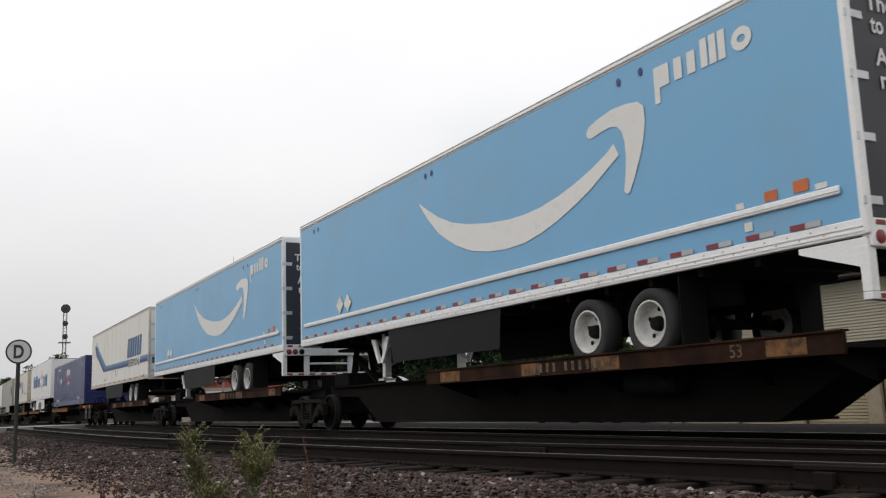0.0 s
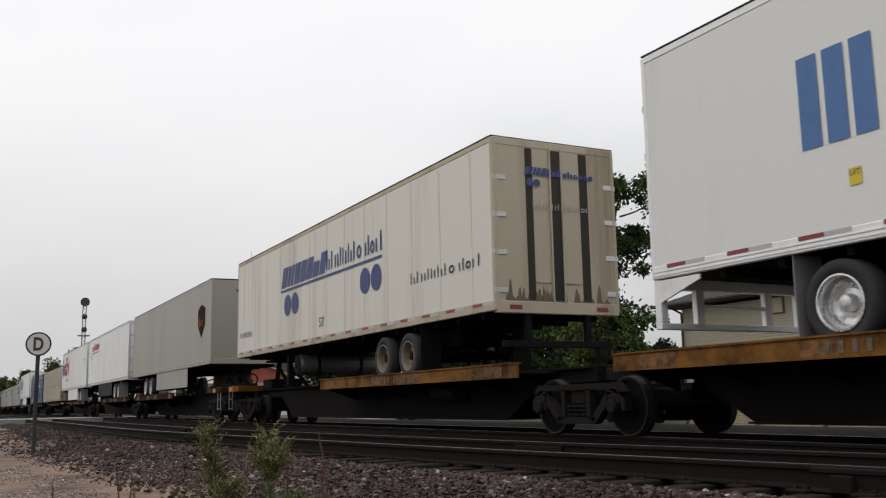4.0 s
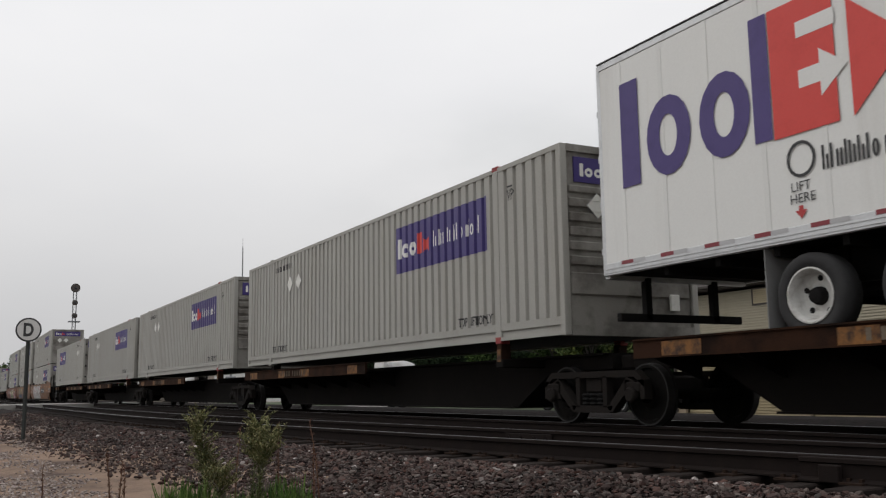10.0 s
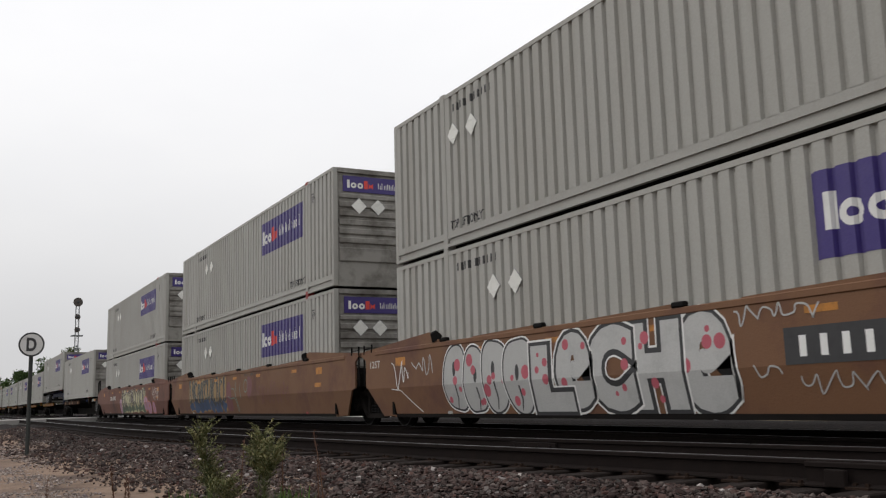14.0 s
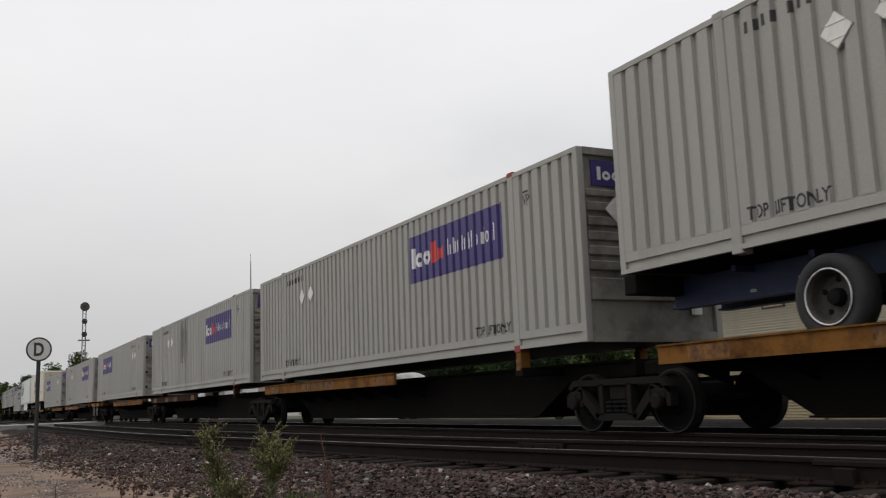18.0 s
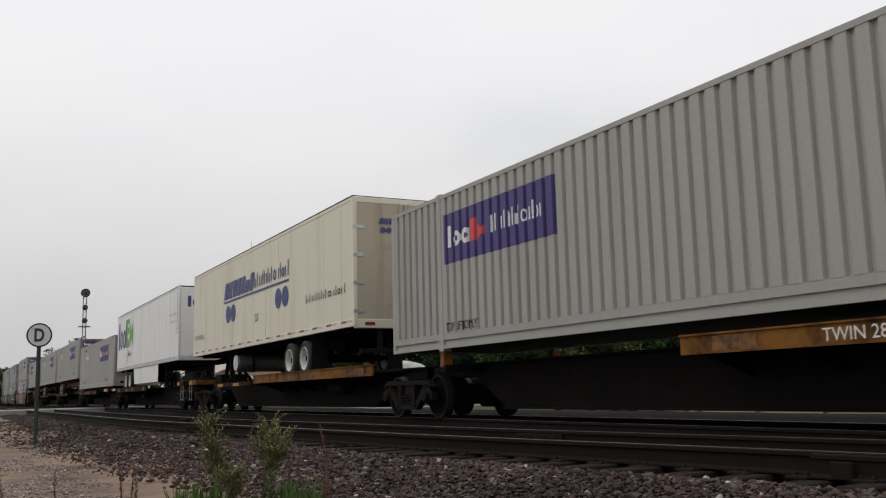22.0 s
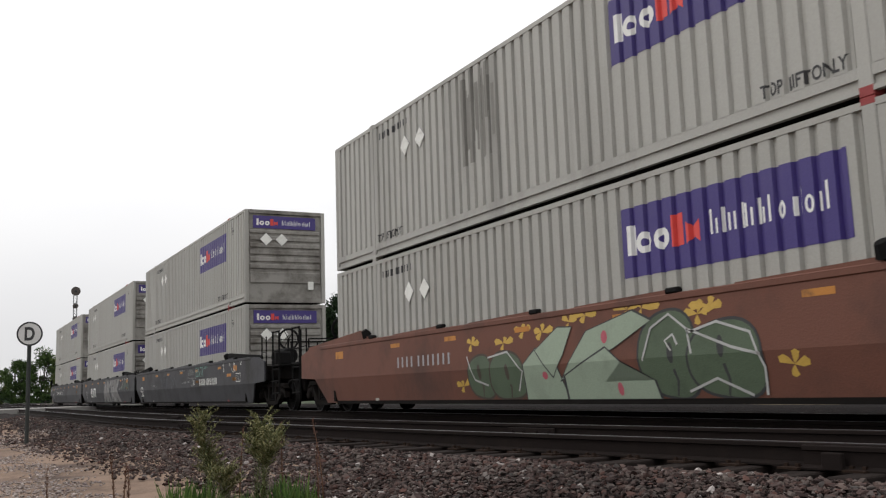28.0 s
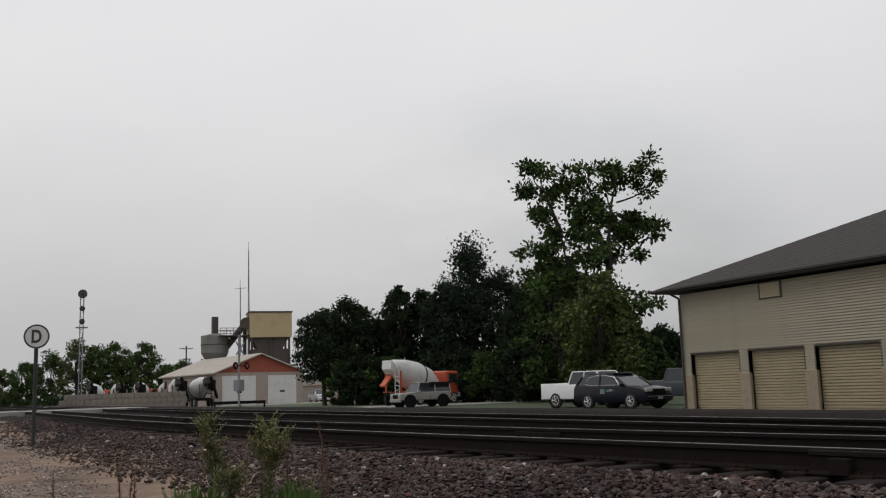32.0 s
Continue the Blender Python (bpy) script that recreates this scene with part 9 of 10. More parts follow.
def mixer(at, cab_paint, label, gear_paint=None):
    gear_paint = gear_paint or cab_paint
    m = thing("concrete_mixer_truck", label, "truck", "concrete mixer trucks", at=at)
    part("chassis_frame", B(-0.45, 0.45, -4.0, 4.2, 0.75, 1.05, bevel=0.02), BLACK, m)
    cab = part("cab", B(-1.2, 1.2, -4.1, -2.3, 0.8, 2.75, bevel=0.12), cab_paint, m)
    part("windscreen", B(-1.05, 1.05, -4.13, -4.09, 1.75, 2.5), CARGLASS, cab)
    for sx in (-1, 1):
        part("side_window", B(*sorted((sx * 1.18, sx * 1.215)), -3.8, -2.6, 1.75, 2.5), CARGLASS, cab)
    part("bumper", B(-1.2, 1.2, -4.4, -4.1, 0.55, 0.95, bevel=0.04), CHROME, m)
    prof = [(-2.9, 0.25), (-2.75, 0.75), (-1.4, 1.18), (0.2, 1.2), (1.6, 0.95), (2.9, 0.55), (3.05, 0.5)]
    dr = part("drum", lathe(bmesh.new(), prof, (0, 0, 0), "y", 28), MIXWHITE, m, "white mixing drum", True)
    dr.matrix_basis = pose(0, 0.75, 2.3, 17, 0, 0)
    bm = lathe(bmesh.new(), [(-0.06, 1.19), (-0.06, 1.24), (0.06, 1.24), (0.06, 1.17)], (0, -0.2, 0), "y", 28)
    part("drum_band", bm, BLACK, dr)
    bm = bmesh.new()
    for sx in (-0.75, 0.75):
        rod(bm, (sx, 3.5, 1.0), (sx, 3.5, 2.75), 0.08, 6)
        rod(bm, (sx, -1.7, 1.0), (sx * 0.6, -1.7, 1.9), 0.1, 6)
    part("drum_stand", bm, gear_paint, m)
    bm = bmesh.new()
    prism(bm, [(3.6, 3.2), (4.3, 3.6), (4.4, 2.9), (3.9, 2.5)], lambda u, v, d: (-0.45 + d, u, v), 0.9)
    part("hopper", finish(bm), MIXWHITE if gear_paint is cab_paint else gear_paint, m)
    bm = bmesh.new()
    prism(bm, [(3.9, 2.3), (4.9, 1.5), (5.0, 1.62), (4.0, 2.45)], lambda u, v, d: (-0.25 + d, u, v), 0.5)
    part("chute", finish(bm), gear_paint, m)
    bm = bmesh.new()
    for k in range(6):
        rod(bm, (-0.95, 4.0, 0.9 + 0.35 * k), (-0.55, 4.0, 0.9 + 0.35 * k), 0.03, 5)
    for xx in (-0.95, -0.55):
        rod(bm, (xx, 4.0, 0.8), (xx, 4.0, 3.3), 0.03, 5)
    part("ladder", bm, MIXWHITE if gear_paint is cab_paint else gear_paint, m)
    part("fender", B(-1.2, 1.2, 0.9, 3.4, 1.05, 1.12, bevel=0.02), gear_paint, m)
    car_wheels(m, (-3.3, 1.5, 2.8), 1.2, 0.5, RIMWHITE)
    return m


mixer(pose(34.3, 70.3, -0.63, 0, 0, 118), MIXORANGE, "concrete mixer with a white drum and orange cab on the road")
old = mixer(pose(*polar(7.3, 152, LOT_Z + 0.02), 0, 0, 160), MIXORANGE, "parked concrete mixer with white drum and black rear chute", PLANTDK)
part("chute_frame", B(-1.05, -0.1, 4.0, 4.3, 1.9, 3.3, bevel=0.08), BLACK, old)
part("folded_chute", R((-1.15, 4.45, 1.0), (-0.3, 4.5, 3.7), 0.2, 8), BLACK, old)
part("chute_brace", R((0.5, 4.4, 1.1), (-0.5, 4.45, 3.2), 0.09, 8), BLACK, old)
for az, d, ang in ((8.5, 150, 172), (9.75, 148, 164), (11.1, 150, 172), (11.75, 126, 170), (12.8, 124, 186)):
    copy_thing(old, pose(*polar(az, d, LOT_Z + 0.02), 0, 0, ang))


# ---- concrete works ----
def build_works():
    w = thing("block_wall", "low wall of weathered stacked concrete blocks", "wall", kind="structure")
    a, b = Vector(polar(4.6, 122)), Vector(polar(12.2, 119))
    n = 22
    ang = math.degrees(math.atan2(b.y - a.y, b.x - a.x))
    ln = (b - a).length / n
    blk = None
    rng = random.Random(5)
    for i in range(n):
        for k in range(3):
            if i < 3 and k > i * 0.7:
                continue
            p = a.lerp(b, (i + 0.5 + 0.25 * (k % 2)) / n)
            m = pose(p.x, p.y, LOT_Z + 0.66 * k + 0.02, 0, 0, ang + rng.uniform(-1, 1))
            if blk is None:
                blk = part("block", B(-ln * 0.48, ln * 0.48, -0.35, 0.35, 0, 0.64, bevel=0.03), CONCRETE, w)
                blk.matrix_basis = m
            else:
                again("block", blk, w, m)
    g = thing("works_garage", "pale gabled garage with a brick-red gable and two white doors", "building", at=pose(*polar(16.5, 131), 0, 0, 8.5))
    hw, dep, ev, ap = 6.4, 20.0, 4.35, 6.75
    bm = bmesh.new()
    prism(bm, [(-hw, 0), (hw, 0), (hw, ev), (-hw, ev)], lambda u, v, d: (u, d, v), 0.25)
    box(bm, -hw, -hw + 0.25, 0.25, dep, 0, ev)
    box(bm, hw - 0.25, hw, 0.25, dep, 0, ev)
    box(bm, -hw, hw, dep, dep + 0.25, 0, ev)
    part("wall", bm, PALEWALL, g)
    bm = bmesh.new()
    prism(bm, [(-hw, ev), (hw, ev), (0, ap)], lambda u, v, d: (u, d, v), 0.25)
    prism(bm, [(-hw, ev), (hw, ev), (0, ap)], lambda u, v, d: (u, dep + d, v), 0.25)
    part("gable", finish(bm), BRICKRED, g)
    for sx in (-1, 1):
        bm = bmesh.new()
        prism(bm, [(sx * (hw + 0.5), ev - 0.17), (0, ap + 0.03), (0, ap + 0.2), (sx * (hw + 0.5), ev)], lambda u, v, d: (u, -0.5 + d, v), dep + 1.2)
        part("roof_slope", finish(bm), TANROOF, g)
    for x0, x1 in ((-5.5, -0.7), (1.1, 5.4)):
        d = part("overhead_door", B(x0, x1, -0.06, -0.01, 0.02, 3.9), WHITEDR, g)
        bm = bmesh.new()
        for k in range(1, 6):
            box(bm, x0, x1, -0.075, -0.058, 3.9 * k / 6 - 0.02, 3.9 * k / 6 + 0.02)
        part("door_rails", bm, WHITEDR, d)
        part("door_window", B((x0 + x1) / 2 - 0.35, (x0 + x1) / 2 + 0.35, -0.085, -0.055, 1.6, 1.85), CARGLASS, d)
    s = thing("sand_silo", "grey round silo with a cone foot and a stub chimney", "silo", at=pose(*polar(13.85, 152)))
    part("shell", lathe(bmesh.new(), [(8.0, 2.1), (10.7, 2.15), (11.0, 0.9), (11.1, 0.5)], (0, 0, 0), "z", 24), SILOM, s)
    part("cone", lathe(bmesh.new(), [(5.0, 0.4), (8.0, 2.1)], (0, 0, 0), "z", 24), SILOM, s)
    part("chimney", B(-0.45, 0.45, -0.45, 0.45, 10.9, 13.7, bevel=0.05), PLANTDK, s)
    part("hoop", lathe(bmesh.new(), [(9.2, 2.15), (9.2, 2.2), (9.35, 2.2), (9.35, 2.15)], (0, 0, 0), "z", 24), PLANTDK, s)
    bm = bmesh.new()
    for sx in (-1.6, 1.6):
        for sy in (-1.6, 1.6):
            rod(bm, (sx, sy, 0), (sx, sy, 7.2), 0.14, 6)
    part("leg", bm, PLANTDK, s)
    h = thing("batching_hopper", "tan clad batching tower on dark steel legs", "industrial tower", at=pose(*polar(16.9, 152), 0, 0, -10))
    part("housing", B(-3.0, 3.6, -2.5, 2.5, 10.2, 14.1, bevel=0.05), PLANTTAN, h)
    part("roof_edge", B(-3.1, 3.7, -2.6, 2.6, 14.1, 14.3), PLANTDK, h)
    bm = bmesh.new()
    for sx in (-2.6, 0.3, 3.2):
        for sy in (-2.1, 2.1):
            rod(bm, (sx, sy, 0), (sx, sy, 10.2), 0.18, 6)
    part("leg", bm, PLANTDK, h)
    bm = bmesh.new()
    prism(bm, [(-2.6, 10.2), (3.2, 10.2), (1.2, 6.6), (-0.8, 6.6)], lambda u, v, d: (u, -1.9 + d, v), 3.8)
    part("hopper_cone", finish(bm), PLANTDK, h)
    part("side_enclosure", B(-2.5, 3.2, -2.0, 2.0, 5.0, 8.4), PLANTDK, h)
    bm = bmesh.new()
    rod(bm, (-3.4, 0, 12.6), (-6.5, 0.5, 8.6), 0.5, 8)
    rod(bm, (-3.6, -1, 5), (-3.6, -1, 13.4), 0.28, 8)
    part("elevator", bm, PLANTDK, h)
    bm = lathe(bmesh.new(), [(-0.15, 0.75), (-0.15, 0.95), (0.15, 0.95), (0.15, 0.75)], (-3.5, -2.2, 12.4), "y", 20)
    part("pulley", bm, PLANTDK, h)
    bm = bmesh.new()
    for k in range(5):
        for sy in (-2.6, 2.6):
            rod(bm, (-7.5 + k, sy, 10.6), (-7.5 + k, sy, 11.7), 0.04, 4)
    for sy in (-2.6, 2.6):
        rod(bm, (-7.5, sy, 11.7), (-3.0, sy, 11.7), 0.05, 4)
        rod(bm, (-7.5, sy, 11.2), (-3.0, sy, 11.2), 0.04, 4)
    box(bm, -7.6, -3.0, -2.6, 2.6, 10.5, 10.6)
    part("gantry", bm, PLANTDK, h)
    for az, top, r, lab in ((15.81, 24.2, 0.12, "tall thin grey radio mast"), (15.32, 18.2, 0.08, "short thin radio mast with cross arms")):
        m = thing("radio_mast", lab, "mast", at=pose(*polar(az, 150)))
        bm = bmesh.new()
        for i in range(3):
            an = 2.1 * i
            rod(bm, (r * 2 * math.cos(an), r * 2 * math.sin(an), 0), (0.03 * math.cos(an), 0.03 * math.sin(an), top), 0.05, 4)
        for k in range(22):
            z = top * k / 22
            f = 2 * r * (1 - k / 22)
            rod(bm, (f, 0, z), (-f * 0.5, f * 0.86, z + top / 44), 0.025, 3)
        part("lattice", bm, MASTM, m)
        bm = rod(bmesh.new(), (0, 0, top), (0, 0, top + 1.2), 0.03, 4)
        if top < 20:
            rod(bm, (-0.9, 0, top - 0.3), (0.9, 0, top - 0.1), 0.04, 4)
        part("aerial", bm, MASTM, m)
    sh = thing("distant_shed", "small pale shed with a shallow gable", "building", at=pose(*polar(19.9, 150), 0, 0, -10))
    part("wall", B(-3.4, 3.4, 0, 5, 0, 2.6), PALEWALL, sh)
    bm = bmesh.new()
    prism(bm, [(-3.8, 2.5), (0, 4.3), (3.8, 2.5)], lambda u, v, d: (u, -0.3 + d, v), 5.6)
    part("roof", finish(bm), TANROOF, sh)


build_works()


# ---- railway signal, crossing signal, utility pole ----
def build_signals():
    x, y, z = polar(6.42, 112)
    s = thing("signal_mast", "tall lattice railway signal with round dark heads", "railway signal", at=pose(x, y, -0.3))
    H = 12.6
    for sx in (-0.17, 0.17):
        for sy in (-0.17, 0.17):
            part("mast_leg", R((sx, sy, 0), (sx, sy, H), 0.035, 4), MASTM, s)
    bm = bmesh.new()
    for k in range(28):
        za, zb = H * k / 28, H * (k + 1) / 28
        f = 0.17 if k % 2 else -0.17
        rod(bm, (-f, -0.17, za), (f, -0.17, zb), 0.018, 3)
        rod(bm, (-0.17, f, za), (-0.17, -f, zb), 0.018, 3)
    part("mast_lacing", bm, MASTM, s)
    for zz, r in ((H + 0.1, 0.5), (H - 1.55, 0.3), (H - 3.0, 0.3)):
        hd = part("signal_head", lathe(bmesh.new(), [(-0.05, 0.05), (-0.05, r), (0.05, r), (0.3, 0.2), (0.5, 0.18), (0.5, 0.02)], (0, -0.3, zz), "y", 22), PLANTDK, s, "round dark signal target")
        part("lens", lathe(bmesh.new(), [(0, 0.02), (0, 0.12), (-0.04, 0.1), (-0.06, 0.02)], (0, -0.36, zz), "y", 12), CARGLASS, hd)
    part("platform", B(-0.6, 0.6, -0.6, 0.5, H - 3.7, H - 3.6), MASTM, s)
    bm = bmesh.new()
    for k in range(30):
        rod(bm, (-0.2, 0.3, 0.3 + 0.3 * k), (0.2, 0.3, 0.3 + 0.3 * k), 0.015, 3)
    part("ladder", bm, MASTM, s)
    x, y, z = polar(15.25, 77.5)
    c = thing("crossing_signal", "level crossing signal with crossbuck and flashing lights", "crossing signal", at=pose(x, y, LOT_Z, 0, 0, 36))
    part("pole", R((0, 0, 0), (0, 0, 6.1), 0.09, 10), MASTM, c)
    bm = bmesh.new()
    for k in (-1, 1):
        prism(bm, [(-0.75, -0.07), (0.75, -0.07), (0.75, 0.07), (-0.75, 0.07)], lambda u, v, d, q=k: (u * 0.7 - q * v * 0.7, -0.12 - d - 0.02 * q, 5.0 + q * u * 0.7 + v * 0.7), 0.02)
    part("crossbuck", finish(bm), MASTM, c)
    part("light_bar", R((-0.75, -0.1, 3.6), (0.75, -0.1, 3.6), 0.04, 6), BLACK, c)
    for sx in (-0.72, 0.72):
        hd = part("lamp_head", lathe(bmesh.new(), [(0, 0.05), (0, 0.3), (0.03, 0.3), (0.2, 0.12), (0.2, 0.02)], (sx, -0.25, 3.6), "y", 18, caps=False), BLACK, c)
        part("lens", lathe(bmesh.new(), [(0, 0.02), (0, 0.14), (-0.03, 0.1)], (sx, -0.26, 3.6), "y", 14), REDCAST, hd)
    part("gate_mechanism", B(-0.35, 0.35, -0.3, 0.3, 1.6, 2.5, bevel=0.05), MASTM, c, "grey gate machine case")
    part("foundation", B(-0.4, 0.4, -0.4, 0.4, 0, 0.3), CONCRETE, c)
    g = thing("guard_rail", "dark metal guard rail before the garage", "barrier", at=pose(*polar(15.3, 80), 0, 0, -15))
    part("beam", B(-2.1, 2.1, -0.05, 0.05, 0.55, 0.8, bevel=0.02), BLACK, g)
    for xx in (-2.0, 0, 2.0):
        part("post", B(xx - 0.07, xx + 0.07, -0.02, 0.12, 0, 0.75), BLACK, g)
    for az, d, h in ((12.22, 190, 11.2), (3.4, 230, 9.0)):
        p = thing("utility_pole", "thin wooden utility pole with cross arms", "pole", at=pose(*polar(az, d)))
        part("pole", R((0, 0, 0), (0, 0, h), 0.14, 8), BARK, p)
        part("cross_arm", B(-1.3, 1.3, -0.06, 0.06, h - 0.6, h - 0.45), BARK, p)
        part("cross_arm", B(-0.9, 0.9, -0.06, 0.06, h - 2.6, h - 2.45), BARK, p)
        for xx in (-1.2, -0.6, 0.6, 1.2):
            part("insulator", R((xx, 0, h - 0.45), (xx, 0, h - 0.25), 0.05, 6), SIGNWH, p)


build_signals()


# ---- trees ----
def leaf_mesh(name, centres, normals_rng, size, material, parent, shape=1.0):
    n = len(centres)
    g = np.random.default_rng(normals_rng)
    a = g.normal(size=(n, 3))
    a /= np.linalg.norm(a, axis=1)[:, None]
    b = np.cross(a, g.normal(size=(n, 3)))
    b /= np.linalg.norm(b, axis=1)[:, None]
    s = size * g.uniform(0.55, 1.2, (n, 1))
    c = np.asarray(centres)
    v = np.stack([c - a * s, c + b * s * 0.5 * shape, c + a * s, c - b * s * 0.5 * shape], 1).reshape(-1, 3)
    me = bpy.data.meshes.new(name)
    me.vertices.add(4 * n)
    me.vertices.foreach_set("co", v.astype(np.float32).ravel())
    me.loops.add(4 * n)
    me.loops.foreach_set("vertex_index", np.arange(4 * n, dtype=np.int32))
    me.polygons.add(n)
    me.polygons.foreach_set("loop_start", np.arange(0, 4 * n, 4, dtype=np.int32))
    me.update(calc_edges=True)
    me.materials.append(material)
    ob = new(name, me)
    ob.parent = parent
    return ob


def limb(bm, a, b, r0, r1, rng, bend=0.15, n=5):
    a, b = Vector(a), Vector(b)
    off = Vector((rng.uniform(-1, 1), rng.uniform(-1, 1), rng.uniform(-0.3, 0.3))) * (b - a).length * bend
    pts = [a.lerp(b, i / n) + off * math.sin(math.pi * i / n) for i in range(n + 1)]
    for i in range(n):
        rod(bm, pts[i], pts[i + 1], r0 + (r1 - r0) * i / n, 7, r0 + (r1 - r0) * (i + 1) / n, caps=False)
    return pts


def tree(at, height, spread, seed, material, label, leaves, size, puff=(0.2, 0.36), bare=0.25, blobs=26, top=1.0, lean=0.0, squash=0.75, kind="round", name="tree"):
    rng = random.Random(seed)
    t = thing(name, label, "tree", at=pose(*at))
    wood = bmesh.new()
    fork = height * (bare + 0.12)
    limb(wood, (0, 0, -0.2), (lean * fork, 0, fork), height * 0.026, height * 0.02, rng, 0.03)
    cl = []
    for i in range(blobs):
        f = (i + 0.5) / blobs
        z = height * (bare + (top - bare) * f ** 0.85) * rng.uniform(0.95, 1.02)
        h = (z / height - bare) / (1 - bare)
        if kind == "cone":
            w = spread * (1.02 - h) * 0.95 + 0.05
        elif kind == "vase":
            w = spread * (0.35 + 0.65 * min(1, h * 1.5)) * (1.0 if h < 0.75 else 1.3 - 0.45 * h)
        else:
            w = spread * math.sqrt(max(0.05, 1 - (2 * h - 0.85) ** 2 * 0.9))
        a = i * 2.39996 + rng.uniform(-0.5, 0.5)
        r = w * math.sqrt(rng.uniform(0.4 if kind == "vase" else 0.12, 1.0))
        p = Vector((r * math.cos(a) + lean * z, r * math.sin(a), z - 0.03 * height))
        cl.append(p)
        start = Vector((lean * fork, 0, fork)).lerp(Vector((lean * z, 0, z)), rng.uniform(0.1, 0.55)) if z > fork else Vector((0, 0, z * 0.8))
        limb(wood, start, p, height * 0.008, height * 0.002, rng)
    limb(wood, (lean * fork, 0, fork), (lean * height * 0.9, 0, height * 0.9), height * 0.02, height * 0.004, rng, 0.06)
    part("trunk", wood, BARK, t)
    g = np.random.default_rng(seed)
    per = leaves // blobs
    pts = []
    for p in cl:
        rad = spread * rng.uniform(*puff)
        q = g.normal(size=(per, 3)) * rad * 0.55 * g.uniform(0.6, 1.4, (1, 3))
        q = q[np.linalg.norm(q, axis=1) < rad * 1.35]
        q[:, 2] *= squash
        pts.append(q + np.array(p))
    cen = np.concatenate(pts)
    cen = cen[cen[:, 2] > 0.05]
    leaf_mesh("crown", cen, seed, size, material, t, 1.1)
    return t


def open_tree(az, dist, leaders, twigs, seed, label):
    """A tall tree with several leaders and open clumps: leaders hold (root x, root z, tip x, tip z), twigs (from x, from z, x, z, spread), x across the view."""
    rng = random.Random(seed)
    x, y, z = polar(az, dist)
    t = thing("tree", label, "tree", at=pose(x, y, z, 0, 0, -az))
    wood = bmesh.new()
    g = np.random.default_rng(seed)
    for x0, z0, x1, z1 in leaders:
        z0, z1 = z0 * 0.95, z1 * 0.95
        limb(wood, (x0, 0, z0), (x1, rng.uniform(-0.5, 0.5), z1), 0.24 if z0 < 3 else 0.17, 0.04, rng, 0.05, 7)
    pts = []
    for x0, z0, x1, z1, r in twigs:
        tip = Vector((x1, rng.uniform(-1.4, 1.4), z1 * 0.95))
        limb(wood, (x0, 0, z0 * 0.95), tip, 0.07, 0.02, rng, 0.12)
        for _ in range(max(5, int(7 * r * r))):
            c = tip + Vector((rng.gauss(0, 0.7 * r), rng.gauss(0, 0.72 * r), rng.gauss(0, 0.66 * r)))
            limb(wood, tip, c, 0.025, 0.008, rng, 0.1, 3)
            q = g.normal(size=(95, 3)) * np.array((0.3, 0.3, 0.2)) * rng.uniform(0.8, 1.35)
            pts.append(q + np.array(c))
    part("trunk", wood, BARK, t)
    leaf_mesh("crown", np.concatenate(pts), seed, 0.17, LEAF1, t, 1.15)
    return t


open_tree(37.75, 62, [(0.0, -0.2, 0.15, 9.0), (0.15, 8.8, 0.9, 15.6), (-1.5, 4.5, -3.0, 12.2), (-3.0, 12.0, -4.2, 15.8), (0.1, 8.0, -1.2, 14.4)],
          [(-4.0, 15.0, -4.7, 16.2, 0.8), (-3.9, 14.6, -5.1, 15.2, 0.8), (-3.5, 13.8, -3.2, 15.3, 0.9), (-3.2, 13.0, -4.2, 13.6, 0.9), (-2.6, 13.2, -2.1, 15.5, 0.9), (-2.0, 13.0, -1.4, 14.2, 1.0),
           (0.5, 13.0, 0.1, 15.2, 1.0), (0.8, 14.5, 1.0, 16.2, 0.9), (0.9, 15.0, 2.1, 16.1, 0.8), (0.8, 13.8, 2.9, 14.9, 0.8), (0.6, 12.2, 2.3, 13.0, 0.8), (0.5, 11.2, 3.4, 12.2, 0.7), (0.6, 11.4, 2.2, 12.2, 0.8), (0.4, 10.4, 1.2, 11.6, 0.7),
           (-2.8, 11.6, -3.8, 12.2, 0.8), (-2.4, 11.0, -1.4, 12.4, 1.0), (-0.4, 10.6, -0.6, 12.4, 0.9), (-1.0, 12.6, -0.3, 13.6, 1.0),
           (0.2, 9.4, 0.8, 10.4, 0.8), (-2.2, 9.6, -4.4, 10.4, 1.0), (-2.0, 9.0, -4.8, 9.0, 0.9), (-1.8, 8.6, -3.0, 9.6, 1.1), (-1.4, 8.8, -1.2, 10.2, 1.1), (-0.4, 8.6, -0.4, 9.4, 0.9), (-1.6, 7.8, -4.6, 7.9, 1.0), (-1.4, 7.2, -2.6, 8.2, 1.1), (0.1, 7.0, 1.5, 7.3, 0.8), (0.1, 6.6, 1.1, 6.4, 0.8)],
          3, "tall open tree with two leaders and dark green foliage")
tree(polar(36.9, 57.5), 7.9, 2.9, 5, LEAFGOLD, "yellow-green tree below a taller one", 11000, 0.16, bare=0.06, blobs=40)
tree(polar(38.2, 58.5), 5.2, 2.0, 8, LEAF1, "low green tree beside a tall trunk", 7000, 0.16, bare=0.05, blobs=30)
tree(polar(34.6, 70), 10.6, 3.0, 6, LEAF1, "mid green tree in a row", 9000, 0.19, bare=0.12, blobs=28)
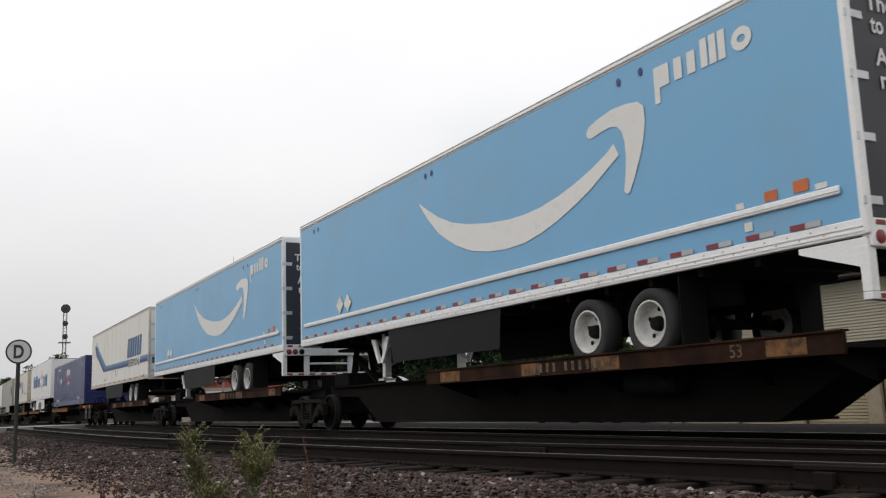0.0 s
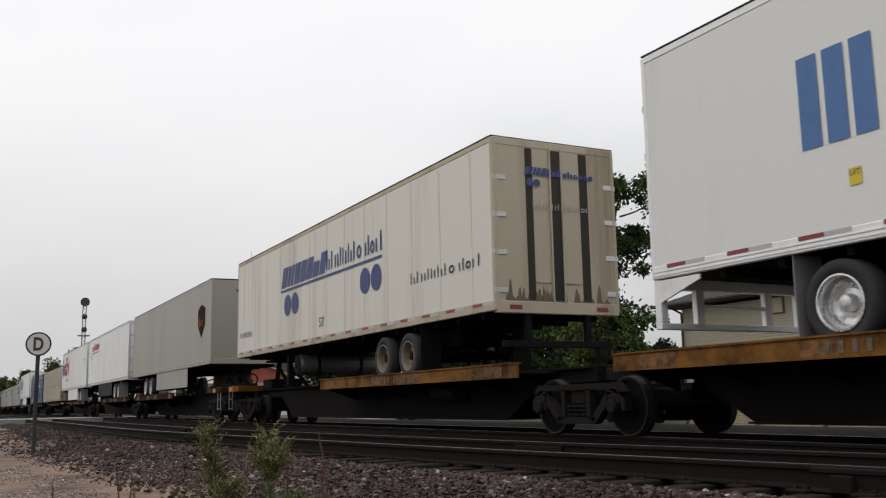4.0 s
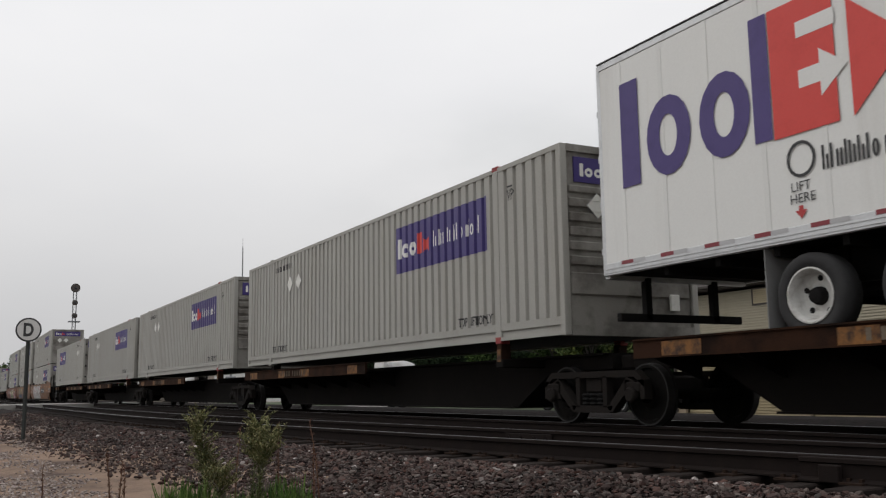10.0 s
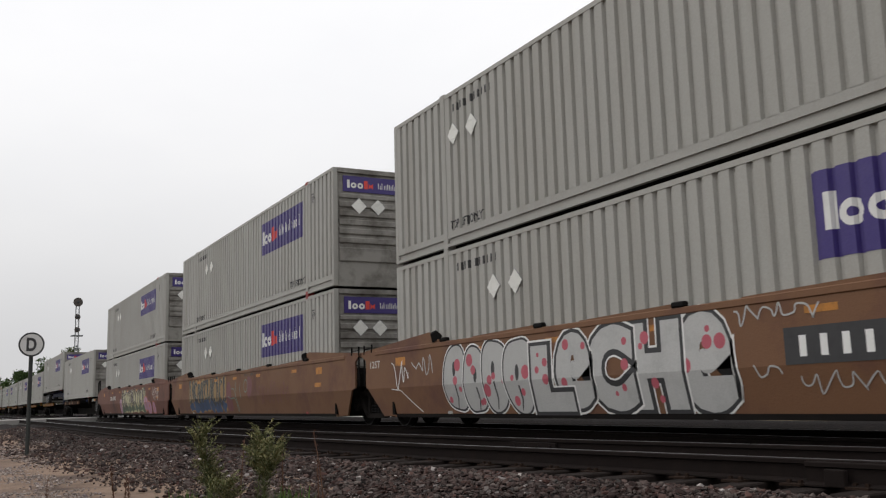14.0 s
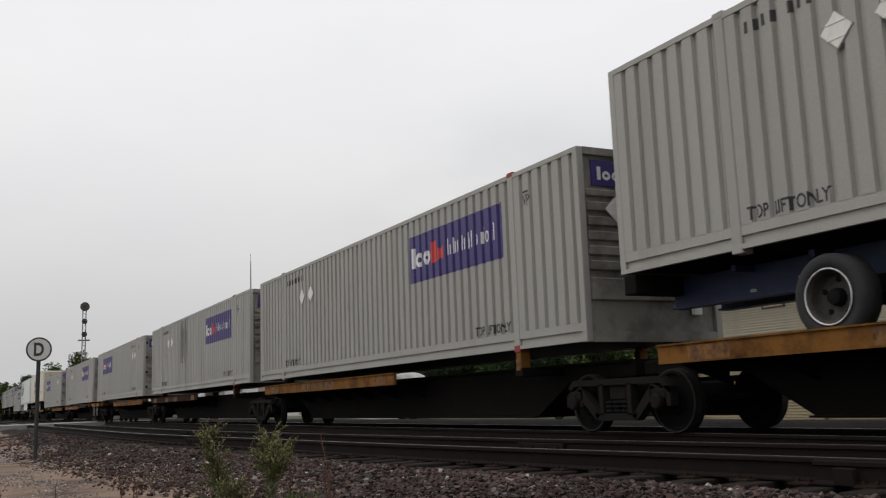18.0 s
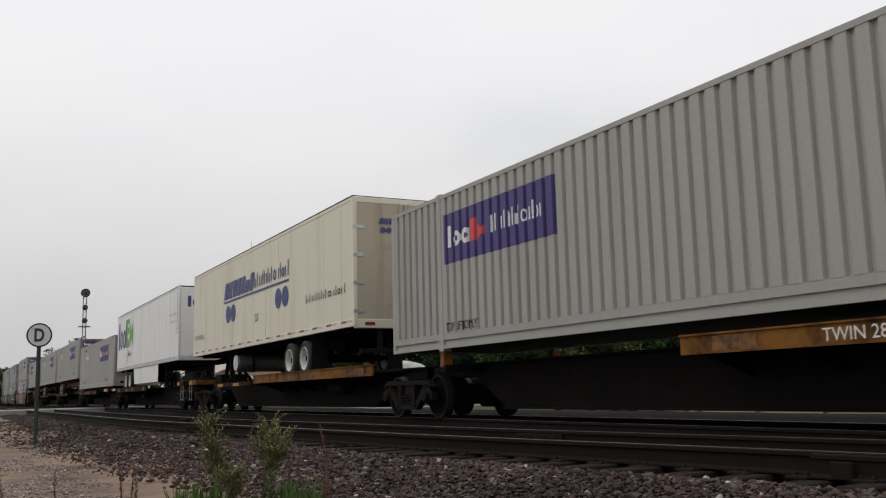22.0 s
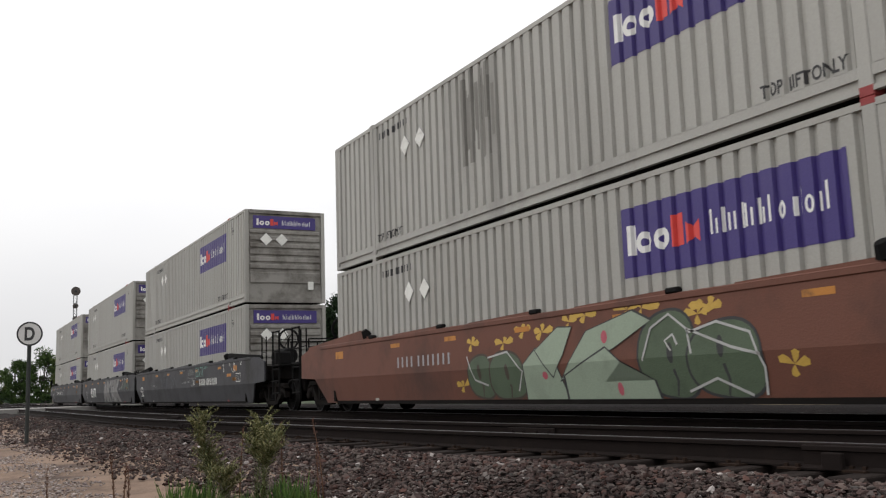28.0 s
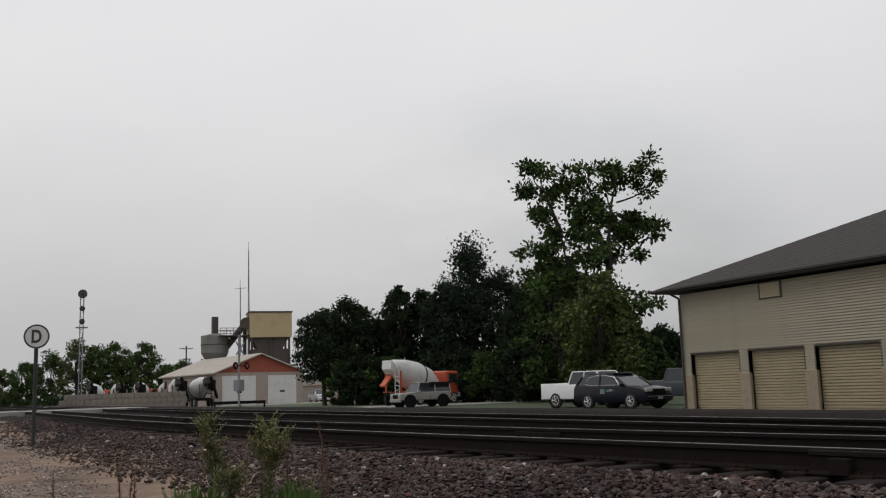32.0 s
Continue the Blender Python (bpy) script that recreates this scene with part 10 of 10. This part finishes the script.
HEDGE = ((20.3, 94, 9.4, 2.9, LEAF2, "round"), (21.9, 93, 10.2, 3.0, LEAF2, "round"), (23.6, 97, 8.6, 2.6, LEAF2, "round"), (24.9, 92, 11.6, 2.1, LEAF2, "round"), (26.4, 94, 11.0, 2.8, LEAF2, "round"),
         (27.9, 88, 11.4, 2.6, LEAF3, "round"), (29.3, 89, 15.2, 4.5, LEAF3, "cone"), (31.2, 90, 12.4, 3.0, LEAF3, "round"), (32.8, 84, 10.4, 3.0, LEAF2, "round"), (34.4, 80, 9.0, 2.8, LEAF2, "round"),
         (36.1, 78, 8.6, 2.8, LEAF2, "round"), (38.0, 76, 7.2, 2.6, LEAF1, "round"), (39.4, 74, 4.8, 1.8, LEAF1, "round"), (40.6, 92, 6.4, 2.4, LEAF2, "round"), (41.4, 94, 5.4, 2.0, LEAF2, "round"))
for i, (az, d, h, w, m, k) in enumerate(HEDGE):
    tree(polar(az, d), h, w, 100 + i, m, "dense dark green tree in a row" if k == "round" else "pointed dark evergreen tree", 14000, 0.18, puff=(0.26, 0.42), bare=0.05 if i > 1 else 0.3 - 0.12 * i, blobs=42, kind=k)
for i, (az, d, w) in enumerate(((21.2, 91, 1.2), (22.2, 89, 1.9), (23.2, 88, 2.0), (24.2, 88, 2.2), (27.3, 84, 2.4), (28.8, 83, 2.4), (30.4, 82, 2.6), (31.9, 79, 2.5), (33.4, 75, 2.4), (35.2, 72, 2.3), (37.0, 70, 2.2), (38.6, 69, 2.2), (39.9, 70, 1.8))):
    tree(polar(az, d), 4.4, w, 200 + i, LEAF2 if i % 3 else LEAF1, "low dense green bush under the trees", 5600, 0.18, bare=0.02, blobs=20, name="bush")
GROVE = ((-2.5, 260, 6.5), (-0.6, 235, 7.0), (0.9, 215, 7.2), (2.3, 200, 7.6), (3.7, 188, 8.6), (5.0, 180, 9.6), (6.3, 172, 11.2), (7.3, 174, 10.6), (8.3, 170, 10.9), (9.3, 168, 8.8), (10.0, 166, 10.4), (11.2, 190, 7.6), (12.1, 195, 8.4), (13.0, 200, 7.6), (-4.5, 290, 7.5))
for i, (az, d, h) in enumerate(GROVE):
    tree(polar(az, d), h, 3.6, 300 + i, LEAF1 if i % 3 else LEAFGOLD, "distant green tree of a loose grove", 7000, 0.22, bare=0.08, blobs=26)


def far_woods():
    """A low belt of far woods all round, where nothing nearer closes the view."""
    rng = random.Random(77)
    pts = []
    for i in range(5200):
        az = rng.uniform(-60, 100)
        d = rng.uniform(300, 420)
        h = 3.5 + 3.0 * noise.noise((az * 0.25, 0, 0)) + 1.5 * noise.noise((az * 1.1, 4, 0))
        x, y, z = polar(az, d)
        pts.append((x, y, z + abs(h) * rng.random() + 0.3))
    ob = leaf_mesh("far_woods", pts, 78, 1.5, LEAF2, None, 1.6)
    tagged(ob, "low dark belt of far woods", "woods", kind="stuff")


far_woods()


# ======== the train runs ========
def travelled(t):
    return 21.222 * t - 0.00686 * (t - 16.0) ** 2


def motions():
    for ob, s, z in MOVERS:
        walk(ob, [(t, pose(MAIN_X, s - travelled(t), z)) for t in (0.0, 8.0, 16.0, 24.0, 32.0)])


motions()
